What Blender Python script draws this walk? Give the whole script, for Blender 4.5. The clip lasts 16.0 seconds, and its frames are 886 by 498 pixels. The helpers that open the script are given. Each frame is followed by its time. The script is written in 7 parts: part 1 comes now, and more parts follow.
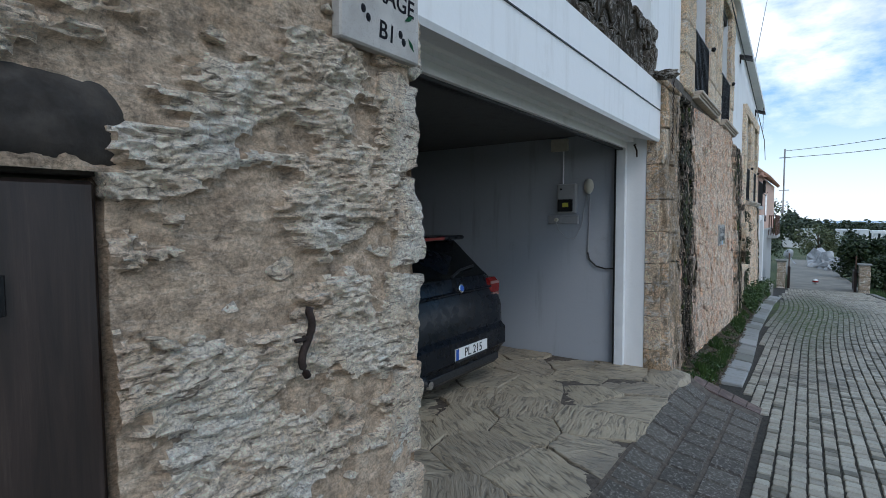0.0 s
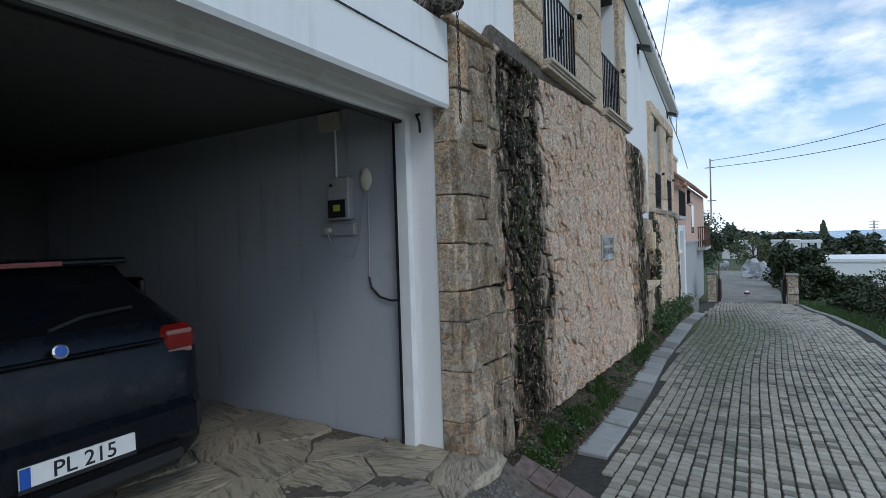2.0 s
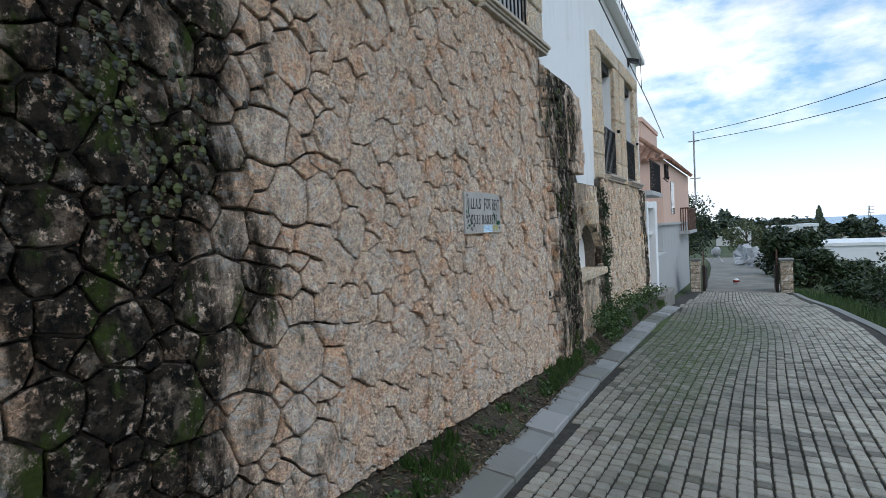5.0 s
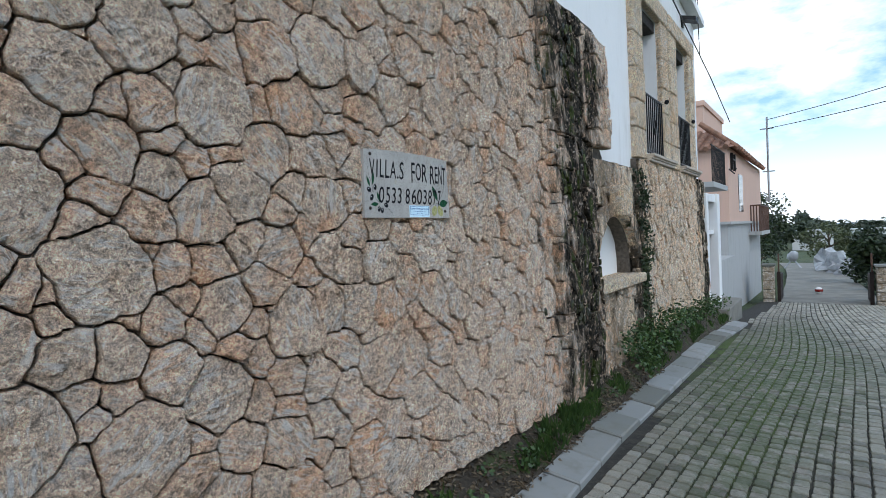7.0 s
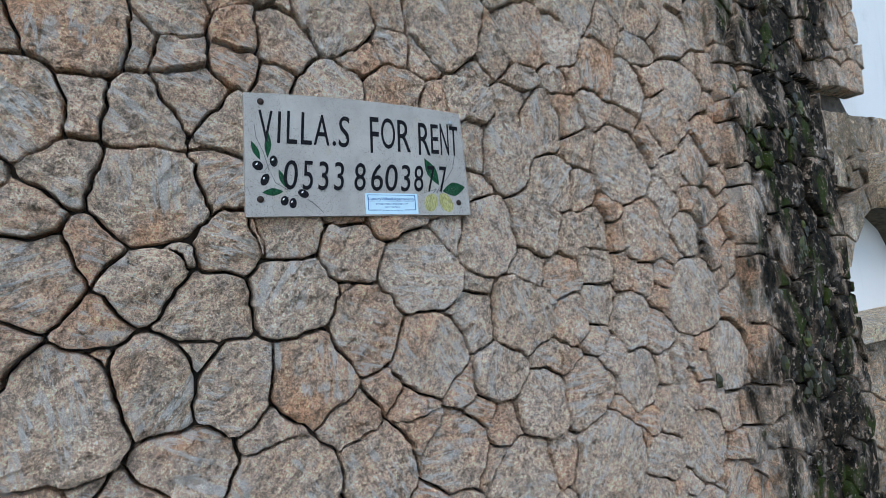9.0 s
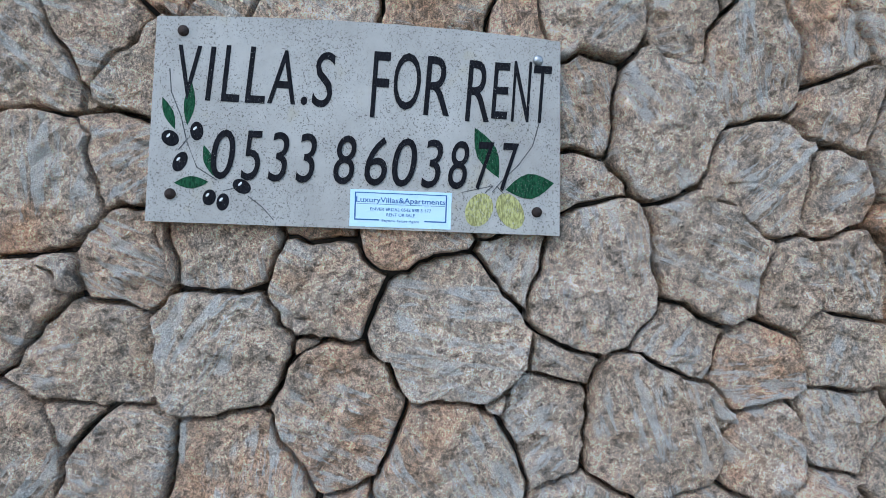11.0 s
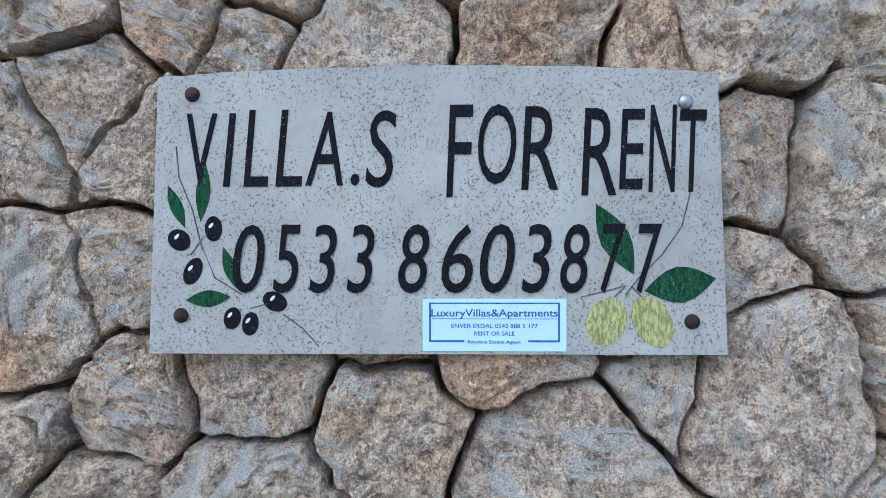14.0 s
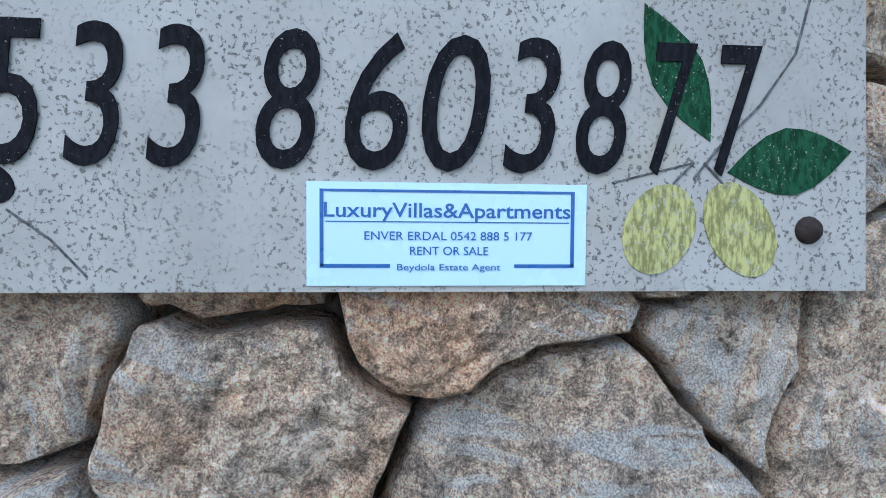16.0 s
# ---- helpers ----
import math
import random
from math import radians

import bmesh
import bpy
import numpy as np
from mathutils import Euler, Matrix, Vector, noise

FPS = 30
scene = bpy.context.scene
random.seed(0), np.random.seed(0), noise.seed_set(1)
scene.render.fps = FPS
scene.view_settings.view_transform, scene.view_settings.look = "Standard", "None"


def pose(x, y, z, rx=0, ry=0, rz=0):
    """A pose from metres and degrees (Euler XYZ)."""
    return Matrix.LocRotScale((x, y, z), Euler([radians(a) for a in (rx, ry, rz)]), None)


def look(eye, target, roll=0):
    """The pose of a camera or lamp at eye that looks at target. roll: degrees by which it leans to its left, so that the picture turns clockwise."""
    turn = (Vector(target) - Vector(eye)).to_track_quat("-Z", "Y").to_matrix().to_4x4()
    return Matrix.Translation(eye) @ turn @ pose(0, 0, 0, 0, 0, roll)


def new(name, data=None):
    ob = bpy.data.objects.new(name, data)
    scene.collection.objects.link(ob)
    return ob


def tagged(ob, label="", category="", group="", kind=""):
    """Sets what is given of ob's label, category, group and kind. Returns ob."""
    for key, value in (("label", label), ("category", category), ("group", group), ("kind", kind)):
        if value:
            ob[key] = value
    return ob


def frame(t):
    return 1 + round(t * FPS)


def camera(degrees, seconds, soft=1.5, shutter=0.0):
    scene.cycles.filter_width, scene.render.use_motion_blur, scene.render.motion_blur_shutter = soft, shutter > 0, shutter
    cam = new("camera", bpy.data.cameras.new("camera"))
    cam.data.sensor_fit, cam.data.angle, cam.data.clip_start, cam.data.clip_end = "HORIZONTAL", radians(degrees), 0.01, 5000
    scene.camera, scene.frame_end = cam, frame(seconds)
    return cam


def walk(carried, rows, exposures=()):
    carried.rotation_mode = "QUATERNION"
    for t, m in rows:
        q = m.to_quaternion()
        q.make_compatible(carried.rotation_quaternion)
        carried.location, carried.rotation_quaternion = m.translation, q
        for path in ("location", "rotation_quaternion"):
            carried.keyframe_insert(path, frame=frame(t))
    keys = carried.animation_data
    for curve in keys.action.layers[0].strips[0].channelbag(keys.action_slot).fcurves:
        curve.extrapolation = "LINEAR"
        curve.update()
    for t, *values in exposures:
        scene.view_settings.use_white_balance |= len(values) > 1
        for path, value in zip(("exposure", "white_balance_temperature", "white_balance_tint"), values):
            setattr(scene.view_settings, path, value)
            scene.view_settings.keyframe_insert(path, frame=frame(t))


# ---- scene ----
cam = camera(82.0, 16.0, soft=0.7)
PATH = [
    (0, (-0.186, -0.514, 1.688), (-1.351, 1.108, 1.57), -0.3),
    (0.5, (-0.039, 0.25, 1.655), (-1.172, 1.896, 1.568), -0.6),
    (1, (0.073, 0.891, 1.621), (-1.022, 2.564, 1.568), -0.8),
    (1.5, (0.133, 1.516, 1.619), (-0.937, 3.205, 1.579), -1.4),
    (2, (0.293, 2.074, 1.572), (-0.738, 3.788, 1.533), -1.8),
    (2.5, (0.344, 2.611, 1.483), (-0.669, 4.335, 1.44), -2.1),
    (3, (0.491, 3.103, 1.41), (-0.515, 4.831, 1.362), -2.4),
    (3.5, (0.452, 3.737, 1.324), (-0.542, 5.472, 1.282), -2.5),
    (4, (0.511, 4.291, 1.294), (-0.489, 6.022, 1.244), -2.7),
    (4.5, (0.547, 4.797, 1.258), (-0.464, 6.522, 1.205), -2.9),
    (5, (0.554, 5.354, 1.243), (-0.468, 7.072, 1.176), -2.8),
    (5.2, (0.566, 5.54, 1.211), (-0.459, 7.256, 1.141), -2.6),
    (7.3, (0.367, 7.476, 1.054), (-0.893, 9.029, 1.044), -3.5),
    (7.5, (0.352, 7.622, 0.991), (-0.951, 9.139, 1.012), -4.1),
    (8, (0.275, 7.943, 0.965), (-1.133, 9.363, 1.016), -4.6),
    (8.2, (0.201, 8.087, 0.916), (-1.25, 9.459, 1.021), -5.8),
    (10.3, (-0.225, 9.522, 1.213), (-2.21, 9.737, 1.099), 1.4),
    (10.5, (-0.307, 9.512, 1.195), (-2.297, 9.696, 1.112), 1.5),
    (11, (-0.516, 9.424, 1.205), (-2.511, 9.565, 1.167), 2.0),
    (11.5, (-0.609, 9.315, 1.257), (-2.605, 9.443, 1.22), 1.9),
    (12, (-0.65, 9.356, 1.32), (-2.649, 9.414, 1.286), 0.8),
    (12.5, (-0.69, 9.372, 1.361), (-2.69, 9.371, 1.341), -0.5),
    (13, (-0.739, 9.362, 1.365), (-2.739, 9.336, 1.36), -0.4),
    (13.5, (-0.77, 9.363, 1.349), (-2.77, 9.323, 1.347), -0.3),
    (14, (-0.776, 9.363, 1.347), (-2.776, 9.32, 1.34), -0.1),
    (14.5, (-0.774, 9.38, 1.326), (-2.773, 9.328, 1.317), -0.3),
    (15, (-0.813, 9.426, 1.239), (-2.81, 9.328, 1.224), 0.8),
    (15.5, (-0.928, 9.434, 1.213), (-2.923, 9.3, 1.193), 1.4),
    (16, (-1.077, 9.382, 1.255), (-3.069, 9.545, 1.188), 0.4),
]
walk(cam, [(t, look(eye, target, roll)) for t, eye, target, roll in PATH], [(0, 0.17, 6000, 10), (3.5, 0.04, 6200, 10), (5, 0.26, 6250, 10), (7.5, 0.5, 6200, 10), (8, 0.54, 6150, 10), (11, 0.9, 5800, 10), (16, 0.95, 5700, 10)])

# ---------------------------------------------------------------- sky and sun
world = bpy.data.worlds.new("sky")
scene.world = world
world.use_nodes = True
wt = world.node_tree
wt.nodes.clear()
sky = wt.nodes.new("ShaderNodeTexSky")
sky.sky_type, sky.sun_disc = "NISHITA", False
sky.sun_elevation, sky.sun_rotation = radians(40), radians(128)
sky.dust_density, sky.ozone_density, sky.air_density = 0.2, 2.5, 1.2
coord = wt.nodes.new("ShaderNodeTexCoord")
squash = wt.nodes.new("ShaderNodeMapping")
squash.inputs["Scale"].default_value = (1.0, 1.0, 2.3)
wt.links.new(coord.outputs["Generated"], squash.inputs[0])
puff = wt.nodes.new("ShaderNodeTexNoise")
puff.inputs["Scale"].default_value, puff.inputs["Detail"].default_value, puff.inputs["Roughness"].default_value = 2.1, 8, 0.58
wt.links.new(squash.outputs[0], puff.inputs["Vector"])
cover = wt.nodes.new("ShaderNodeValToRGB")
cover.color_ramp.elements[0].position, cover.color_ramp.elements[1].position = 0.465, 0.575
wt.links.new(puff.outputs["Fac"], cover.inputs[0])
shade = wt.nodes.new("ShaderNodeTexNoise")
shade.inputs["Scale"].default_value, shade.inputs["Detail"].default_value = 3.4, 7
wt.links.new(squash.outputs[0], shade.inputs["Vector"])
cloud = wt.nodes.new("ShaderNodeValToRGB")
cloud.color_ramp.elements[0].position, cloud.color_ramp.elements[0].color = 0.36, (6.8, 7.3, 8.2, 1)
cloud.color_ramp.elements[1].position, cloud.color_ramp.elements[1].color = 0.60, (11.8, 12.1, 12.4, 1)
wt.links.new(shade.outputs["Fac"], cloud.inputs[0])
blend = wt.nodes.new("ShaderNodeMix")
blend.data_type = "RGBA"
wt.links.new(cover.outputs[0], blend.inputs[0])
azure = wt.nodes.new("ShaderNodeMix")
azure.data_type = "RGBA"
azure.inputs[0].default_value = 0.35
azure.inputs[7].default_value = (3.6, 7.6, 12.0, 1)
wt.links.new(sky.outputs[0], azure.inputs[6])
wt.links.new(azure.outputs[2], blend.inputs[6])
wt.links.new(cloud.outputs[0], blend.inputs[7])
back = wt.nodes.new("ShaderNodeBackground")
back.inputs["Strength"].default_value = 0.10
up = wt.nodes.new("ShaderNodeSeparateXYZ")
wt.links.new(coord.outputs["Generated"], up.inputs[0])
low = wt.nodes.new("ShaderNodeMapRange")
low.interpolation_type = "SMOOTHSTEP"
low.inputs[1].default_value, low.inputs[2].default_value, low.inputs[3].default_value, low.inputs[4].default_value = -0.02, 0.22, 0.92, 0.0
wt.links.new(up.outputs["Z"], low.inputs[0])
haze = wt.nodes.new("ShaderNodeMix")
haze.data_type = "RGBA"
haze.inputs[7].default_value = (10.2, 10.9, 11.6, 1)
wt.links.new(low.outputs[0], haze.inputs[0])
wt.links.new(blend.outputs[2], haze.inputs[6])
wt.links.new(haze.outputs[2], back.inputs["Color"])
wout = wt.nodes.new("ShaderNodeOutputWorld")
wt.links.new(back.outputs[0], wout.inputs["Surface"])
sun = new("sun", bpy.data.lights.new("sun", "SUN"))
sun.data.energy, sun.data.angle, sun.data.color = 0.8, radians(20), (1.0, 0.96, 0.9)
sun.matrix_world = look((20, -10, 25), (0, 6, 0))


# ---------------------------------------------------------------- helpers of this scene
rnd = random.Random(7)


def road_z(y):
    """Height of the street's surface, which falls away along y."""
    pts = ((7.0, -0.389), (9.0, -0.50), (12.0, -0.60), (16.0, -0.70), (20.0, -0.96), (24.0, -1.32), (27.4, -1.56))
    if y < 7.0:
        return 0.14 - 0.0755 * y
    for (a, p), (b, q) in zip(pts, pts[1:]):
        if y <= b:
            return p + (q - p) * (y - a) / (b - a)
    return -1.56 - 0.03 * (y - 27.4)


def road_edge(y):
    """Where the street ends on its open side."""
    return 2.95 - 0.038 * max(0.0, y)


def thing(name, label, category, group="", at=(0, 0, 0)):
    ob = new(name)
    ob.location = at
    ob.empty_display_size = 0.1
    return tagged(ob, label, category, group)


class Mesh:
    """Collects vertices and faces for one mesh."""

    def __init__(self):
        self.v, self.f = [], []

    def add(self, verts, faces):
        n = len(self.v)
        self.v.extend(tuple(p) for p in verts)
        self.f.extend(tuple(i + n for i in q) for q in faces)
        return self

    def box(self, x0, x1, y0, y1, z0, z1, b=0.0):
        if b <= 0:
            v = [(x, y, z) for z in (z0, z1) for x, y in ((x0, y0), (x1, y0), (x1, y1), (x0, y1))]
            return self.add(v, [(3, 2, 1, 0), (4, 5, 6, 7), (0, 1, 5, 4), (1, 2, 6, 5), (2, 3, 7, 6), (3, 0, 4, 7)])
        v = []
        for z, i in ((z0, b), (z0 + b, 0), (z1 - b, 0), (z1, b)):
            v += [(x0 + i + b * (i == 0), y0 + i, z), (x1 - i - b * (i == 0), y0 + i, z), (x1 - i, y0 + i + b * (i == 0), z), (x1 - i, y1 - i - b * (i == 0), z),
                  (x1 - i - b * (i == 0), y1 - i, z), (x0 + i + b * (i == 0), y1 - i, z), (x0 + i, y1 - i - b * (i == 0), z), (x0 + i, y0 + i + b * (i == 0), z)]
        f = [tuple(range(7, -1, -1)), tuple(range(24, 32))]
        for r in range(3):
            for k in range(8):
                f.append((8 * r + k, 8 * r + (k + 1) % 8, 8 * r + 8 + (k + 1) % 8, 8 * r + 8 + k))
        return self.add(v, f)

    def tube(self, pts, r, n=8, r2=None):
        pts = [Vector(p) for p in pts]
        r2 = r if r2 is None else r2
        v, f = [], []
        for i, p in enumerate(pts):
            d = (pts[min(i + 1, len(pts) - 1)] - pts[max(i - 1, 0)]).normalized()
            a = d.orthogonal().normalized() if abs(d.z) > 0.9 else d.cross(Vector((0, 0, 1))).normalized()
            c = d.cross(a)
            rr = r + (r2 - r) * i / max(1, len(pts) - 1)
            v += [p + rr * (math.cos(2 * math.pi * k / n) * a + math.sin(2 * math.pi * k / n) * c) for k in range(n)]
        for i in range(len(pts) - 1):
            for k in range(n):
                f.append((i * n + k, i * n + (k + 1) % n, (i + 1) * n + (k + 1) % n, (i + 1) * n + k))
        f += [tuple(range(n - 1, -1, -1)), tuple(range((len(pts) - 1) * n, len(pts) * n))]
        return self.add(v, f)

    def lathe(self, prof, m, n=20):
        """Turns a profile of (radius, height) round the z axis of the pose m."""
        v, f = [], []
        for r, h in prof:
            v += [m @ Vector((r * math.cos(2 * math.pi * k / n), r * math.sin(2 * math.pi * k / n), h)) for k in range(n)]
        for i in range(len(prof) - 1):
            for k in range(n):
                f.append((i * n + k, i * n + (k + 1) % n, (i + 1) * n + (k + 1) % n, (i + 1) * n + k))
        f += [tuple(range(n - 1, -1, -1)), tuple(range((len(prof) - 1) * n, len(prof) * n))]
        return self.add(v, f)

    def prism(self, outline, x0, x1):
        """An outline in (y, z), pulled from x0 to x1 (x1 > x0)."""
        n = len(outline)
        v = [(x0, y, z) for y, z in outline] + [(x1, y, z) for y, z in outline]
        f = [tuple(range(n - 1, -1, -1)), tuple(range(n, 2 * n))] + [(k, (k + 1) % n, n + (k + 1) % n, n + k) for k in range(n)]
        return self.add(v, f)

    def lump(self, c, r, seed, rough=0.35, flat=(1, 1, 1), rings=5, n=8):
        """A rough closed lump."""
        c = Vector(c)
        v = []
        for i in range(1, rings):
            th = math.pi * i / rings
            for k in range(n):
                ph = 2 * math.pi * (k + 0.5 * (i % 2)) / n
                d = Vector((math.sin(th) * math.cos(ph), math.sin(th) * math.sin(ph), math.cos(th)))
                q = 1 + rough * noise.noise(d * 1.7 + Vector((seed * 3.1, seed * 1.7, 0)))
                v.append(c + Vector((d.x * flat[0], d.y * flat[1], d.z * flat[2])) * r * q)
        top, bot = len(v), len(v) + 1
        v += [c + Vector((0, 0, r * flat[2])), c - Vector((0, 0, r * flat[2]))]
        f = []
        for i in range(rings - 2):
            for k in range(n):
                f.append((i * n + k, (i + 1) * n + k, (i + 1) * n + (k + 1) % n, i * n + (k + 1) % n))
        for k in range(n):
            f.append((top, k, (k + 1) % n))
            f.append((bot, (rings - 2) * n + (k + 1) % n, (rings - 2) * n + k))
        return self.add(v, f)

    def data(self, name, mat, smooth=False):
        me = bpy.data.meshes.new(name)
        me.from_pydata(self.v, [], self.f)
        me.materials.append(mat)
        if smooth:
            me.polygons.foreach_set("use_smooth", [True] * len(me.polygons))
        me.validate()
        return me


def put(name, mesh, mat, parent=None, label="", smooth=False):
    """One mesh object; a part where a parent is given."""
    ob = new(name, mesh.data(name, mat, smooth))
    if parent is not None:
        ob.parent = parent
        ob.matrix_parent_inverse = Matrix.Translation(parent.location).inverted() if parent.parent is None else Matrix()
    if label:
        ob["label"] = label
    return ob


def part(name, mesh, mat, parent, label="", smooth=False):
    ob = new(name, mesh.data(name, mat, smooth))
    ob.parent = parent
    root = parent
    while root.parent is not None:
        root = root.parent
    ob.matrix_parent_inverse = Matrix()
    if parent is root:
        ob.matrix_parent_inverse = Matrix.Translation(root.location).inverted()
    if label:
        ob["label"] = label
    return ob


def setting(name, mesh, mat, label, category, smooth=False, kind="structure"):
    ob = new(name, mesh.data(name, mat, smooth))
    return tagged(ob, label, category, "", kind)


def lettering(name, text, height, mat, parent, m, squeeze=1.0, shear=0.0, depth=0.0006, bold=0.0, label="", width=0.0):
    """Words in the built-in font, as a flat mesh; m takes the letters' x to the right, y up, z out."""
    cu = bpy.data.curves.new(name, "FONT")
    cu.body, cu.size, cu.extrude, cu.shear, cu.offset = text, height / 0.72, depth / 2, shear, bold
    cu.align_x, cu.align_y, cu.resolution_u = "CENTER", "BOTTOM_BASELINE", 4
    tmp = bpy.data.objects.new(name, cu)
    scene.collection.objects.link(tmp)
    me = bpy.data.meshes.new_from_object(tmp.evaluated_get(bpy.context.evaluated_depsgraph_get()))
    bpy.data.objects.remove(tmp)
    if width > 0:
        xs, ys = [v.co.x for v in me.vertices], [v.co.y for v in me.vertices]
        sx, sy = width / (max(xs) - min(xs)), height / (max(ys) - min(ys))
        me.transform(Matrix.Diagonal((sx, sy, 1, 1)) @ Matrix.Translation((-(max(xs) + min(xs)) / 2, -min(ys), 0)))
    me.transform(m @ Matrix.Diagonal((squeeze, 1, 1, 1)))
    me.materials.clear()
    me.materials.append(mat)
    ob = new(name, me)
    if parent is not None:
        ob.parent = parent
        ob.matrix_parent_inverse = Matrix.Translation(parent.location).inverted() if parent.parent is None else Matrix()
    if label:
        ob["label"] = label
    return ob


# ---------------------------------------------------------------- materials
class Nodes:
    def __init__(self, name):
        self.mat = bpy.data.materials.new(name)
        self.mat.use_nodes = True
        self.t = self.mat.node_tree
        self.t.nodes.clear()
        self.out = self.t.nodes.new("ShaderNodeOutputMaterial")

    def n(self, kind, **inputs):
        node = self.t.nodes.new(kind)
        for k, val in inputs.items():
            self.to(node, k.replace("_", " "), val)
        return node

    def to(self, node, key, val):
        sock = node.inputs[key]
        if isinstance(val, bpy.types.NodeSocket):
            self.t.links.new(val, sock)
        else:
            sock.default_value = val

    def pos(self):
        return self.n("ShaderNodeNewGeometry").outputs["Position"]

    def rand(self):
        return self.n("ShaderNodeObjectInfo").outputs["Random"]

    def island(self):
        return self.n("ShaderNodeNewGeometry").outputs["Random Per Island"]

    def scaled(self, vec, s):
        node = self.n("ShaderNodeMapping", Vector=vec, Scale=s)
        return node.outputs[0]

    def noise(self, vec, scale, detail=5, rough=0.6, dist=0.0):
        node = self.n("ShaderNodeTexNoise", Vector=vec, Scale=scale, Detail=detail, Roughness=rough, Distortion=dist)
        return node.outputs["Fac"]

    def voro(self, vec, scale, feature="F1"):
        node = self.n("ShaderNodeTexVoronoi", Vector=vec, Scale=scale)
        node.feature = feature
        return node.outputs["Distance"]

    def math(self, op, a, b=0.0, clamp=False):
        node = self.t.nodes.new("ShaderNodeMath")
        node.operation, node.use_clamp = op, clamp
        for i, val in enumerate((a, b)):
            if isinstance(val, bpy.types.NodeSocket):
                self.t.links.new(val, node.inputs[i])
            else:
                node.inputs[i].default_value = val
        return node.outputs[0]

    def step(self, val, lo, hi, a=0.0, b=1.0):
        node = self.n("ShaderNodeMapRange", Value=val)
        node.interpolation_type = "SMOOTHSTEP"
        node.inputs[1].default_value, node.inputs[2].default_value = lo, hi
        node.inputs[3].default_value, node.inputs[4].default_value = a, b
        return node.outputs[0]

    def ramp(self, fac, *stops):
        node = self.n("ShaderNodeValToRGB", Fac=fac)
        el = node.color_ramp.elements
        while len(el) < len(stops):
            el.new(0.5)
        for e, (p, c) in zip(el, stops):
            e.position, e.color = p, (*c, 1)
        return node.outputs[0]

    def mix(self, fac, a, b, blend="MIX"):
        node = self.t.nodes.new("ShaderNodeMix")
        node.data_type, node.blend_type = "RGBA", blend
        for i, val in ((0, fac), (6, a), (7, b)):
            if isinstance(val, bpy.types.NodeSocket):
                self.t.links.new(val, node.inputs[i])
            else:
                node.inputs[i].default_value = (*val, 1) if isinstance(val, tuple) else val
        return node.outputs[2]

    def weathered(self, col, vec, scale, lo, hi):
        """Rough, broken light and dark flecks of a stone's surface."""
        f = self.noise(vec, scale, 9, 0.78, 0.5)
        grey = self.ramp(f, (0.36, (lo, lo, lo)), (0.48, (1.0, 1.0, 1.0)), (0.62, (hi, hi, hi)))
        return self.mix(1.0, col, grey, "MULTIPLY")

    def sep(self, vec):
        return self.n("ShaderNodeSeparateXYZ", Vector=vec).outputs

    def bump(self, height, strength=0.5, dist=0.01, normal=None):
        node = self.n("ShaderNodeBump", Height=height, Strength=strength, Distance=dist)
        if normal is not None:
            self.to(node, "Normal", normal)
        return node.outputs[0]

    def done(self, color, rough=0.8, metal=0.0, normal=None, **more):
        b = self.n("ShaderNodeBsdfPrincipled")
        self.to(b, "Base Color", (*color, 1) if isinstance(color, tuple) else color)
        self.to(b, "Roughness", rough)
        self.to(b, "Metallic", metal)
        if normal is not None:
            self.to(b, "Normal", normal)
        for k, val in more.items():
            self.to(b, k.replace("_", " "), val)
        self.t.links.new(b.outputs[0], self.out.inputs[0])
        return self.mat


def plain(name, color, rough=0.6, metal=0.0, vary=0.25, scale=14.0, bump=0.15, **more):
    """A paint, metal or plastic with a little wear in it."""
    k = Nodes(name)
    p = k.pos()
    a = k.noise(p, scale, 5)
    dark = tuple(c * (1 - vary) for c in color)
    col = k.mix(k.step(a, 0.35, 0.7), dark, color)
    rg = k.step(k.noise(p, scale * 3, 3), 0.3, 0.7, max(rough - 0.1, 0.02), min(rough + 0.1, 1))
    return k.done(col, rg, metal, k.bump(k.noise(p, scale * 6, 4), bump, 0.004), **more)


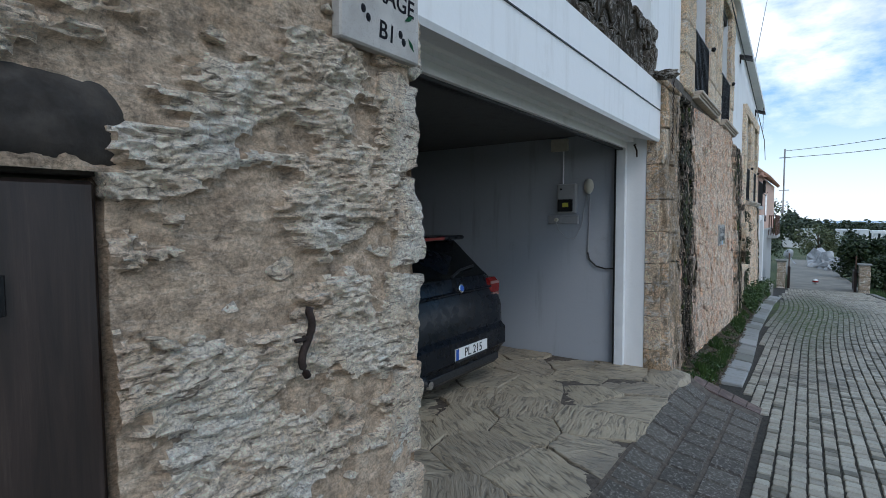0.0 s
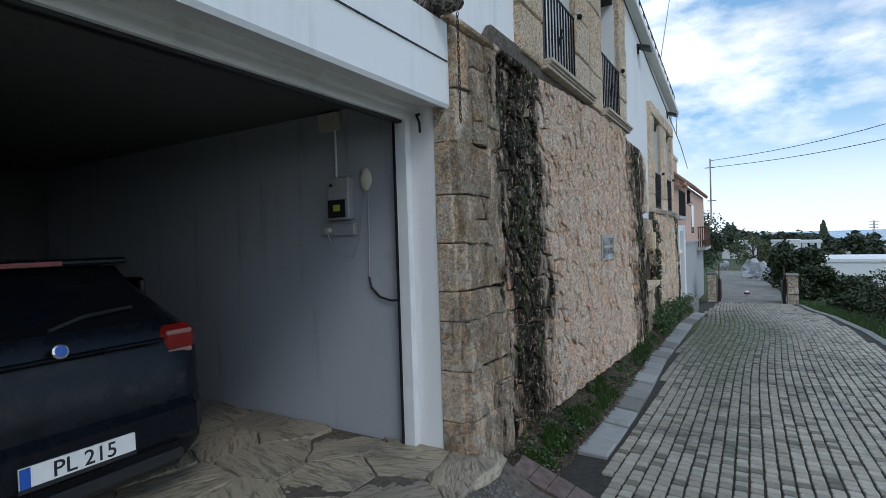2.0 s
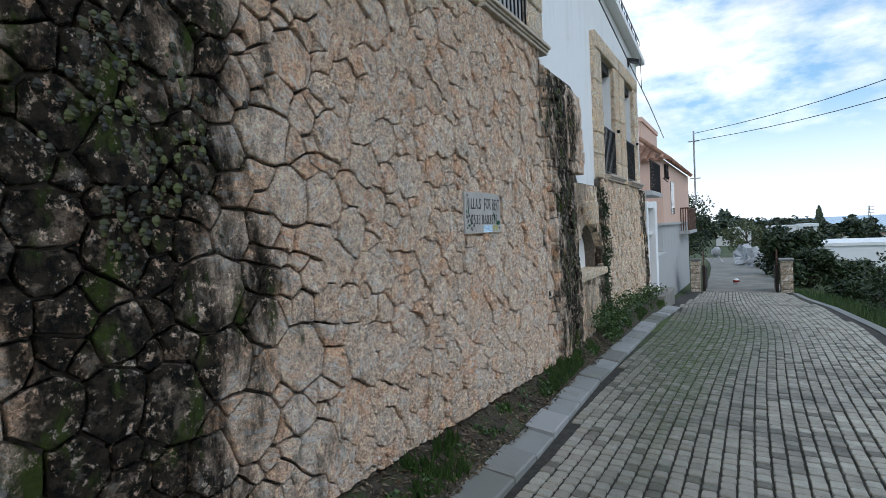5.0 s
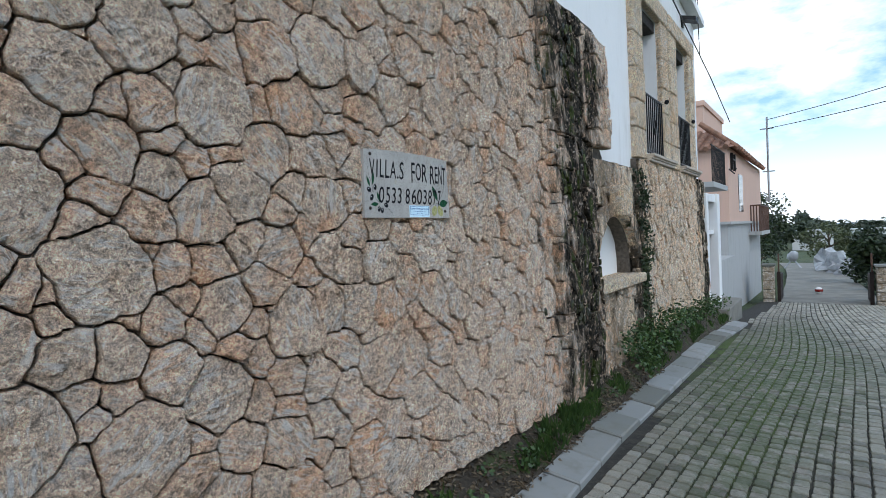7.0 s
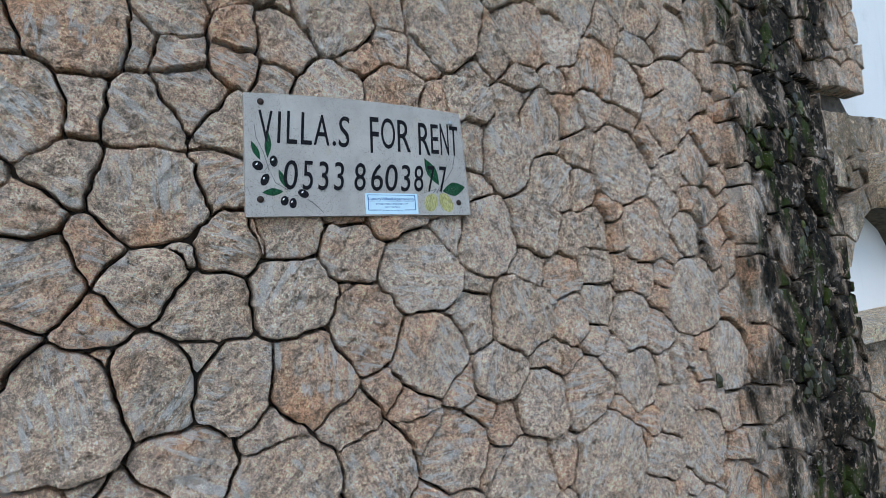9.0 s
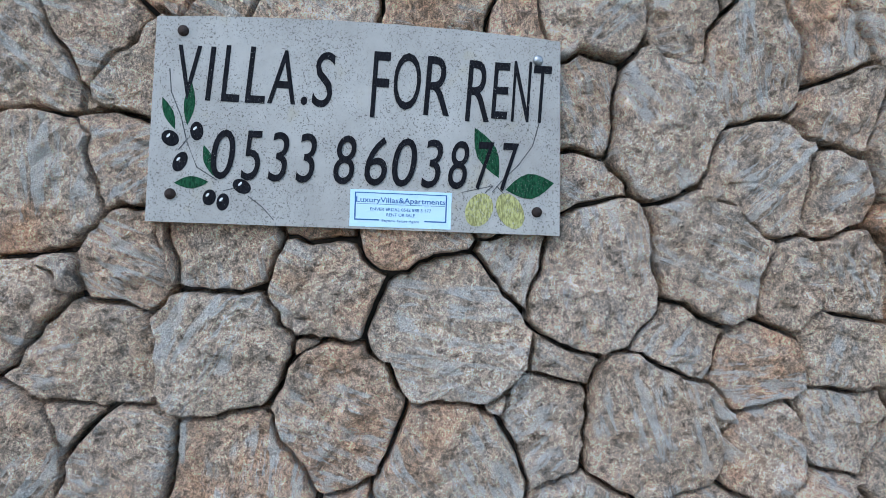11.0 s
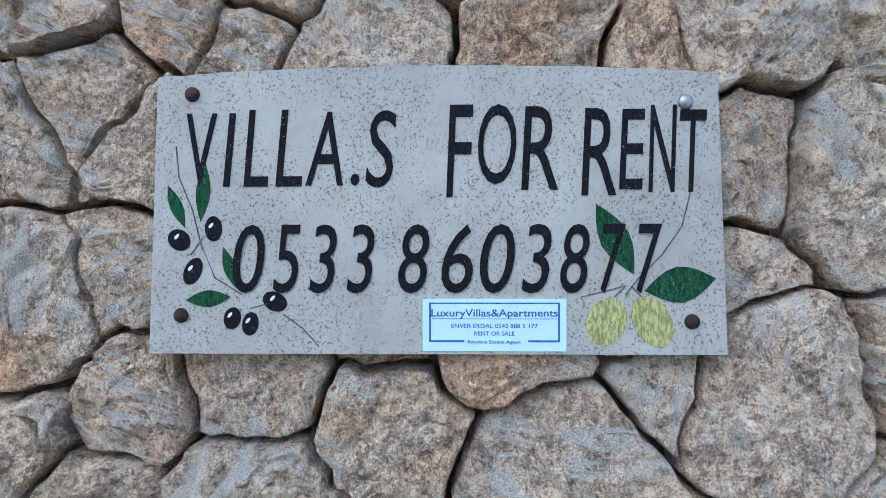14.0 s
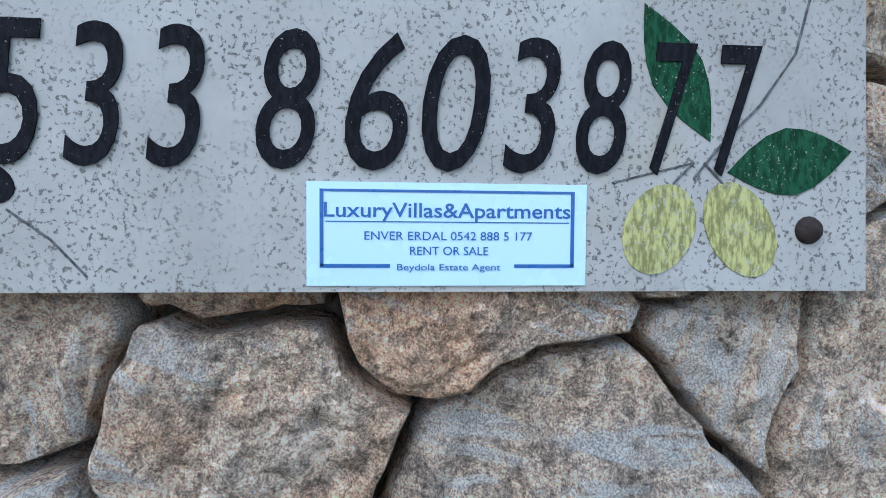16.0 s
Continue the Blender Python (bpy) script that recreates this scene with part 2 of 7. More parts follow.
def rubble(name, light, mid, warm, streaks=(), green=0.0):
    """Rough quarried limestone; streaks are (centre y, half width, strength) of dark damp runs down the wall."""
    k = Nodes(name)
    p = k.pos()
    r = k.rand()
    x, y, z = k.sep(p)
    base = k.ramp(r, (0.0, mid), (0.3, light), (0.55, mid), (0.8, tuple(0.5 * (a + b) for a, b in zip(mid, warm))), (1.0, light))
    turn = k.n("ShaderNodeVectorRotate", Vector=p, Angle=k.math("MULTIPLY", r, 37.0))
    turn.rotation_type = "X_AXIS"
    q = turn.outputs[0]
    big = k.noise(p, 6, 7, 0.68, 0.4)
    chis = k.noise(k.scaled(q, (16, 8, 52)), 1.0, 5, 0.66, 1.0)
    lumps = k.noise(p, 34, 6, 0.7, 0.6)
    grain = k.noise(p, 210, 6, 0.78)
    col = k.mix(k.step(big, 0.40, 0.62), tuple(0.9 * c for c in mid), base)
    rust = k.math("MULTIPLY", k.step(k.noise(q, 4.0, 6, 0.65), 0.42, 0.62), k.step(k.math("FRACT", k.math("MULTIPLY", r, 7.3)), 0.62, 0.85))
    col = k.mix(k.math("MULTIPLY", rust, 0.62), col, warm)
    pale = k.math("MULTIPLY", k.step(chis, 0.50, 0.56), k.step(k.noise(p, 7, 5), 0.44, 0.53))
    col = k.weathered(col, p, 26, 0.5, 1.45)
    col = k.weathered(col, q, 80, 0.38, 1.6)
    # dips of the grain bump darkened: dirt, and small cavities' shade, as colour
    col = k.mix(k.step(grain, 0.36, 0.44, 0.6, 0.0), col, tuple(c * 0.25 for c in mid))
    col = k.weathered(col, p, 230, 0.42, 1.5)
    col = k.mix(k.math("MULTIPLY", pale, 0.8), col, (0.90, 0.88, 0.84))
    sand = k.noise(p, 640, 3, 0.65)
    speck = k.ramp(sand, (0.40, (0.66, 0.63, 0.60)), (0.5, (1.0, 1.0, 1.0)), (0.58, (1.28, 1.27, 1.25)))
    col = k.mix(1.0, col, speck, "MULTIPLY")
    tint = k.ramp(k.noise(p, 13, 5, 0.65, 0.5), (0.32, (0.94, 0.94, 0.95)), (0.5, (1.02, 0.98, 0.94)), (0.68, (1.07, 0.97, 0.88)))
    col = k.mix(1.0, col, tint, "MULTIPLY")
    pit = k.step(k.voro(p, 60), 0.06, 0.2, 1, 0)
    pit = k.math("MULTIPLY", pit, k.step(k.noise(p, 6, 3), 0.54, 0.64))
    col = k.mix(k.math("MULTIPLY", pit, 0.75), col, tuple(c * 0.22 for c in mid))
    wet = None
    for cy, half, power in streaks:
        d = k.math("ABSOLUTE", k.math("SUBTRACT", y, cy))
        d = k.math("ADD", d, k.math("MULTIPLY", k.math("SUBTRACT", k.noise(k.scaled(p, (3, 3, 1.1)), 1.6, 6, 0.65), 0.5), 2.6))
        m = k.math("MULTIPLY", k.step(d, half * 0.45, half * 1.3, 1, 0), power)
        wet = m if wet is None else k.math("MAXIMUM", wet, m)
    if wet is not None:
        spare = k.math("MULTIPLY", k.step(k.noise(p, 9, 5, 0.7), 0.37, 0.48, 0.78, 1.0), k.step(k.noise(p, 19, 7, 0.8), 0.56, 0.60, 1.0, 0.22))
        wet = k.math("MULTIPLY", wet, spare)
        dark = k.mix(k.step(k.noise(p, 24, 5), 0.4, 0.6), (0.006, 0.005, 0.003), (0.045, 0.034, 0.021))
        col = k.mix(wet, col, dark)
        moss = k.math("MULTIPLY", k.math("MULTIPLY", wet, k.step(k.noise(k.scaled(p, (2, 3, 1.3)), 2.2, 5), 0.54, 0.66)), green * 0.6)
        col = k.mix(moss, col, k.mix(k.noise(p, 60, 3), (0.02, 0.035, 0.006), (0.09, 0.12, 0.02)))
    h = k.math("ADD", k.math("MULTIPLY", chis, 0.55), k.math("MULTIPLY", big, 1.0))
    h = k.math("ADD", h, k.math("MULTIPLY", lumps, 0.8))
    h = k.math("SUBTRACT", h, k.math("MULTIPLY", pit, 0.4))
    nrm = k.bump(grain, 1.0, 0.018, k.bump(h, 1.0, 0.034))
    return k.done(col, 0.92, 0.0, nrm, Specular_IOR_Level=0.2)


M = {}
M["stone"] = rubble("rubble_stone", (0.86, 0.715, 0.585), (0.75, 0.60, 0.47), (0.74, 0.43, 0.25), ((6.30, 0.70, 1.0), (11.75, 0.60, 1.0)), 1.9)
M["stone_far"] = rubble("niche_stone", (0.84, 0.70, 0.55), (0.72, 0.58, 0.43), (0.72, 0.45, 0.26), ((13.75, 0.35, 0.95), (12.55, 0.4, 0.5), (17.95, 0.4, 1.0)), 0.8)
M["quoin"] = rubble("dressed_quoin", (0.84, 0.72, 0.56), (0.72, 0.58, 0.43), (0.58, 0.38, 0.20), ((6.3, 0.55, 1.0), (5.6, 0.36, 0.5)), 0.4)
M["surround"] = rubble("window_surround_stone", (0.80, 0.67, 0.50), (0.72, 0.59, 0.43), (0.68, 0.47, 0.28))


def _pier_stone():
    k = Nodes("pier_stone")
    p = k.pos()
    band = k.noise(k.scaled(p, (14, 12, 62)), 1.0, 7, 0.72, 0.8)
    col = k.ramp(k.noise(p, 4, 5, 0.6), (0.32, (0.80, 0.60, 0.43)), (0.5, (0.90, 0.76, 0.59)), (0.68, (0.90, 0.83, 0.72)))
    # low parts of the band relief darkened: crevice shade put into the colour
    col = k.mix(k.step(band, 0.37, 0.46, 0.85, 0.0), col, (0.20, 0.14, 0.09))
    col = k.mix(k.step(band, 0.55, 0.64, 0.0, 0.6), col, (0.88, 0.84, 0.76))
    col = k.weathered(col, k.scaled(p, (1, 1, 1.7)), 48, 0.42, 1.25)
    col = k.weathered(col, p, 140, 0.5, 1.25)
    return k.done(col, 0.93, 0, k.bump(k.noise(p, 190, 5, 0.75), 0.9, 0.008, k.bump(band, 1.0, 0.05)))


M["pier_stone"] = _pier_stone()


def _mortar():
    k = Nodes("lime_mortar")
    p = k.pos()
    a = k.noise(p, 9, 6, 0.65)
    b = k.noise(k.scaled(p, (20, 16, 60)), 1.0, 5, 0.7, 1.2)
    col = k.ramp(a, (0.3, (0.46, 0.33, 0.225)), (0.55, (0.60, 0.45, 0.315)), (0.75, (0.70, 0.55, 0.40)))
    col = k.mix(k.math("MULTIPLY", k.step(b, 0.5, 0.7), 0.45), col, (0.74, 0.65, 0.53))
    col = k.mix(k.math("MULTIPLY", k.step(k.noise(p, 3.1, 4), 0.55, 0.7), 0.5), col, (0.48, 0.31, 0.18))
    g = k.noise(p, 120, 5, 0.75)
    col = k.mix(k.step(g, 0.38, 0.6, 0.4, 0.0), col, (0.15, 0.12, 0.09))
    l = k.noise(k.scaled(p, (30, 24, 44)), 1.0, 6, 0.72, 1.0)
    col = k.weathered(col, p, 18, 0.5, 1.22)
    col = k.weathered(col, k.scaled(p, (1, 1, 1.8)), 60, 0.5, 1.2)
    col = k.mix(k.step(l, 0.32, 0.43, 0.35, 0.0), col, (0.24, 0.18, 0.12))
    return k.done(col, 0.95, 0, k.bump(g, 0.8, 0.007, k.bump(l, 0.7, 0.02, k.bump(b, 0.6, 0.02))))


M["mortar"] = _mortar()


def _joint():
    k = Nodes("dark_joint_mortar")
    p = k.pos()
    x, y, z = k.sep(p)
    col = k.ramp(k.noise(p, 22, 5), (0.3, (0.045, 0.036, 0.028)), (0.7, (0.15, 0.125, 0.10)))
    return k.done(col, 0.95, 0, k.bump(k.noise(p, 90, 5), 0.7, 0.008))


M["joint"] = _joint()


def _render_wall(name, tint, stain, streak=0.35):
    k = Nodes(name)
    p = k.pos()
    run = k.noise(k.scaled(p, (3, 3, 0.35)), 2.0, 5)
    spot = k.noise(p, 3.2, 6, 0.65)
    col = k.mix(k.math("MULTIPLY", k.step(run, 0.52, 0.75), streak), tint, stain)
    col = k.mix(k.math("MULTIPLY", k.step(spot, 0.6, 0.78), 0.3), col, stain)
    return k.done(col, 0.8, 0, k.bump(k.noise(p, 45, 5), 0.25, 0.004, k.bump(k.noise(p, 4, 3), 0.3, 0.02)))


M["white"] = _render_wall("white_painted_render", (0.80, 0.80, 0.79), (0.55, 0.53, 0.49))
M["white_metal"] = plain("white_painted_metal", (0.78, 0.79, 0.79), 0.4, 0, 0.08, 5, 0.05)
M["pink"] = _render_wall("pink_render", (0.66, 0.44, 0.34), (0.5, 0.36, 0.29))
# darker copy of the reveal's white: the dimness indoors is in the colour
M["garage_shaded_white"] = _render_wall("shaded_white_garage_paint", (0.38, 0.40, 0.43), (0.22, 0.23, 0.23), 0.6)
# the deep shade inside the garage, put into a dark wall colour
M["garage_shade_dark"] = _render_wall("shade_darkened_garage", (0.10, 0.10, 0.10), (0.06, 0.06, 0.06), 0.6)
M["grey_render"] = _render_wall("grey_cement_render", (0.42, 0.42, 0.41), (0.27, 0.27, 0.25), 0.6)
M["white_far"] = _render_wall("white_house_paint", (0.76, 0.76, 0.75), (0.6, 0.6, 0.58))


def _setts():
    k = Nodes("granite_sett")
    p = k.pos()
    r = k.math("FRACT", k.math("ADD", k.rand(), k.island()))
    x, y, z = k.sep(p)
    col = k.ramp(r, (0.0, (0.09, 0.085, 0.07)), (0.14, (0.15, 0.145, 0.125)), (0.20, (0.25, 0.235, 0.215)), (0.35, (0.32, 0.315, 0.295)), (0.6, (0.27, 0.255, 0.23)), (0.85, (0.38, 0.375, 0.355)), (1.0, (0.30, 0.30, 0.285)))
    col = k.mix(1.0, col, (1.33, 1.26, 1.09), "MULTIPLY")
    d = k.math("ADD", k.math("ABSOLUTE", k.math("SUBTRACT", x, -0.1)), k.math("ABSOLUTE", k.math("MULTIPLY", k.math("SUBTRACT", y, 15.0), 0.2)))
    wet = k.step(k.noise(p, 0.9, 5, 0.65), 0.5, 0.68)
    damp = k.step(d, 0.5, 2.6, 0.55, 0.0)
    col = k.mix(damp, col, (0.075, 0.07, 0.055))
    col = k.mix(k.math("MULTIPLY", wet, 0.6), col, (0.085, 0.078, 0.065))
    mossy = k.math("MULTIPLY", k.step(d, 0.4, 1.7, 1, 0), k.step(k.noise(p, 5, 6, 0.75), 0.38, 0.54))
    col = k.mix(k.math("MULTIPLY", mossy, 0.85), col, (0.06, 0.09, 0.02))
    col = k.mix(k.step(k.noise(p, 160, 4, 0.7), 0.38, 0.62, 0.4, 0.0), col, (0.10, 0.10, 0.09))
    return k.done(col, k.step(k.noise(p, 20, 3), 0.3, 0.7, 0.5, 0.8), 0, k.bump(k.noise(p, 70, 5), 0.5, 0.006))


M["sett"] = _setts()


def _bed():
    k = Nodes("sett_bed")
    p = k.pos()
    x, y, z = k.sep(p)
    d = k.math("ADD", k.math("ABSOLUTE", k.math("SUBTRACT", x, -0.15)), k.math("ABSOLUTE", k.math("MULTIPLY", k.math("SUBTRACT", y, 15.2), 0.22)))
    mossy = k.math("MULTIPLY", k.step(d, 0.5, 1.5, 1, 0), k.step(k.noise(p, 3, 4), 0.35, 0.5))
    col = k.ramp(k.noise(p, 18, 5), (0.3, (0.02, 0.018, 0.014)), (0.7, (0.055, 0.048, 0.038)))
    col = k.mix(mossy, col, k.mix(k.noise(p, 30, 3), (0.05, 0.09, 0.015), (0.11, 0.15, 0.03)))
    return k.done(col, 0.95, 0, k.bump(k.noise(p, 60, 5), 0.7, 0.01))


M["bed"] = _bed()


def _kerb():
    k = Nodes("kerb_concrete")
    p = k.pos()
    col = k.ramp(k.math("FRACT", k.math("ADD", k.rand(), 0.3)), (0.0, (0.31, 0.31, 0.30)), (0.4, (0.19, 0.19, 0.17)), (0.7, (0.33, 0.335, 0.33)), (1.0, (0.12, 0.12, 0.095)))
    col = k.mix(k.math("MULTIPLY", k.step(k.noise(p, 5, 5), 0.5, 0.7), 0.5), col, (0.17, 0.165, 0.13))
    return k.done(col, 0.85, 0, k.bump(k.noise(p, 90, 5), 0.35, 0.004))


M["kerb"] = _kerb()


def _slab():
    k = Nodes("stamped_concrete")
    p = k.pos()
    r = k.math("FRACT", k.math("ADD", k.rand(), k.island()))
    base = k.ramp(r, (0.0, (0.42, 0.35, 0.25)), (0.4, (0.32, 0.27, 0.20)), (0.7, (0.46, 0.385, 0.27)), (1.0, (0.34, 0.29, 0.22)))
    turn = k.n("ShaderNodeVectorRotate", Vector=p, Angle=k.math("MULTIPLY", r, 21.0))
    turn.rotation_type = "Z_AXIS"
    wave = k.noise(k.scaled(turn.outputs[0], (5, 26, 20)), 1.0, 5, 0.6, 1.2)
    col = k.mix(k.step(wave, 0.36, 0.52, 0.7, 0.0), base, (0.10, 0.085, 0.065))
    col = k.mix(k.math("MULTIPLY", k.step(k.noise(p, 1.3, 4), 0.5, 0.7), 0.5), col, (0.13, 0.12, 0.105))
    return k.done(col, 0.6, 0, k.bump(wave, 1.0, 0.03, k.bump(k.noise(p, 80, 4), 0.3, 0.004)))


M["slab"] = _slab()


def _ramp():
    k = Nodes("dark_wet_cobble")
    p = k.pos()
    r = k.math("FRACT", k.math("ADD", k.rand(), k.island()))
    col = k.ramp(r, (0.0, (0.075, 0.066, 0.055)), (1.0, (0.125, 0.11, 0.09)))
    g = k.noise(p, 46, 5, 0.75)
    col = k.mix(k.step(g, 0.50, 0.64), col, (0.34, 0.32, 0.28))
    return k.done(col, 0.7, 0, k.bump(g, 1.0, 0.03))


M["ramp"] = _ramp()


def _soil():
    k = Nodes("verge_soil")
    p = k.pos()
    col = k.ramp(k.noise(p, 12, 6, 0.7), (0.3, (0.022, 0.016, 0.010)), (0.52, (0.055, 0.042, 0.027)), (0.75, (0.12, 0.095, 0.065)))
    col = k.mix(k.step(k.noise(p, 4, 4), 0.5, 0.66), col, (0.045, 0.06, 0.016))
    return k.done(col, 0.95, 0, k.bump(k.noise(p, 50, 6, 0.7), 0.9, 0.03))


M["soil"] = _soil()


def _terrain():
    k = Nodes("hillside_ground")
    p = k.pos()
    col = k.ramp(k.noise(p, 0.12, 6, 0.65), (0.3, (0.035, 0.05, 0.018)), (0.5, (0.065, 0.085, 0.028)), (0.7, (0.14, 0.125, 0.065)))
    col = k.mix(k.step(k.noise(p, 6, 5), 0.4, 0.65), col, (0.04, 0.058, 0.018))
    return k.done(col, 0.95, 0, k.bump(k.noise(p, 9, 6), 0.8, 0.08))


M["terrain"] = _terrain()


def _leaf(name, a, b, c):
    k = Nodes(name)
    p = k.pos()
    r = k.island()
    col = k.ramp(r, (0.0, a), (0.5, b), (1.0, c))
    col = k.mix(k.step(k.noise(p, 1.2, 3), 0.4, 0.65, 0.0, 0.5), col, a)
    return k.done(col, 0.55, 0, None)


M["leaf_dark"] = _leaf("dark_leaves", (0.010, 0.022, 0.007), (0.025, 0.045, 0.012), (0.055, 0.08, 0.022))
M["leaf_weed"] = _leaf("weed_leaves", (0.018, 0.042, 0.008), (0.038, 0.082, 0.015), (0.078, 0.13, 0.03))
M["leaf_olive"] = _leaf("olive_leaves", (0.045, 0.06, 0.02), (0.085, 0.1, 0.035), (0.13, 0.14, 0.06))
M["wood_far"] = _leaf("far_woods", (0.018, 0.03, 0.015), (0.035, 0.052, 0.022), (0.06, 0.075, 0.033))
M["litter"] = _leaf("dead_leaves", (0.035, 0.024, 0.014), (0.10, 0.07, 0.04), (0.24, 0.18, 0.11))
M["moss"] = _leaf("moss_cushion", (0.010, 0.008, 0.003), (0.026, 0.028, 0.005), (0.075, 0.085, 0.010))
M["twig"] = plain("bark", (0.10, 0.075, 0.05), 0.9, 0, 0.4, 20, 0.6)
M["iron"] = plain("black_wrought_iron", (0.018, 0.017, 0.017), 0.5, 0.6, 0.3, 30, 0.3)
M["rust_iron"] = plain("rusty_iron", (0.055, 0.035, 0.028), 0.75, 0.4, 0.5, 40, 0.6)
M["darkwood"] = None


def _wood():
    k = Nodes("dark_stained_door_wood")
    p = k.pos()
    g = k.noise(k.scaled(p, (40, 40, 2.5)), 1.0, 6, 0.65, 0.6)
    col = k.ramp(g, (0.3, (0.012, 0.008, 0.006)), (0.6, (0.035, 0.022, 0.017)), (0.8, (0.07, 0.05, 0.04)))
    return k.done(col, 0.45, 0, k.bump(g, 0.4, 0.004))


M["darkwood"] = _wood()
M["oldwood"] = plain("weathered_lintel_wood", (0.055, 0.045, 0.036), 0.9, 0, 0.6, 9, 0.9)
M["carpaint"] = plain("dark_blue_car_paint", (0.004, 0.006, 0.010), 0.28, 0.0, 0.1, 3, 0.0, Specular_IOR_Level=0.25)
M["carglass"] = plain("dark_car_glass", (0.006, 0.007, 0.008), 0.06, 0.0, 0.05, 3, 0.0)
M["rubber"] = plain("black_rubber", (0.014, 0.014, 0.014), 0.8, 0, 0.3, 30, 0.2)
M["blackplastic"] = plain("black_plastic", (0.015, 0.015, 0.016), 0.5, 0, 0.2, 20, 0.1)
M["alloy"] = plain("silver_alloy", (0.5, 0.51, 0.53), 0.3, 0.9, 0.2, 20, 0.1)
M["chrome"] = plain("chrome_trim", (0.65, 0.66, 0.68), 0.15, 1.0, 0.1, 20, 0.0)
M["redlens"] = plain("red_lamp_lens", (0.20, 0.010, 0.008), 0.15, 0, 0.15, 8, 0.0)
M["clearlens"] = plain("clear_lamp_lens", (0.30, 0.16, 0.14), 0.1, 0, 0.1, 8, 0.0)
M["plate"] = plain("white_plate", (0.78, 0.78, 0.76), 0.35, 0, 0.05, 8, 0.0)
M["blue"] = plain("blue_plate_band", (0.02, 0.10, 0.45), 0.35, 0, 0.1, 8, 0.0)
M["black"] = plain("black_paint", (0.012, 0.012, 0.014), 0.55, 0, 0.3, 60, 0.2)
M["grey_plastic"] = plain("grey_plastic", (0.36, 0.36, 0.36), 0.5, 0, 0.1, 20, 0.05)
M["cream_plastic"] = plain("cream_plastic", (0.62, 0.58, 0.47), 0.45, 0, 0.1, 20, 0.05)
M["yellow"] = plain("yellow_label", (0.60, 0.58, 0.08), 0.5, 0, 0.1, 20, 0.0)
M["tile"] = plain("terracotta_tile", (0.36, 0.19, 0.12), 0.85, 0, 0.5, 5, 0.4)
M["redbrick"] = plain("red_brick_paver", (0.17, 0.12, 0.105), 0.85, 0, 0.45, 12, 0.5)
M["concrete"] = plain("pale_concrete_road", (0.25, 0.235, 0.20), 0.9, 0, 0.3, 1.3, 0.4)
M["slate_glass"] = plain("dark_window_glass", (0.02, 0.023, 0.028), 0.08, 0, 0.1, 3, 0.0)
M["brownwood"] = plain("brown_shutter_wood", (0.13, 0.065, 0.04), 0.6, 0, 0.4, 18, 0.3)
M["silver"] = plain("galvanised_metal", (0.42, 0.43, 0.44), 0.4, 0.8, 0.2, 20, 0.1)


# ---------------------------------------------------------------- the ground
def ground_z(x, y):
    """The hillside: level with the street near it, falling to the valley and the shore."""
    edge = road_edge(min(y, 30.0)) + 0.15
    base = road_z(min(y, 60.0)) - 0.14
    if y > 60:
        base -= 0.028 * (min(y, 900.0) - 60)
    if x > edge:
        d = x - edge
        base -= min(0.16 * d, 0.9 + 0.05 * d) if d < 60 else 3.9 + 0.01 * (d - 60)
    if x < -1.4 and y > 26:
        base += min(0.25, 0.05 * (-1.4 - x))
    return base + (0.25 * noise.noise(Vector((x * 0.06, y * 0.06, 0))) if y > 62 or x > 8 else 0)


def build_ground():
    xs = [-1500, -800, -400, -200, -100, -60, -40, -25, -15, -10, -7, -5, -3, -2, -1, 0, 1, 2, 3, 3.6, 4.2, 4.8, 5.4, 6, 7, 8, 10, 12, 15, 20, 26, 34, 44, 60, 80, 110, 160, 240, 400, 800, 1500]
    ys = [-60, -30, -15] + list(range(-8, 40, 2)) + list(range(40, 100, 6)) + [100, 120, 150, 190, 240, 300, 380, 480, 600, 760, 900, 1050]
    m = Mesh()
    v = [(x, y, ground_z(x, y) - (0.0 if y < 1000 else 12)) for y in ys for x in xs]
    n = len(xs)
    m.add(v, [(j * n + i, j * n + i + 1, (j + 1) * n + i + 1, (j + 1) * n + i) for j in range(len(ys) - 1) for i in range(n - 1)])
    setting("ground", m, M["terrain"], "green hillside falling away beyond the street", "ground", True)
    k = Nodes("sea_water")
    p = k.pos()
    sea = k.done(k.mix(k.noise(p, 0.004, 4), (0.06, 0.20, 0.38), (0.10, 0.27, 0.45)), 0.25, 0, k.bump(k.noise(p, 0.05, 4), 0.3, 0.4))
    m = Mesh().add([(-4500, 1000, -33), (4500, 1000, -33), (4500, 4900, -28), (-4500, 4900, -28)], [(0, 1, 2, 3)])
    setting("water", m, sea, "blue sea on the horizon", "sea")


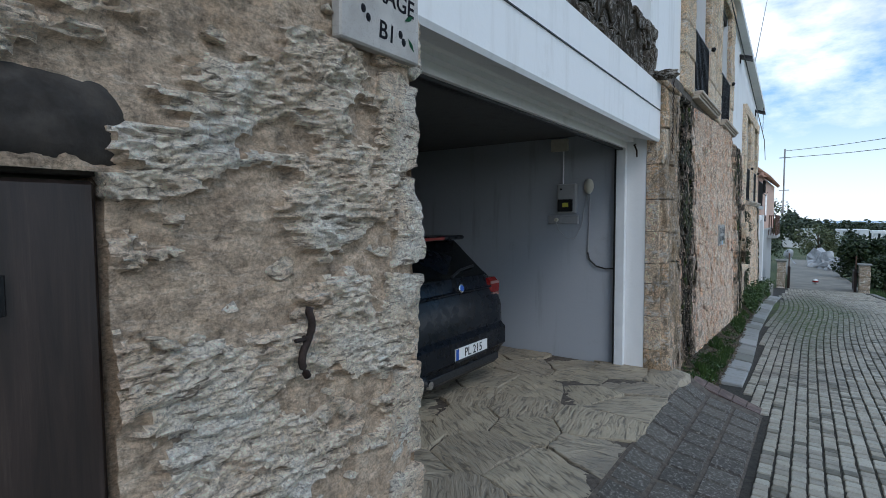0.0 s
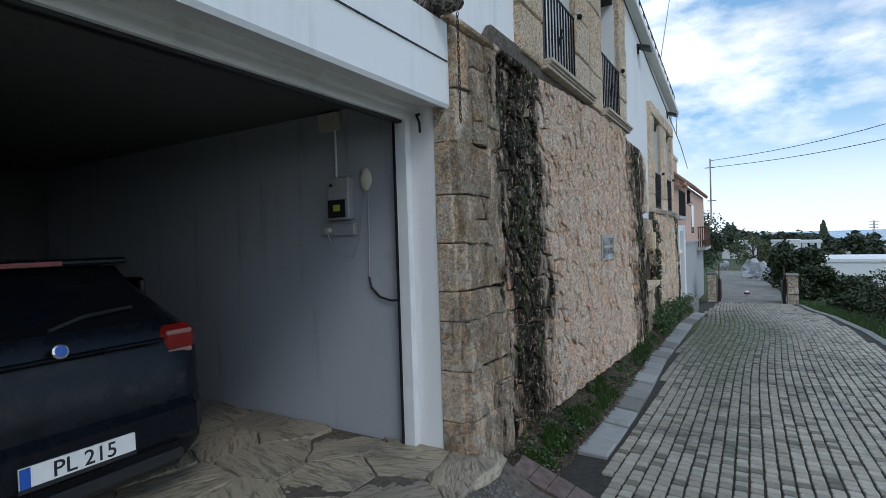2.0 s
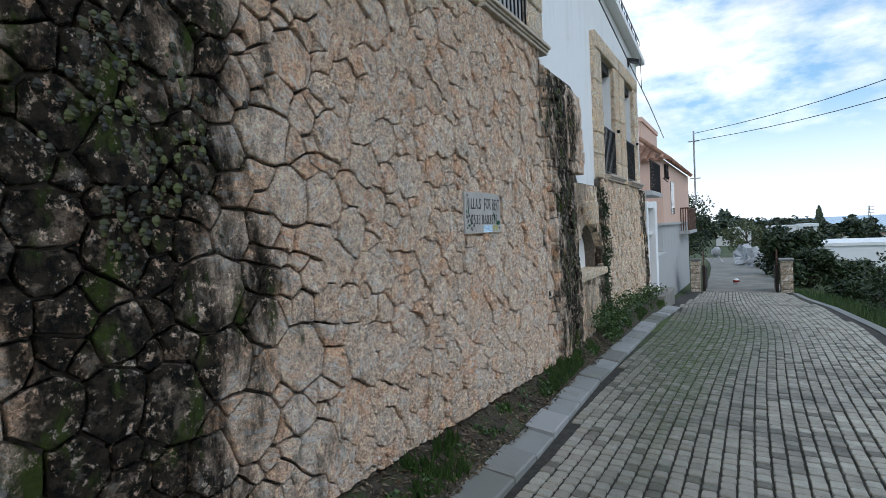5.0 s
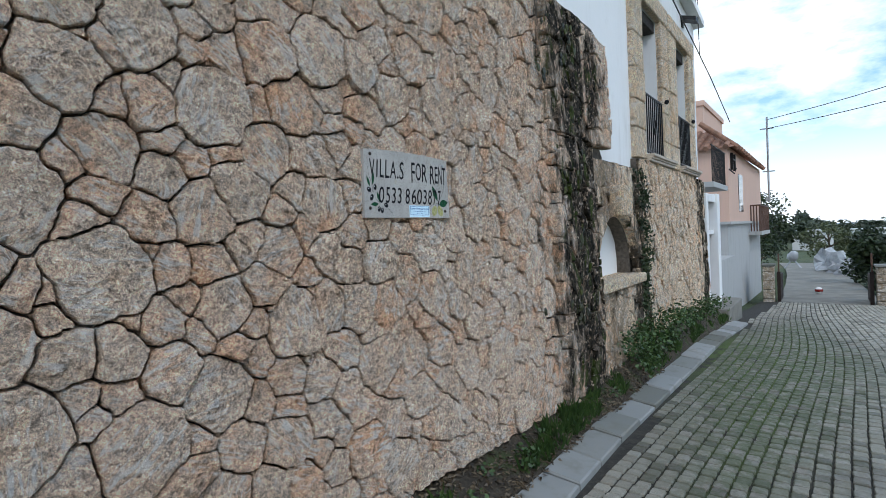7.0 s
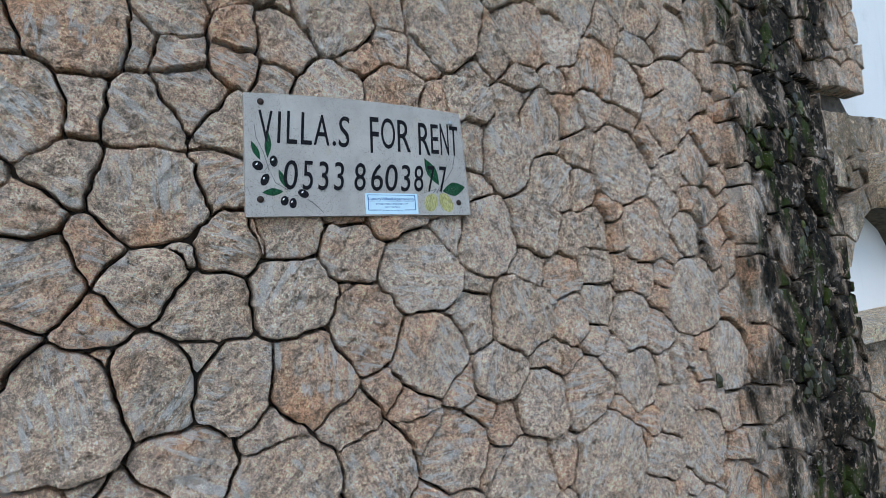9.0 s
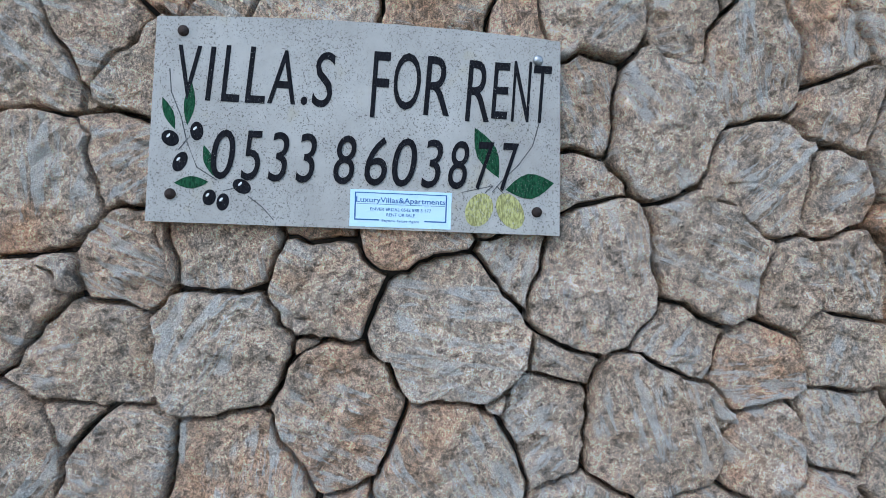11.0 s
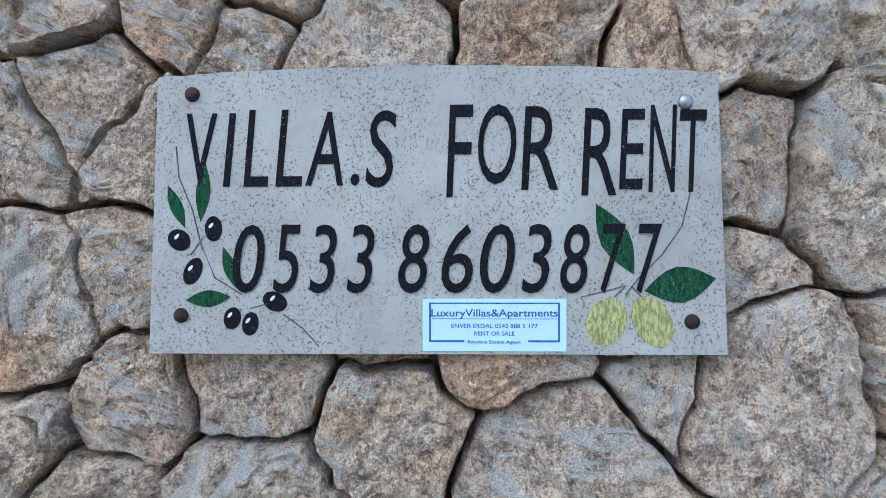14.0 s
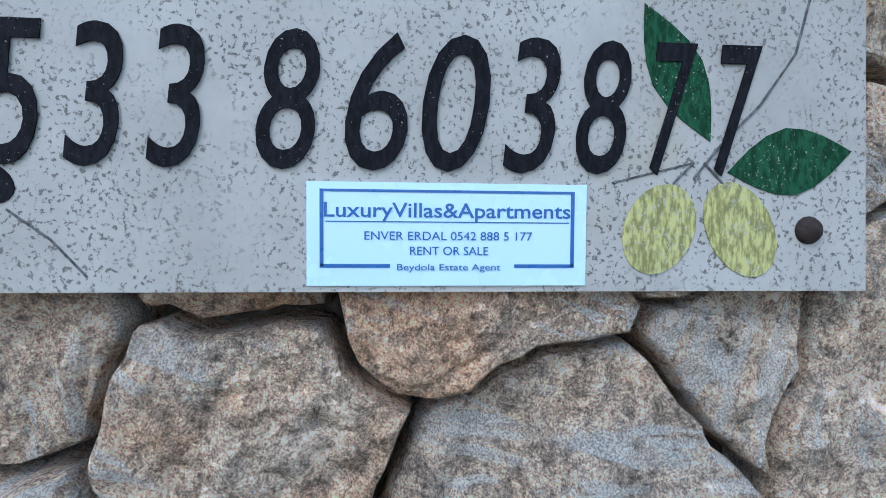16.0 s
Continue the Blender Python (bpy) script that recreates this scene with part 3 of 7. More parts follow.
def build_road():
    m = Mesh()
    ys = [i * 0.5 for i in range(-12, 56)]
    v = []
    for y in ys:
        r = road_edge(y)
        for x in (-1.4, 0.5, 2.0, r):
            v.append((x, y, road_z(y) - 0.004))
        v.append((r, y, road_z(y) - 0.5))
        v.append((-1.4, y, road_z(y) - 0.5))
    f = []
    for j in range(len(ys) - 1):
        for i in range(4):
            f.append((6 * j + i, 6 * j + i + 1, 6 * j + 7 + i, 6 * j + 6 + i))
        f.append((6 * j + 5, 6 * j, 6 * j + 6, 6 * j + 11))
    m.add(v, f)
    bed = setting("road", m, M["bed"], "sloping street bed under the grey setts", "road")
    m = Mesh()
    pts = [(27.4, -0.95, 1.75), (31, -1.0, 1.75), (36, -1.15, 1.6), (44, -1.5, 1.3), (52, -2.0, 0.9), (62, -3.0, 0.4)]
    v = []
    for y, a, b in pts:
        v += [(a, y, road_z(y) + 0.004), (b, y, road_z(y) + 0.004), (b, y, road_z(y) - 0.4), (a, y, road_z(y) - 0.4)]
    f = [(0, 1, 2, 3)]
    for j in range(len(pts) - 1):
        f += [(4 * j + i, 4 * j + (i + 1) % 4, 4 * j + 4 + (i + 1) % 4, 4 * j + 4 + i) for i in range(4)]
    m.add(v, [tuple(reversed(q)) for q in f])
    setting("road_lower", m, M["concrete"], "worn concrete lane beyond the gate", "road")
    m = Mesh()
    for y in range(-6, 27):
        a, b = road_edge(y), road_edge(y + 1)
        z0, z1 = road_z(y), road_z(y + 1)
        m.add([(a, y, z0 - 0.4), (a + 0.16, y, z0 - 0.4), (a + 0.16, y, z0 + 0.014), (a, y, z0 + 0.014), (b, y + 1, z1 - 0.4), (b + 0.16, y + 1, z1 - 0.4), (b + 0.16, y + 1, z1 + 0.014), (b, y + 1, z1 + 0.014)],
              [(0, 1, 2, 3), (7, 6, 5, 4), (3, 2, 6, 7), (0, 3, 7, 4), (2, 1, 5, 6)])
    setting("trim", m, M["kerb"], "pale concrete edging along the street's open side", "kerb")
    return bed


ROAD = None
build_ground()
ROAD = build_road()


# ---------------------------------------------------------------- walls of stone
def cells(seeds, y0, y1, low, high):
    """The cells of the seeds in the (y, z) plane, between y0 and y1 and two sloping lines; a seed may carry a radius, and a larger one takes more room."""
    def clip(poly, nx, nz, c):
        out = []
        for i, p in enumerate(poly):
            q = poly[(i + 1) % len(poly)]
            a, b = nx * p[0] + nz * p[1] - c, nx * q[0] + nz * q[1] - c
            if a <= 0:
                out.append(p)
            if a * b < 0:
                s = a / (a - b)
                out.append((p[0] + s * (q[0] - p[0]), p[1] + s * (q[1] - p[1])))
        return out
    seeds = [(*p, 0.0) if len(p) == 2 else p for p in seeds]
    for i, (sy, sz, sr) in enumerate(seeds):
        poly = [(y0, low(y0)), (y1, low(y1)), (y1, high(y1)), (y0, high(y0))]
        near = sorted((((qy - sy) ** 2 + (qz - sz) ** 2 - qr * qr), qy, qz, qr) for j, (qy, qz, qr) in enumerate(seeds) if j != i and abs(qy - sy) < 1.0 and abs(qz - sz) < 1.0)
        for d, qy, qz, qr in near[:30]:
            poly = clip(poly, qy - sy, qz - sz, (qy * qy + qz * qz - sy * sy - sz * sz + sr * sr - qr * qr) / 2)
            if len(poly) < 3:
                break
        if len(poly) >= 3:
            yield poly


def area(poly):
    return abs(sum(p[0] * q[1] - q[0] * p[1] for p, q in zip(poly, poly[1:] + poly[:1]))) / 2


def stone_mesh(poly, face, depth, seed, gap=0.006, fine=3, bulge=0.022, ragged=0.012, warp=0.0, facet=1.0):
    """A rough stone with the given outline; face(y, z) is the wall's x there."""
    r = random.Random(seed)
    cy, cz = sum(p[0] for p in poly) / len(poly), sum(p[1] for p in poly) / len(poly)
    size = math.sqrt(area(poly))
    ring = []
    for p, q in zip(poly, poly[1:] + poly[:1]):
        length = math.hypot(q[0] - p[0], q[1] - p[1])
        k = max(1, min(22 if fine > 2 else 4, round(length / (0.016 if fine > 2 else 0.07))))
        for i in range(k):
            s = i / k
            y, z = p[0] + s * (q[0] - p[0]), p[1] + s * (q[1] - p[1])
            j = ragged * (1 if i else 0.5)
            wob = Vector((y * 13, z * 13, 0.3))
            y, z = y + j * noise.noise(wob), z + j * noise.noise(wob + Vector((9, 4, 7)))
            low = Vector((y * 4.2, z * 4.2, 3.3))
            y, z = y + warp * noise.noise(low), z + warp * noise.noise(low + Vector((5, 8, 2)))
            fast = Vector((y * 42, z * 42, 1.3))
            y, z = y + 0.5 * j * noise.noise(fast), z + 0.5 * j * noise.noise(fast + Vector((2, 6, 1)))
            d = math.hypot(y - cy, z - cz) + 1e-6
            cut = 1 - (gap + 0.005 * (i == 0) * r.random()) / d
            ring.append((cy + (y - cy) * cut, cz + (z - cz) * cut))
    n = len(ring)
    tilt_y, tilt_z, proud = r.uniform(-0.08, 0.08), r.uniform(-0.08, 0.08), r.uniform(-0.014, 0.012)
    v = []
    # cleaved faces: the lowest of a few tilted planes
    planes = []
    for k in range(5):
        a, slope = r.uniform(0, 2 * math.pi), r.uniform(0.1, 0.42)
        planes.append((slope * math.cos(a), slope * math.sin(a), r.uniform(0.02, 0.15) * size))

    def cleave(yy, zz):
        u, w = yy - cy + 0.012 * noise.noise(Vector((yy * 17, zz * 17, seed))), zz - cz
        low = min(c - a * u - b * w for a, b, c in planes)
        return 0.34 * facet * max(-0.022, min(low, 0.012))
    rims = [(0.0, -depth), (0.0, bulge * 0.3), (0.0025, bulge * 0.88), (0.007, bulge)]
    inner = (0.93, 0.86, 0.79, 0.72, 0.64, 0.56, 0.48, 0.4, 0.31, 0.21, 0.1) if fine > 2 else (0.86, 0.64, 0.36)
    levels = rims + [(-s, bulge) for s in inner]
    for s, h in levels:
        for y, z in ring:
            d = math.hypot(y - cy, z - cz) + 1e-6
            s2 = -s if s < 0 else max(0.92, 1 - s / d)
            yy, zz = cy + (y - cy) * s2, cz + (z - cz) * s2
            if h < -0.01:
                v.append((face(yy, zz) + h, yy, zz))
                continue
            crag = 1 - abs(noise.noise(Vector((yy * 15, zz * 15, seed * 0.7))))
            rough = size * 0.022 * noise.noise(Vector((yy * 8, zz * 8, seed * 0.37))) + facet * 0.008 * (crag ** 3 - 0.45) + 0.005 * noise.noise(Vector((yy * 33, zz * 33, seed))) + (facet * (0.006 * noise.noise(Vector((yy * 52 + zz * 20, zz * 45, seed))) + 0.005 * noise.noise(Vector((yy * 95, zz * 95, seed)))) if fine > 2 else 0)
            v.append((face(yy, zz) + h + rough + tilt_y * (yy - cy) + tilt_z * (zz - cz) + proud + cleave(yy, zz), yy, zz))
    v.append((face(cy, cz) + bulge + proud + cleave(cy, cz), cy, cz))
    f = []
    for i in range(len(levels) - 1):
        for k in range(n):
            f.append((i * n + k, i * n + (k + 1) % n, (i + 1) * n + (k + 1) % n, (i + 1) * n + k))
    top = (len(levels) - 1) * n
    f += [(top + k, top + (k + 1) % n, len(v) - 1) for k in range(n)]
    return Mesh().add(v, f)


def with_chinks(polys, share, seed):
    """Cuts some corners where three stones meet and wedges a small stone into the gap."""
    r = random.Random(seed)
    polys = [list(p) for p in polys]
    corners = {}
    for i, poly in enumerate(polys):
        for p in poly:
            corners.setdefault((round(p[0], 3), round(p[1], 3)), []).append(i)
    extra = []
    for key, owners in sorted(corners.items()):
        if len(owners) != 3 or r.random() > share:
            continue
        spots, good = [], True
        for i in owners:
            poly = polys[i]
            at = min(range(len(poly)), key=lambda k: (poly[k][0] - key[0]) ** 2 + (poly[k][1] - key[1]) ** 2)
            v, a, b = poly[at], poly[at - 1], poly[(at + 1) % len(poly)]
            if math.dist(v, key) > 0.003 or min(math.dist(v, a), math.dist(v, b)) < 0.07:
                good = False
                break
            spots.append((i, at, v, a, b))
        if not good:
            continue
        d = r.uniform(0.022, 0.055)
        tri = []
        for i, at, v, a, b in spots:
            pts = []
            for q in (a, b):
                s = d / math.dist(v, q)
                pts.append((v[0] + s * (q[0] - v[0]), v[1] + s * (q[1] - v[1])))
            polys[i][at:at + 1] = pts
            tri += pts
        cy, cz = sum(p[0] for p in tri) / 6, sum(p[1] for p in tri) / 6
        uniq = []
        for p in sorted(tri, key=lambda p: math.atan2(p[1] - cz, p[0] - cy)):
            if all(math.dist(p, q) > 0.006 for q in uniq):
                uniq.append(p)
        if len(uniq) >= 3:
            extra.append(uniq)
    return polys + extra


def scatter(y0, y1, low, high, size, seed, keep=()):
    """Seeds with radii, packed from the large stones down to the chinks, round those to keep."""
    r = random.Random(seed)
    out = list(keep)
    for share, tries in ((0.74, 200), (0.58, 700), (0.42, 2600), (0.26, 5200)):
        for k in range(tries):
            y = r.uniform(y0, y1)
            z = r.uniform(low(y) - 0.02, high(y) + 0.02)
            rad = size * share * r.uniform(0.85, 1.15)
            if all((y - a) ** 2 * 1.15 + (z - b) ** 2 * 0.9 > (0.80 * (rad + c)) ** 2 for a, b, c in out):
                out.append((y, z, rad * r.uniform(0.78, 1.15)))
    return out


def wall_face(y, z):
    return -1.392 - 0.033 * max(z, 0) - 0.008 * max(0.0, y - 11)


# stones whose places round the painted sign are known, as (y, z)
BIG_STONES = [(8.79, 1.28), (8.89, 0.97), (8.78, 0.82), (9.11, 1.00), (9.31, 0.89), (9.14, 0.79), (8.93, 0.81), (9.50, 1.03), (9.51, 0.80), (9.78, 1.14), (9.87, 0.87), (9.99, 1.18), (9.90, 1.45), (10.06, 1.55), (10.09, 1.35)]
MIDDLE_STONES = [(8.79, 1.47), (8.89, 1.53), (8.96, 1.47), (8.92, 1.32), (8.78, 1.05), (8.94, 1.14), (9.10, 1.18), (9.28, 1.10), (9.69, 0.88), (9.94, 1.04), (9.75, 1.47), (9.94, 1.59), (10.23, 1.48), (10.18, 1.59), (10.21, 1.32), (10.14, 1.15), (10.26, 1.16), (10.08, 0.98), (10.24, 1.02), (10.24, 0.89), (10.11, 0.85), (9.75, 1.60), (9.47, 1.59), (9.26, 1.58), (9.14, 1.43), (9.40, 1.42)]
SMALL_STONES = [(8.91, 1.44), (8.85, 1.20), (8.84, 1.12), (9.01, 1.16), (9.26, 0.98), (9.65, 1.17), (9.71, 0.97), (9.90, 1.17), (10.03, 0.92)]
SIGN_STONES = [(*p, r) for group, r in ((BIG_STONES, 0.135), (MIDDLE_STONES, 0.10), (SMALL_STONES, 0.06)) for p in group]


def build_stone_wall(name, label, y0, y1, low, high, size, seed, mat, keep=(), back=-1.9, small=0.0, fine_from=None, fine_to=None):
    body = Mesh()
    n = 24
    ys = [y0 + (y1 - y0) * i / n for i in range(n + 1)]
    v = []
    for y in ys:
        lo, hi = low(y) - 0.35, high(y)
        v += [(wall_face(y, lo) - 0.032, y, lo), (wall_face(y, hi) - 0.032, y, hi), (back, y, hi), (back, y, lo)]
    f = [(0, 1, 2, 3), (4 * n + 3, 4 * n + 2, 4 * n + 1, 4 * n)]
    for i in range(n):
        f += [(4 * i + k, 4 * i + 4 + k, 4 * i + 4 + (k + 1) % 4, 4 * i + (k + 1) % 4) for k in range(4)]
    body.add(v, f)
    wall = setting(name, body, M["joint"], label, "wall")
    seeds = scatter(y0, y1, low, high, size, seed, keep)
    rest = Mesh()
    made = 0
    for i, poly in enumerate(with_chinks(cells(seeds, y0, y1, low, high), 0.22, seed)):
        if area(poly) < 0.0003:
            continue
        cy = sum(p[0] for p in poly) / len(poly)
        near = fine_from is not None and fine_from < cy < fine_to
        st = stone_mesh(poly, wall_face, 0.055, seed * 100 + i, 0.0046 if near else 0.0072, 3 if near else 2, 0.022, 0.016, 0.008)
        if made < 300 and (near or fine_from is None or area(poly) > 0.02):
            part("stone", st, mat, wall)
            made += 1
        else:
            rest.add(st.v, st.f)
    if rest.v:
        tagged(part("stones", rest, mat, wall), kind="stuff")
    return wall


def soil_top(y):
    return road_z(y) + 0.22


def top_one(y):
    return 3.08 + 0.16 * max(0, min(1, (y - 5.8) / 1.2)) if y < 7.0 else 3.36


WALL_A = build_stone_wall("wall_1", "tall retaining wall of pale irregular rubble stones with dark joints", 5.78, 11.2, soil_top, lambda y: 3.10 if y < 6.0 else 3.36, 0.20, 3, M["stone"], SIGN_STONES, fine_from=7.4, fine_to=10.9)


def mossy_face(y, z):
    return wall_face(y, z) + 0.05


def build_buttress():
    """The old mossy strip of wall with a rounded shoulder, and the wall with the niche beside it."""
    body = Mesh()
    out = [(11.16, road_z(11) - 0.2), (12.1, road_z(12) - 0.2), (12.1, 2.0), (12.62, 2.0), (12.72, 2.9), (12.62, 3.08), (12.4, 3.16), (11.16, 3.16)]
    body.prism(out, -1.95, -1.475)
    w = setting("wall_2", body, M["joint"], "old mossy buttress of dark weathered rubble", "wall")
    seeds = scatter(11.16, 12.7, soil_top, lambda y: 3.14, 0.2, 21)
    lo = soil_top
    for i, poly in enumerate(cells(seeds, 11.16, 12.1, lo, lambda y: 1.95)):
        if area(poly) > 0.001:
            part("stone", stone_mesh(poly, mossy_face, 0.09, 2100 + i, 0.005, 2, 0.03, 0.02), M["stone"], w, "", True)
    for i, poly in enumerate(cells(seeds, 11.16, 12.7, lambda y: 1.95, lambda y: 3.14 - 0.25 * max(0, y - 12.4))):
        if area(poly) > 0.001:
            part("stone", stone_mesh(poly, mossy_face, 0.09, 2500 + i, 0.005, 2, 0.03, 0.02), M["stone"], w, "", True)
    # niche: wall round an arched recess
    body = Mesh()
    body.box(-1.95, -1.51, 12.1, 13.95, road_z(13) - 0.4, 0.5)
    body.box(-1.95, -1.51, 13.5, 13.95, 0.5, 1.86)
    body.box(-1.95, -1.51, 12.1, 12.2, 0.5, 1.98)
    arch = [(12.2, 1.98), (12.2, 0.75)]
    for i in range(9):
        a = math.pi - math.pi * i / 8
        arch.append((12.85 + 0.65 * math.cos(a), 0.75 + 0.52 * math.sin(a)))
    arch += [(13.5, 1.86), (12.7, 1.86), (12.6, 1.98)]
    body.prism(arch[::-1], -1.95, -1.51)
    w2 = setting("wall_3", body, M["joint"], "dark mossy wall with an arched recess", "wall")
    for i, poly in enumerate(cells(scatter(12.1, 13.95, soil_top, lambda y: 0.5, 0.22, 31), 12.1, 13.95, soil_top, lambda y: 0.47)):
        if area(poly) > 0.001:
            part("stone", stone_mesh(poly, wall_face, 0.05, 3100 + i, 0.006, 2), M["stone_far"], w2, "", True)
    for i, poly in enumerate(cells(scatter(13.52, 13.95, lambda y: 0.5, lambda y: 1.86, 0.2, 32), 13.52, 13.95, lambda y: 0.5, lambda y: 1.84)):
        if area(poly) > 0.001:
            part("stone", stone_mesh(poly, wall_face, 0.05, 3300 + i, 0.006, 2), M["stone_far"], w2, "", True)
    for i, poly in enumerate(cells(scatter(12.2, 13.5, lambda y: 1.36, lambda y: 1.86, 0.22, 33), 12.2, 13.5, lambda y: 1.36, lambda y: 1.84)):
        if area(poly) > 0.001:
            part("stone", stone_mesh(poly, wall_face, 0.05, 3500 + i, 0.006, 2), M["stone_far"], w2, "", True)
    for i in range(11):
        a0, a1 = math.pi - math.pi * i / 11, math.pi - math.pi * (i + 1) / 11
        q = [(12.85 + r * math.cos(a), 0.75 + r * 0.8 * math.sin(a)) for r, a in ((0.66, a0), (0.83, a0), (0.83, a1), (0.66, a1))]
        part("voussoir", Mesh().prism(q[::-1], -1.9, -1.405 + 0.01 * (i % 3)), M["stone_far"], w2)
    part("back_panel", Mesh().box(-1.75, -1.66, 12.15, 13.55, 0.45, 1.4), M["white"], w2, "white painted back of the recess")
    part("ledge", Mesh().box(-1.93, -1.33, 12.08, 13.58, 0.47, 0.575, 0.012), M["surround"], w2, "worn stone ledge")
    part("block", Mesh().box(-1.45, -1.31, 12.66, 13.08, 1.24, 1.58, 0.02), M["surround"], w2, "pale projecting stone block")


build_buttress()
WALL_B = build_stone_wall("wall_4", "retaining wall of pale rubble stones below the shuttered windows", 13.95, 17.62, soil_top, lambda y: 2.0, 0.2, 5, M["stone_far"])


def build_dark_pier():
    m = Mesh().box(-1.9, -1.55, 17.62, 18.3, road_z(19) - 0.3, 2.0)
    w = setting("wall_5", m, M["joint"], "dark damp end pier of the retaining wall", "wall")
    for i, poly in enumerate(cells(scatter(17.62, 18.2, soil_top, lambda y: 2.0, 0.26, 41), 17.62, 18.3, soil_top, lambda y: 1.98)):
        if area(poly) > 0.001:
            part("stone", stone_mesh(poly, wall_face, 0.05, 4100 + i, 0.006, 2), M["stone_far"], w, "", True)


build_dark_pier()


def build_quoins():
    """The dressed corner of the wall beside the garage, in courses."""
    body = Mesh().box(-1.6, -1.525, 5.147, 5.79, -0.4, 3.05).box(-1.9, -1.61, 5.36, 5.79, -0.4, 3.05)
    w = setting("wall_6", body, M["joint"], "corner of large squared weathered stone blocks", "wall")
    r = random.Random(5)
    zs = [-0.25, 0.28, 0.64, 0.99, 1.20, 1.54, 1.88, 2.25, 2.62, 3.06]
    for i in range(len(zs) - 1):
        one, two = 5.38 + r.uniform(-0.05, 0.05), 5.61 + r.uniform(-0.05, 0.05)
        cut = [(5.165, one), (one, two), (two, 5.83)] if i not in (1, 4) else [(5.165, 5.51), (5.51, 5.83)]
        for j, (a, b) in enumerate(cut):
            za = zs[i] + (r.uniform(-0.02, 0.02) if j else 0)
            n = 2 if j and r.random() < 0.4 else 1
            for q in range(n):
                z0, z1 = za + (zs[i + 1] - za) * q / n, za + (zs[i + 1] - za) * (q + 1) / n
                poly = [(a, z0), (b, z0 + r.uniform(-0.015, 0.015)), (b, z1), (a, z1)]
                st = stone_mesh(poly, lambda y, z: wall_face(y, z) + 0.035, 0.1, 5000 + 10 * i + 3 * j + q, 0.005, 3, 0.018, 0.012, 0.008, 0.8)
                part("stone", st, M["quoin"], w, "", True)
    for i in range(len(zs) - 1):
        m = Mesh()
        m.box(-1.6, -1.42 - 0.033 * zs[i], 5.14, 5.2, zs[i] + 0.003, zs[i + 1] - 0.003, 0.006)
        part("corner_stone", m, M["quoin"], w)
    m = Mesh().box(-1.9, -1.42, 5.14, 6.55, 3.06, 3.13, 0.02)
    part("coping", m, M["quoin"], w, "mossy flat coping")


build_quoins()


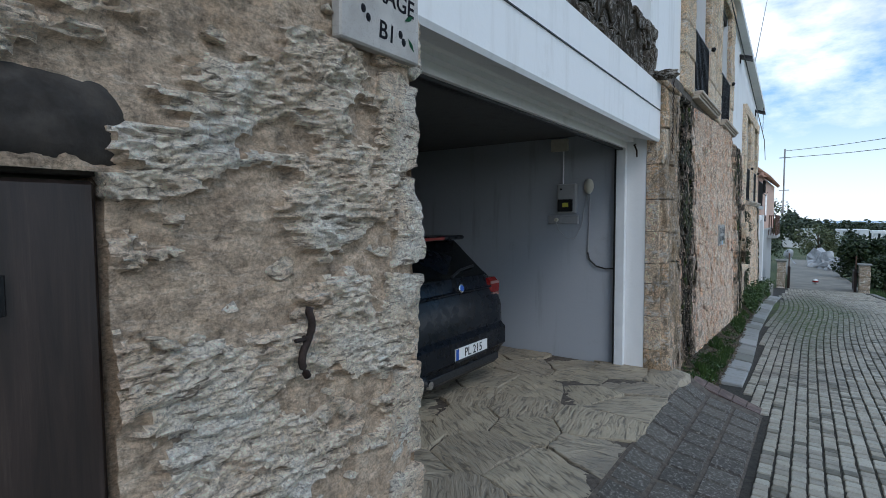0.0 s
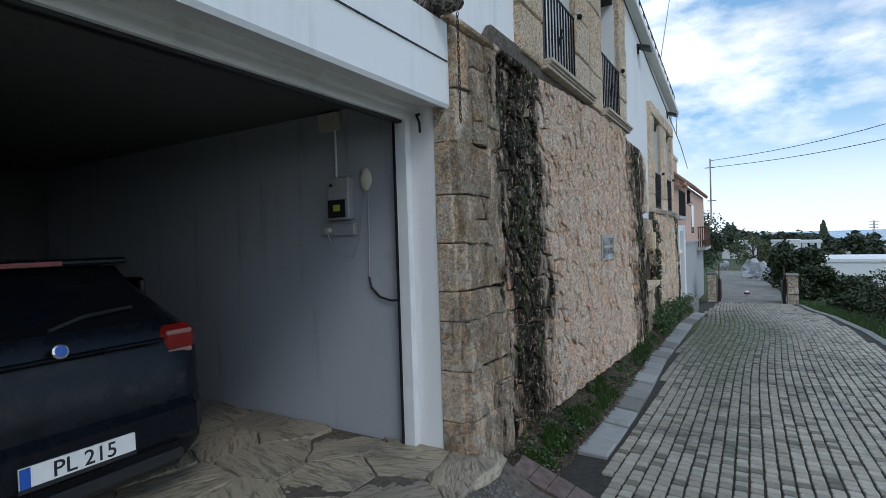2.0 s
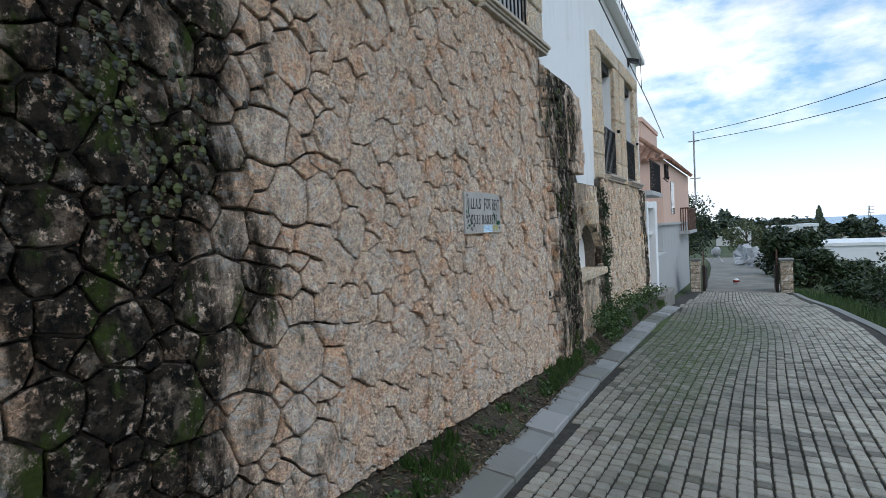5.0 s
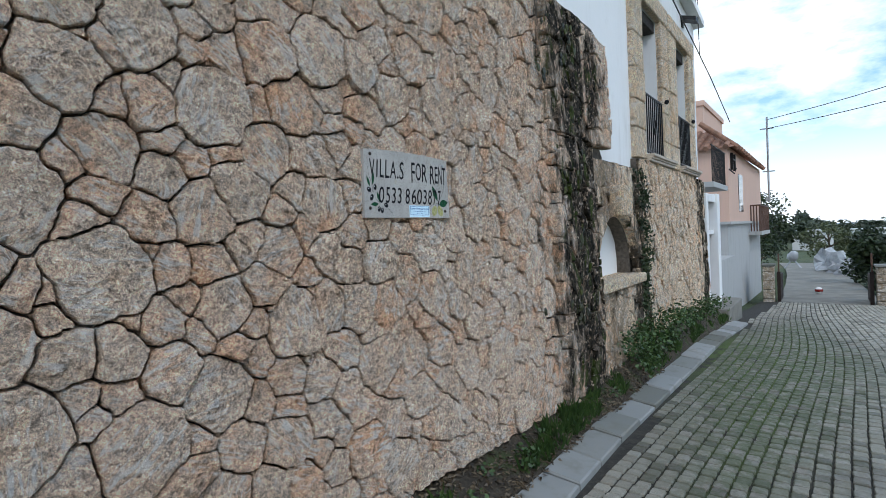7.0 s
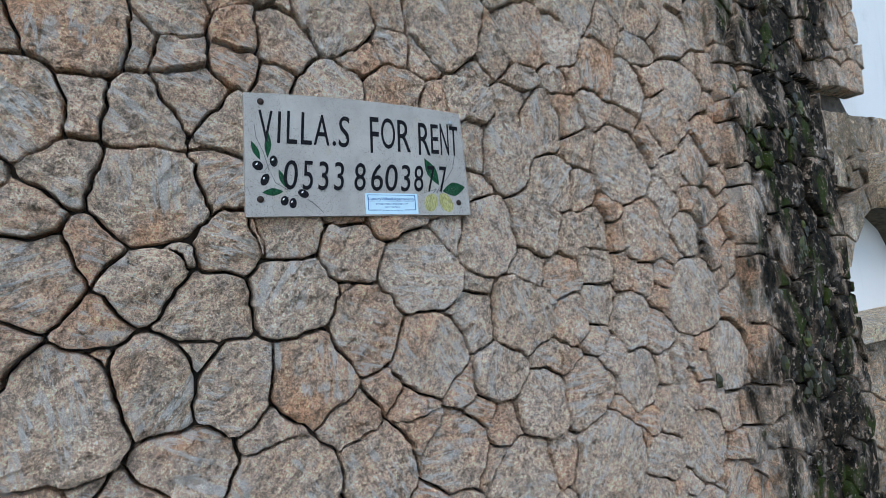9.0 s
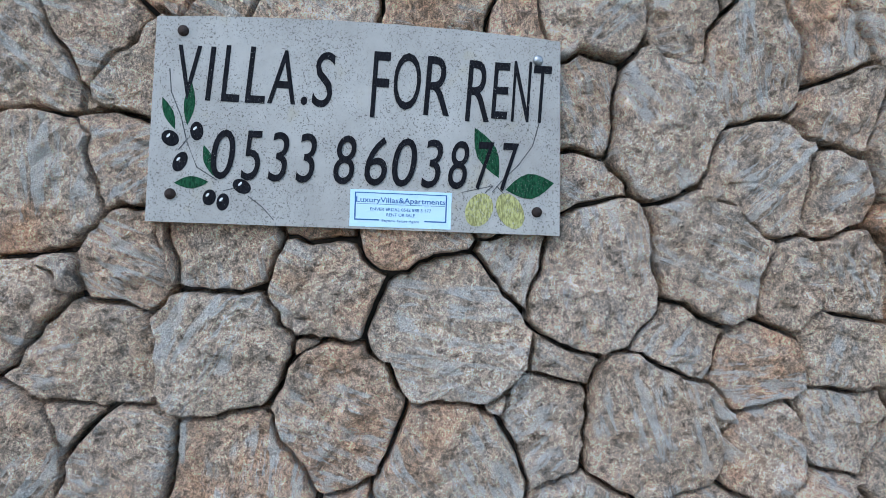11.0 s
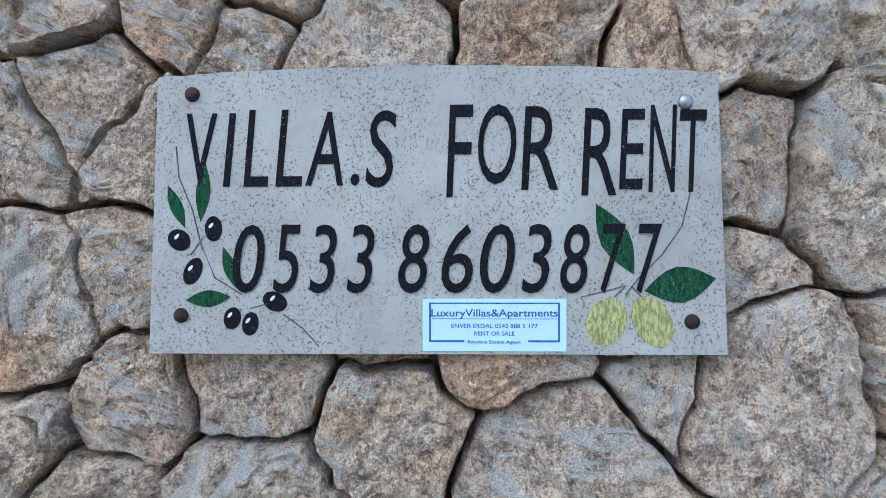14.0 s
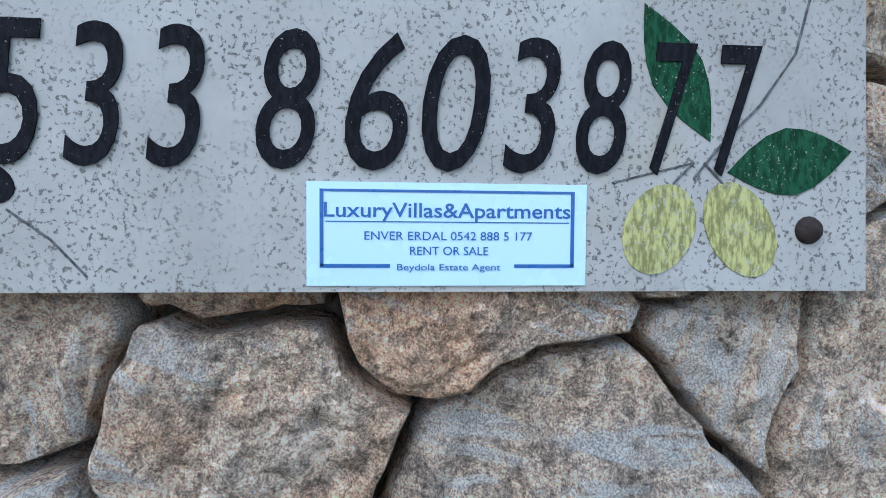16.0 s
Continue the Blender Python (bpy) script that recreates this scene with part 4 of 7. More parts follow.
# ---------------------------------------------------------------- the old pier and its door
def build_pier():
    m = Mesh()
    ny, nz = 230, 400
    y0, y1, z0, z1 = -2.4, 1.235, -0.15, 3.3
    v, mask = [], []
    for j in range(nz + 1):
        z = z0 + (z1 - z0) * j / nz
        for i in range(ny + 1):
            y = y0 + (y1 - y0) * (1 - (1 - i / ny) ** 1.8)
            p = Vector((0, y, z))
            bend = 0.12 * noise.noise(Vector((4, y * 4, z * 4)))
            stone = noise.noise(Vector((9, y * 3.0 + bend, z * 4.2 + bend))) + 0.45 * noise.noise(Vector((5, y * 8, z * 15))) + 0.22 * noise.noise(Vector((6, y * 24, z * 55)))
            up = max(0.0, min(1.0, (stone + 0.02) / 0.13))
            up = up * up * (3 - 2 * up)
            strata = 1 - abs(noise.noise(Vector((2, y * 9 + 0.8 * noise.noise(p * 5), z * 19 + 1.2 * noise.noise(p * 6)))))
            flake = 1 - abs(noise.noise(Vector((8, y * 24, z * 50))))
            h = 0.012 * noise.fractal(p * 4.5, 1.0, 2.0, 4) + up * (0.018 + 0.024 * (strata ** 3 - 0.45) + 0.018 * (flake ** 3 - 0.4) + 0.008 * noise.noise(Vector((1, y * 50, z * 90)))) + (1 - up) * (0.006 * noise.noise(Vector((1, y * 60, z * 40))) + 0.010 * noise.noise(Vector((3, y * 17, z * 22))))
            wob = 0.016 * noise.noise(Vector((7, z * 6, 1))) + 0.008 * noise.noise(Vector((7, z * 25, 1)))
            c = max(0.0, (y - (y1 - 0.05)) / 0.05)
            v.append((-1.12 + h - 0.035 * c * c, y + wob * max(0, (y - 0.9)) * 3, z))
            mask.append(stone > 0.04)
    n = ny + 1
    f, hard = [], []
    for j in range(nz):
        for i in range(ny):
            ym = v[j * n + i][1]
            zm = v[j * n + i][2]
            if ym < 0.262 and zm < 1.78:
                continue
            (hard if mask[j * n + i] else f).append((j * n + i, j * n + i + 1, (j + 1) * n + i + 1, (j + 1) * n + i))
    m.add(v, f)
    rubble_skin = Mesh().add(v, hard)
    e = Mesh()
    k = 60
    ev = []
    for j in range(k + 1):
        z = z0 + (z1 - z0) * j / k
        wob = 0.016 * noise.noise(Vector((7, z * 6, 1))) + 0.008 * noise.noise(Vector((7, z * 25, 1)))
        for i in range(6):
            x = -1.135 - 0.76 * i / 5
            ev.append((x, y1 + wob + 0.02 * noise.noise(Vector((x * 8, 2, z * 8))), z))
    e.add(ev, [(j * 6 + i, j * 6 + i + 1, (j + 1) * 6 + i + 1, (j + 1) * 6 + i) for j in range(k) for i in range(5)])
    m.add(e.v, e.f)
    m.box(-1.9, -1.17, 0.27, 1.19, -0.15, 3.3)
    m.box(-1.9, -1.17, -2.4, 0.22, 1.80, 3.3)
    w = setting("wall_7", m, M["mortar"], "old rubble pier thick with rough lime mortar", "wall", True)
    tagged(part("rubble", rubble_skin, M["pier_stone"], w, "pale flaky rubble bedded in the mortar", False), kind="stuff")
    r = random.Random(11)
    spots = []
    for i in range(90):
        y, z = r.uniform(0.27, 1.17), r.uniform(0.1, 2.7)
        big = r.choice((0.012, 0.018, 0.025, 0.035))
        if all((y - a) ** 2 / 1.6 + (z - b) ** 2 > (0.62 * (big + c)) ** 2 for a, b, c in spots) and not (0.93 < y and 2.1 < z):
            spots.append((y, z, big))
    for i in range(25):
        y, z = r.uniform(-1.6, 0.2), r.uniform(2.05, 2.9)
        spots.append((y, z, r.choice((0.03, 0.05, 0.08))))
    for i, (y, z, s) in enumerate(spots):
        n = 14
        poly = []
        for q in range(n):
            a = 2 * math.pi * q / n
            rr = s * (1 + 0.75 * noise.noise(Vector((math.cos(a) * 1.5, math.sin(a) * 1.5, i * 1.3))))
            poly.append((min(y + rr * 1.25 * math.cos(a), 1.21), z + rr * 0.7 * math.sin(a)))
        st = stone_mesh(poly, lambda yy, zz: -1.112, 0.05, 7000 + i, 0.0, 3, 0.012 + 0.07 * s, 0.03)
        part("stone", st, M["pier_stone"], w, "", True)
    # rough corner stones
    z = -0.1
    while z < 3.2:
        h = r.uniform(0.2, 0.42)
        a = r.uniform(0.14, 0.24)
        poly = [(1.245 - a, z), (1.245, z + 0.01), (1.25, z + h * 0.5), (1.245, z + h - 0.02), (1.245 - a * 0.8, z + h - 0.01)]
        part("stone", stone_mesh(poly, lambda yy, zz: -1.125, 0.12, 7800 + int(z * 50), 0.004, 3, 0.018, 0.03), M["pier_stone"], w, "", True)
        z += h
    w.location += PIER_AT


PIER_AT = Vector((-0.18, -0.36, 0.0))
build_pier()


def build_side_door():
    d = thing("door_1", "dark brown panelled wooden door in a heavy frame", "door", at=(-1.2, -0.4, 0.1))
    m = Mesh()
    m.box(-1.27, -1.135, 0.075, 0.262, 0.05, 1.885, 0.008)
    m.box(-1.27, -1.135, -1.05, 0.075, 1.775, 1.885, 0.008)
    m.box(-1.27, -1.135, -1.17, -1.05, 0.05, 1.885, 0.008)
    part("door_frame", m, M["darkwood"], d, "dark mitred frame")
    leaf = Mesh().box(-1.255, -1.215, -1.04, 0.07, 0.08, 1.77)
    part("door_leaf", leaf, M["darkwood"], d)
    for y in (-1.0, -0.72, -0.44, -0.16):
        part("plank", Mesh().box(-1.216, -1.198, y, y + 0.2, 0.12, 1.70, 0.006), M["darkwood"], d)
    part("rail", Mesh().box(-1.2, -1.185, -1.03, 0.05, 1.60, 1.76, 0.006), M["darkwood"], d)
    part("hinge", Mesh().box(-1.198, -1.118, -0.12, 0.10, 1.655, 1.705, 0.004).tube([(-1.125, 0.10, 1.645), (-1.125, 0.10, 1.715)], 0.014, 8), M["iron"], d, "black iron strap hinge")
    tagged(d, kind="structure")
    m = Mesh()
    n = 20
    v = []
    for j in range(9):
        for i in range(n + 1):
            y, z = -2.0 + 2.40 * i / n, 1.89 + 0.2 * j / 8
            b = math.sin(math.pi * j / 8) ** 0.4
            v.append((-1.15 + 0.05 * b + 0.014 * noise.noise(Vector((0, y * 7, z * 60))) - (0.05 if i == n else 0), y + (0.03 * noise.noise(Vector((4, z * 9, 0))) if i == n else 0), z + 0.02 * noise.noise(Vector((5, y * 3, 0)))))
    m.add(v, [(j * (n + 1) + i, j * (n + 1) + i + 1, (j + 1) * (n + 1) + i + 1, (j + 1) * (n + 1) + i) for j in range(8) for i in range(n)])
    m.box(-1.3, -1.155, -2.0, 0.27, 1.895, 2.08)
    d.location += PIER_AT + Vector((0.0, 0.0, -0.12))
    ob = setting("lintel", m, M["oldwood"], "charred weathered timber lintel over the door", "lintel", True)
    ob.location += PIER_AT + Vector((0.0, 0.0, -0.12))


build_side_door()


def build_hook():
    t = thing("wall_anchor", "rusty S-shaped iron wall anchor on the stone pier", "wall anchor", at=(-1.1, 0.72, 1.36))
    pts = []
    for i in range(15):
        s = i / 14
        pts.append((-1.082, 0.722 + 0.018 * math.sin(2 * math.pi * s) + (0.012 if i in (0,) else 0), 1.455 - 0.185 * s))
    part("iron_bar", Mesh().tube(pts, 0.0105, 8), M["rust_iron"], t, smooth=True)
    part("pin", Mesh().tube([(-1.15, 0.718, 1.375), (-1.075, 0.718, 1.375)], 0.006, 8).tube([(-1.082, 0.685, 1.372), (-1.082, 0.72, 1.372)], 0.006, 8), M["rust_iron"], t)
    t.location += PIER_AT


build_hook()


# ---------------------------------------------------------------- the garage
def build_garage():
    m = Mesh()
    m.box(-1.9, -1.535, 5.15, 5.35, -0.3, 2.62)
    setting("wall_8", m, M["white"], "white rendered garage reveal", "wall")
    # same wall as the reveal, with the shade inside put into its colour
    setting("wall_16", Mesh().box(-7.6, -1.9, 5.152, 5.35, -0.3, 2.62), M["garage_shaded_white"], "white painted garage side wall with shade in its colour", "wall")
    # near wall, back wall and ceiling carry the garage's shade as dark colour
    setting("wall_9", Mesh().box(-7.6, -1.9, 0.6, 1.15, -0.3, 2.62), M["garage_shade_dark"], "white garage wall with its shadow put into a dark colour", "wall")
    setting("wall_10", Mesh().box(-7.8, -7.6, 0.95, 5.35, -0.3, 2.62), M["garage_shade_dark"], "garage back wall with its shadow put into a dark colour", "wall")
    setting("ceiling", Mesh().box(-7.8, -1.9, 0.6, 5.35, 2.62, 2.8), M["garage_shade_dark"], "white garage ceiling with its shadow put into a dark colour", "ceiling")
    setting("floor", Mesh().box(-7.6, -1.2, 1.15, 5.16, -0.4, 0.045), M["joint"], "concrete base of the garage floor", "floor")
    # lintel, shutter housing and soffit, in one profile along y
    m = Mesh()
    prof = [(-1.9, 2.435), (-1.80, 2.435), (-1.80, 2.50), (-1.74, 2.50), (-1.74, 2.535), (-1.70, 2.535), (-1.49, 2.475), (-1.475, 2.50), (-1.475, 3.06), (-1.9, 3.06)]
    n = len(prof)
    v = [(x, 0.7, z) for x, z in prof] + [(x, 5.16, z) for x, z in prof]
    m.add(v, [tuple(range(n)), tuple(range(2 * n - 1, n - 1, -1))] + [(k, n + k, n + (k + 1) % n, (k + 1) % n) for k in range(n)])
    b = setting("wall_11", m, M["white"], "white painted beam and shutter housing over the garage", "wall")
    part("drip_line", Mesh().box(-1.476, -1.466, 1.2, 5.14, 2.79, 2.797), M["blackplastic"], b, "thin dark cable along the beam")
    d = thing("garage_shutter", "white roller shutter rolled up in its side guides", "garage door", at=(-1.86, 3.1, 2.4))
    part("bottom_bar", Mesh().box(-1.885, -1.83, 1.22, 5.1, 2.415, 2.445, 0.004), M["blackplastic"], d, "dark rubber-edged bottom bar")
    part("slat", Mesh().box(-1.88, -1.835, 1.22, 5.1, 2.445, 2.515, 0.006), M["white_metal"], d)
    part("guide", Mesh().box(-1.90, -1.80, 5.085, 5.15, 0.06, 2.45, 0.006), M["white_metal"], d, "white metal side guide")
    part("seal", Mesh().box(-1.915, -1.902, 5.078, 5.14, 0.06, 2.44), M["blackplastic"], d, "black rubber seal")
    tagged(d, kind="structure")
    # parapet of old stones and the side of the upper house
    body = Mesh().box(-1.95, -1.56, 0.8, 5.14, 3.06, 3.6)
    p = setting("wall_12", body, M["joint"], "old dark rubble parapet of the terrace above the garage", "wall")
    for i, poly in enumerate(cells(scatter(1.2, 5.13, lambda y: 3.08, lambda y: 3.6, 0.2, 51), 1.15, 5.13, lambda y: 3.08, lambda y: 3.6)):
        if area(poly) > 0.001:
            part("stone", stone_mesh(poly, lambda y, z: -1.535, 0.06, 5100 + i, 0.006, 2, 0.025, 0.02), M["dark_rubble"], p, "", True)
    rail = thing("terrace_railing", "black iron railing above the terrace parapet", "railing", at=(-1.75, 3.2, 3.6))
    part("top_rail", Mesh().tube([(-1.75, 1.2, 4.35), (-1.75, 5.05, 4.35)], 0.018, 8), M["iron"], rail)
    for i in range(33):
        part("baluster", Mesh().tube([(-1.75, 1.3 + 0.115 * i, 3.6), (-1.75, 1.3 + 0.115 * i, 4.35)], 0.008, 6), M["iron"], rail)
    s = thing("stone_spout", "weathered stone rain spout jutting from the beam", "rain spout", at=(-1.45, 5.02, 3.1))
    part("spout", Mesh().lump((-1.40, 5.02, 3.12), 0.10, 4, 0.4, (1.3, 0.9, 0.55), 7, 12), M["dark_rubble"], s, smooth=True)
    c = thing("rain_chain", "dark hanging chain below the stone spout", "chain", at=(-1.33, 5.02, 3.0))
    for i in range(26):
        z = 3.05 - 0.028 * i
        w = 0.008
        a = (0, w) if i % 2 else (w, 0)
        pts = [(-1.33 + a[0] * math.cos(q * math.pi / 4), 5.05 + a[1] * math.cos(q * math.pi / 4), z + 0.018 * math.sin(q * math.pi / 4)) for q in range(9)]
        part("chain_link", Mesh().tube(pts, 0.0028, 5), M["rust_iron"], c)
    h = thing("wall_hook", "small rusty iron hook on the garage reveal", "hook", at=(-1.70, 5.13, 2.40))
    part("hook", Mesh().tube([(-1.72, 5.15, 2.47), (-1.72, 5.11, 2.46), (-1.69, 5.10, 2.40), (-1.69, 5.105, 2.33)], 0.009, 8), M["rust_iron"], h)


M["dark_rubble"] = rubble("dark_weathered_rubble", (0.17, 0.145, 0.115), (0.10, 0.085, 0.065), (0.14, 0.10, 0.065), ((3.0, 2.4, 0.55),), 0.3)
build_garage()


def build_slabs():
    """Crazy paving pressed into the drive, and the dark ramp of small cobbles down to the street."""
    base = setting("driveway", Mesh().prism([(0.6, -0.35), (5.3, -0.45), (5.3, 0.03), (0.6, 0.04)], -2.2, -1.18), M["joint"], "concrete base of the paved drive", "driveway")
    seeds = [(y + rnd.uniform(-0.12, 0.12), -x + rnd.uniform(-0.12, 0.12)) for i, y in enumerate([0.83 + 0.52 * k for k in range(10)]) for x in [-1.35 - 0.5 * q - 0.25 * (i % 2) for q in range(8)]]
    for i, poly in enumerate(cells(seeds, 0.62, 5.14, lambda y: 1.16, lambda y: 5.2)):
        if area(poly) < 0.004:
            continue
        st = stone_mesh(poly, lambda y, z: 0.062, 0.02, 9000 + i, 0.009, 3, 0.006, 0.01, 0.03, 0.0)
        me = Mesh().add([(-z, y, min(x, 0.078)) for x, y, z in st.v], [q for q in st.f])
        part("paving_slab", me, M["slab"], base, "", True)
    part("threshold_stone", Mesh().lump((-1.32, 5.0, 0.05), 0.24, 3, 0.25, (0.9, 1.5, 0.12), 7, 14), M["slab"], base, "pale flat threshold stone", True)
    m = Mesh()
    ys = [0.5 + 0.25 * i for i in range(20)]
    v = []
    for y in ys:
        zr = road_z(y)
        xo = -0.5
        v += [(-1.19, y, min(0.055, 0.055)), (-0.95, y, 0.5 * (0.04 + zr)), (xo, y, zr + 0.012), (xo, y, zr - 0.3), (-1.19, y, zr - 0.3)]
    f = []
    for j in range(len(ys) - 1):
        f += [(5 * j + k, 5 * j + 5 + k, 5 * j + 5 + (k + 1) % 5, 5 * j + (k + 1) % 5) for k in range(5)]
    f += [(0, 1, 2, 3, 4), tuple(5 * (len(ys) - 1) + k for k in (4, 3, 2, 1, 0))]
    m.add(v, [tuple(reversed(q)) for q in f])
    ramp = setting("ramp", m, M["joint"], "dark wet cobbled ramp from the drive to the street", "ramp")
    r = random.Random(3)
    for y in [0.48 + 0.27 * i for i in range(17)]:
        for c in range(3):
            t0, t1 = c / 3, (c + 1) / 3
            x0, x1 = -1.18 + 0.68 * t0, -1.18 + 0.68 * t1

            def zz(x, yy):
                zr = road_z(yy)
                mid = 0.5 * (0.04 + zr)
                return (0.055 + (mid - 0.055) * (x + 1.19) / 0.24 if x < -0.95 else mid + (zr + 0.012 - mid) * (x + 0.95) / 0.45) + 0.012
            a, b = y + 0.006, y + 0.262
            q = [(x0 + 0.006, a), (x1 - 0.006, a), (x1 - 0.006, b), (x0 + 0.006, b)]
            k = 0.02
            top = [(x0 + k, a + k), (x1 - k, a + k), (x1 - k, b - k), (x0 + k, b - k)]
            j = r.uniform(-0.004, 0.006)
            me = Mesh().add([(x, yy, zz(x, yy) - 0.03) for x, yy in q] + [(x, yy, zz(x, yy) + j) for x, yy in top], [(0, 1, 5, 4), (1, 2, 6, 5), (2, 3, 7, 6), (3, 0, 4, 7), (4, 5, 6, 7)])
            part("cobble", me, M["ramp"], ramp)
    for i in range(5):
        x = -1.14 + 0.125 * i
        h = lambda xx, yy: -0.02 + (road_z(yy) + 0.03) * (xx + 1.16) / 0.66
        q = [(x, 5.27), (x + 0.118, 5.27), (x + 0.118, 5.52), (x, 5.52)]
        me = Mesh().add([(a, b, h(a, b) - 0.08) for a, b in q] + [(a, b, h(a, b)) for a, b in q], [(0, 1, 5, 4), (1, 2, 6, 5), (2, 3, 7, 6), (3, 0, 4, 7), (4, 5, 6, 7)])
        part("brick", me, M["redbrick"], ramp)


build_slabs()


# ---------------------------------------------------------------- verge and kerb
def kerb_x(y):
    """The middle of the kerb, which swings towards the wall by the niche."""
    pts = ((5.0, -0.88), (6.5, -0.93), (8.0, -0.95), (9.2, -0.99), (11.2, -1.07), (12.4, -1.07), (16.0, -1.05), (19.0, -1.0), (30.0, -1.0))
    for (a, p), (b, q) in zip(pts, pts[1:]):
        if y <= b:
            s = max(0.0, (y - a) / (b - a))
            return p + (q - p) * s
    return -0.8


def bank(y):
    """How high the soil is heaped against the wall, over the street."""
    return 0.27 + 0.2 * max(0.0, min(1.0, (y - 11.0) / 3.0))


def build_verge():
    m = Mesh()
    n = 110
    v = []
    for i in range(n + 1):
        y = 5.3 + 13.1 * i / n
        out = kerb_x(y) - 0.10
        for k in range(6):
            t = k / 5
            x = -1.50 + (out + 1.50) * t
            z = road_z(y) + bank(y) - (bank(y) - 0.08) * t + 0.035 * noise.noise(Vector((x * 7, y * 3.0, 2))) * (1 - t * 0.6)
            if y < 6.3:
                z = min(z, road_z(y) + 0.24 - 0.2 * t)
            v.append((x, y, z))
        v.append((out, y, road_z(y) - 0.3))
    q = 7
    m.add(v, [(i * q + k, i * q + k + 1, (i + 1) * q + k + 1, (i + 1) * q + k) for i in range(n) for k in range(q - 1)])
    setting("verge", m, M["soil"], "narrow strip of damp soil and weeds along the wall", "verge", True)
    r = random.Random(8)
    y, i = 6.45, 0
    while y < 18.6:
        length = r.uniform(0.42, 0.56)
        a, b = y, y + length
        j = r.uniform(-0.018, 0.012)
        k = 0.012
        e = 0.02
        ca, cb = kerb_x(a), kerb_x(b)
        base = [(ca - 0.11, a), (ca + 0.15, a), (cb + 0.15, b - e), (cb - 0.11, b - e)]
        top = [(ca - 0.11 + k, a + k), (ca + 0.15 - k, a + k), (cb + 0.15 - k, b - e - k), (cb - 0.11 + k, b - e - k)]
        tip = r.uniform(-0.008, 0.008)
        g = min(1.0, max(0.0, (y - 6.2) / 1.6))
        hs = [0.03 + 0.05 * g + tip, 0.015 + 0.035 * g, 0.015 + 0.035 * g + tip, 0.03 + 0.05 * g]
        v = [(x, yy, road_z(yy) - 0.15) for x, yy in base] + [(x, yy, road_z(yy) + hh + j - k) for (x, yy), hh in zip(base, hs)] + [(x, yy, road_z(yy) + hh + j) for (x, yy), hh in zip(top, hs)]
        f = [(q0, (q0 + 1) % 4, 4 + (q0 + 1) % 4, 4 + q0) for q0 in range(4)] + [(4 + q0, 4 + (q0 + 1) % 4, 8 + (q0 + 1) % 4, 8 + q0) for q0 in range(4)] + [(8, 9, 10, 11)]
        ob = new("kerbstone", Mesh().add(v, f).data("kerbstone", M["kerb"]))
        tagged(ob, "flat grey kerbstone" + (" green with damp" if i % 4 == 1 else " beside the cobbled street"), "kerbstone", "kerbstones along the wall")
        y, i = b, i + 1


build_verge()


def leaf_clump(m, c, r, n, size, rng, flat=0.8):
    """Many small leaves, each a bent quad, about a centre."""
    for i in range(n):
        d = Vector((rng.gauss(0, 1), rng.gauss(0, 1), rng.gauss(0, 1)))
        d.normalize()
        p = Vector(c) + Vector((d.x, d.y, d.z * flat)) * r * rng.random() ** 0.45
        a = Vector((rng.uniform(-1, 1), rng.uniform(-1, 1), rng.uniform(-0.4, 0.9))).normalized()
        b = a.orthogonal().normalized()
        b = (b * math.cos(i) + a.cross(b) * math.sin(i)).normalized()
        s = size * rng.uniform(0.6, 1.3)
        m.add([p - a * s * 0.5, p + b * s * 0.3, p + a * s * 0.5, p - b * s * 0.3], [(0, 1, 2, 3)])


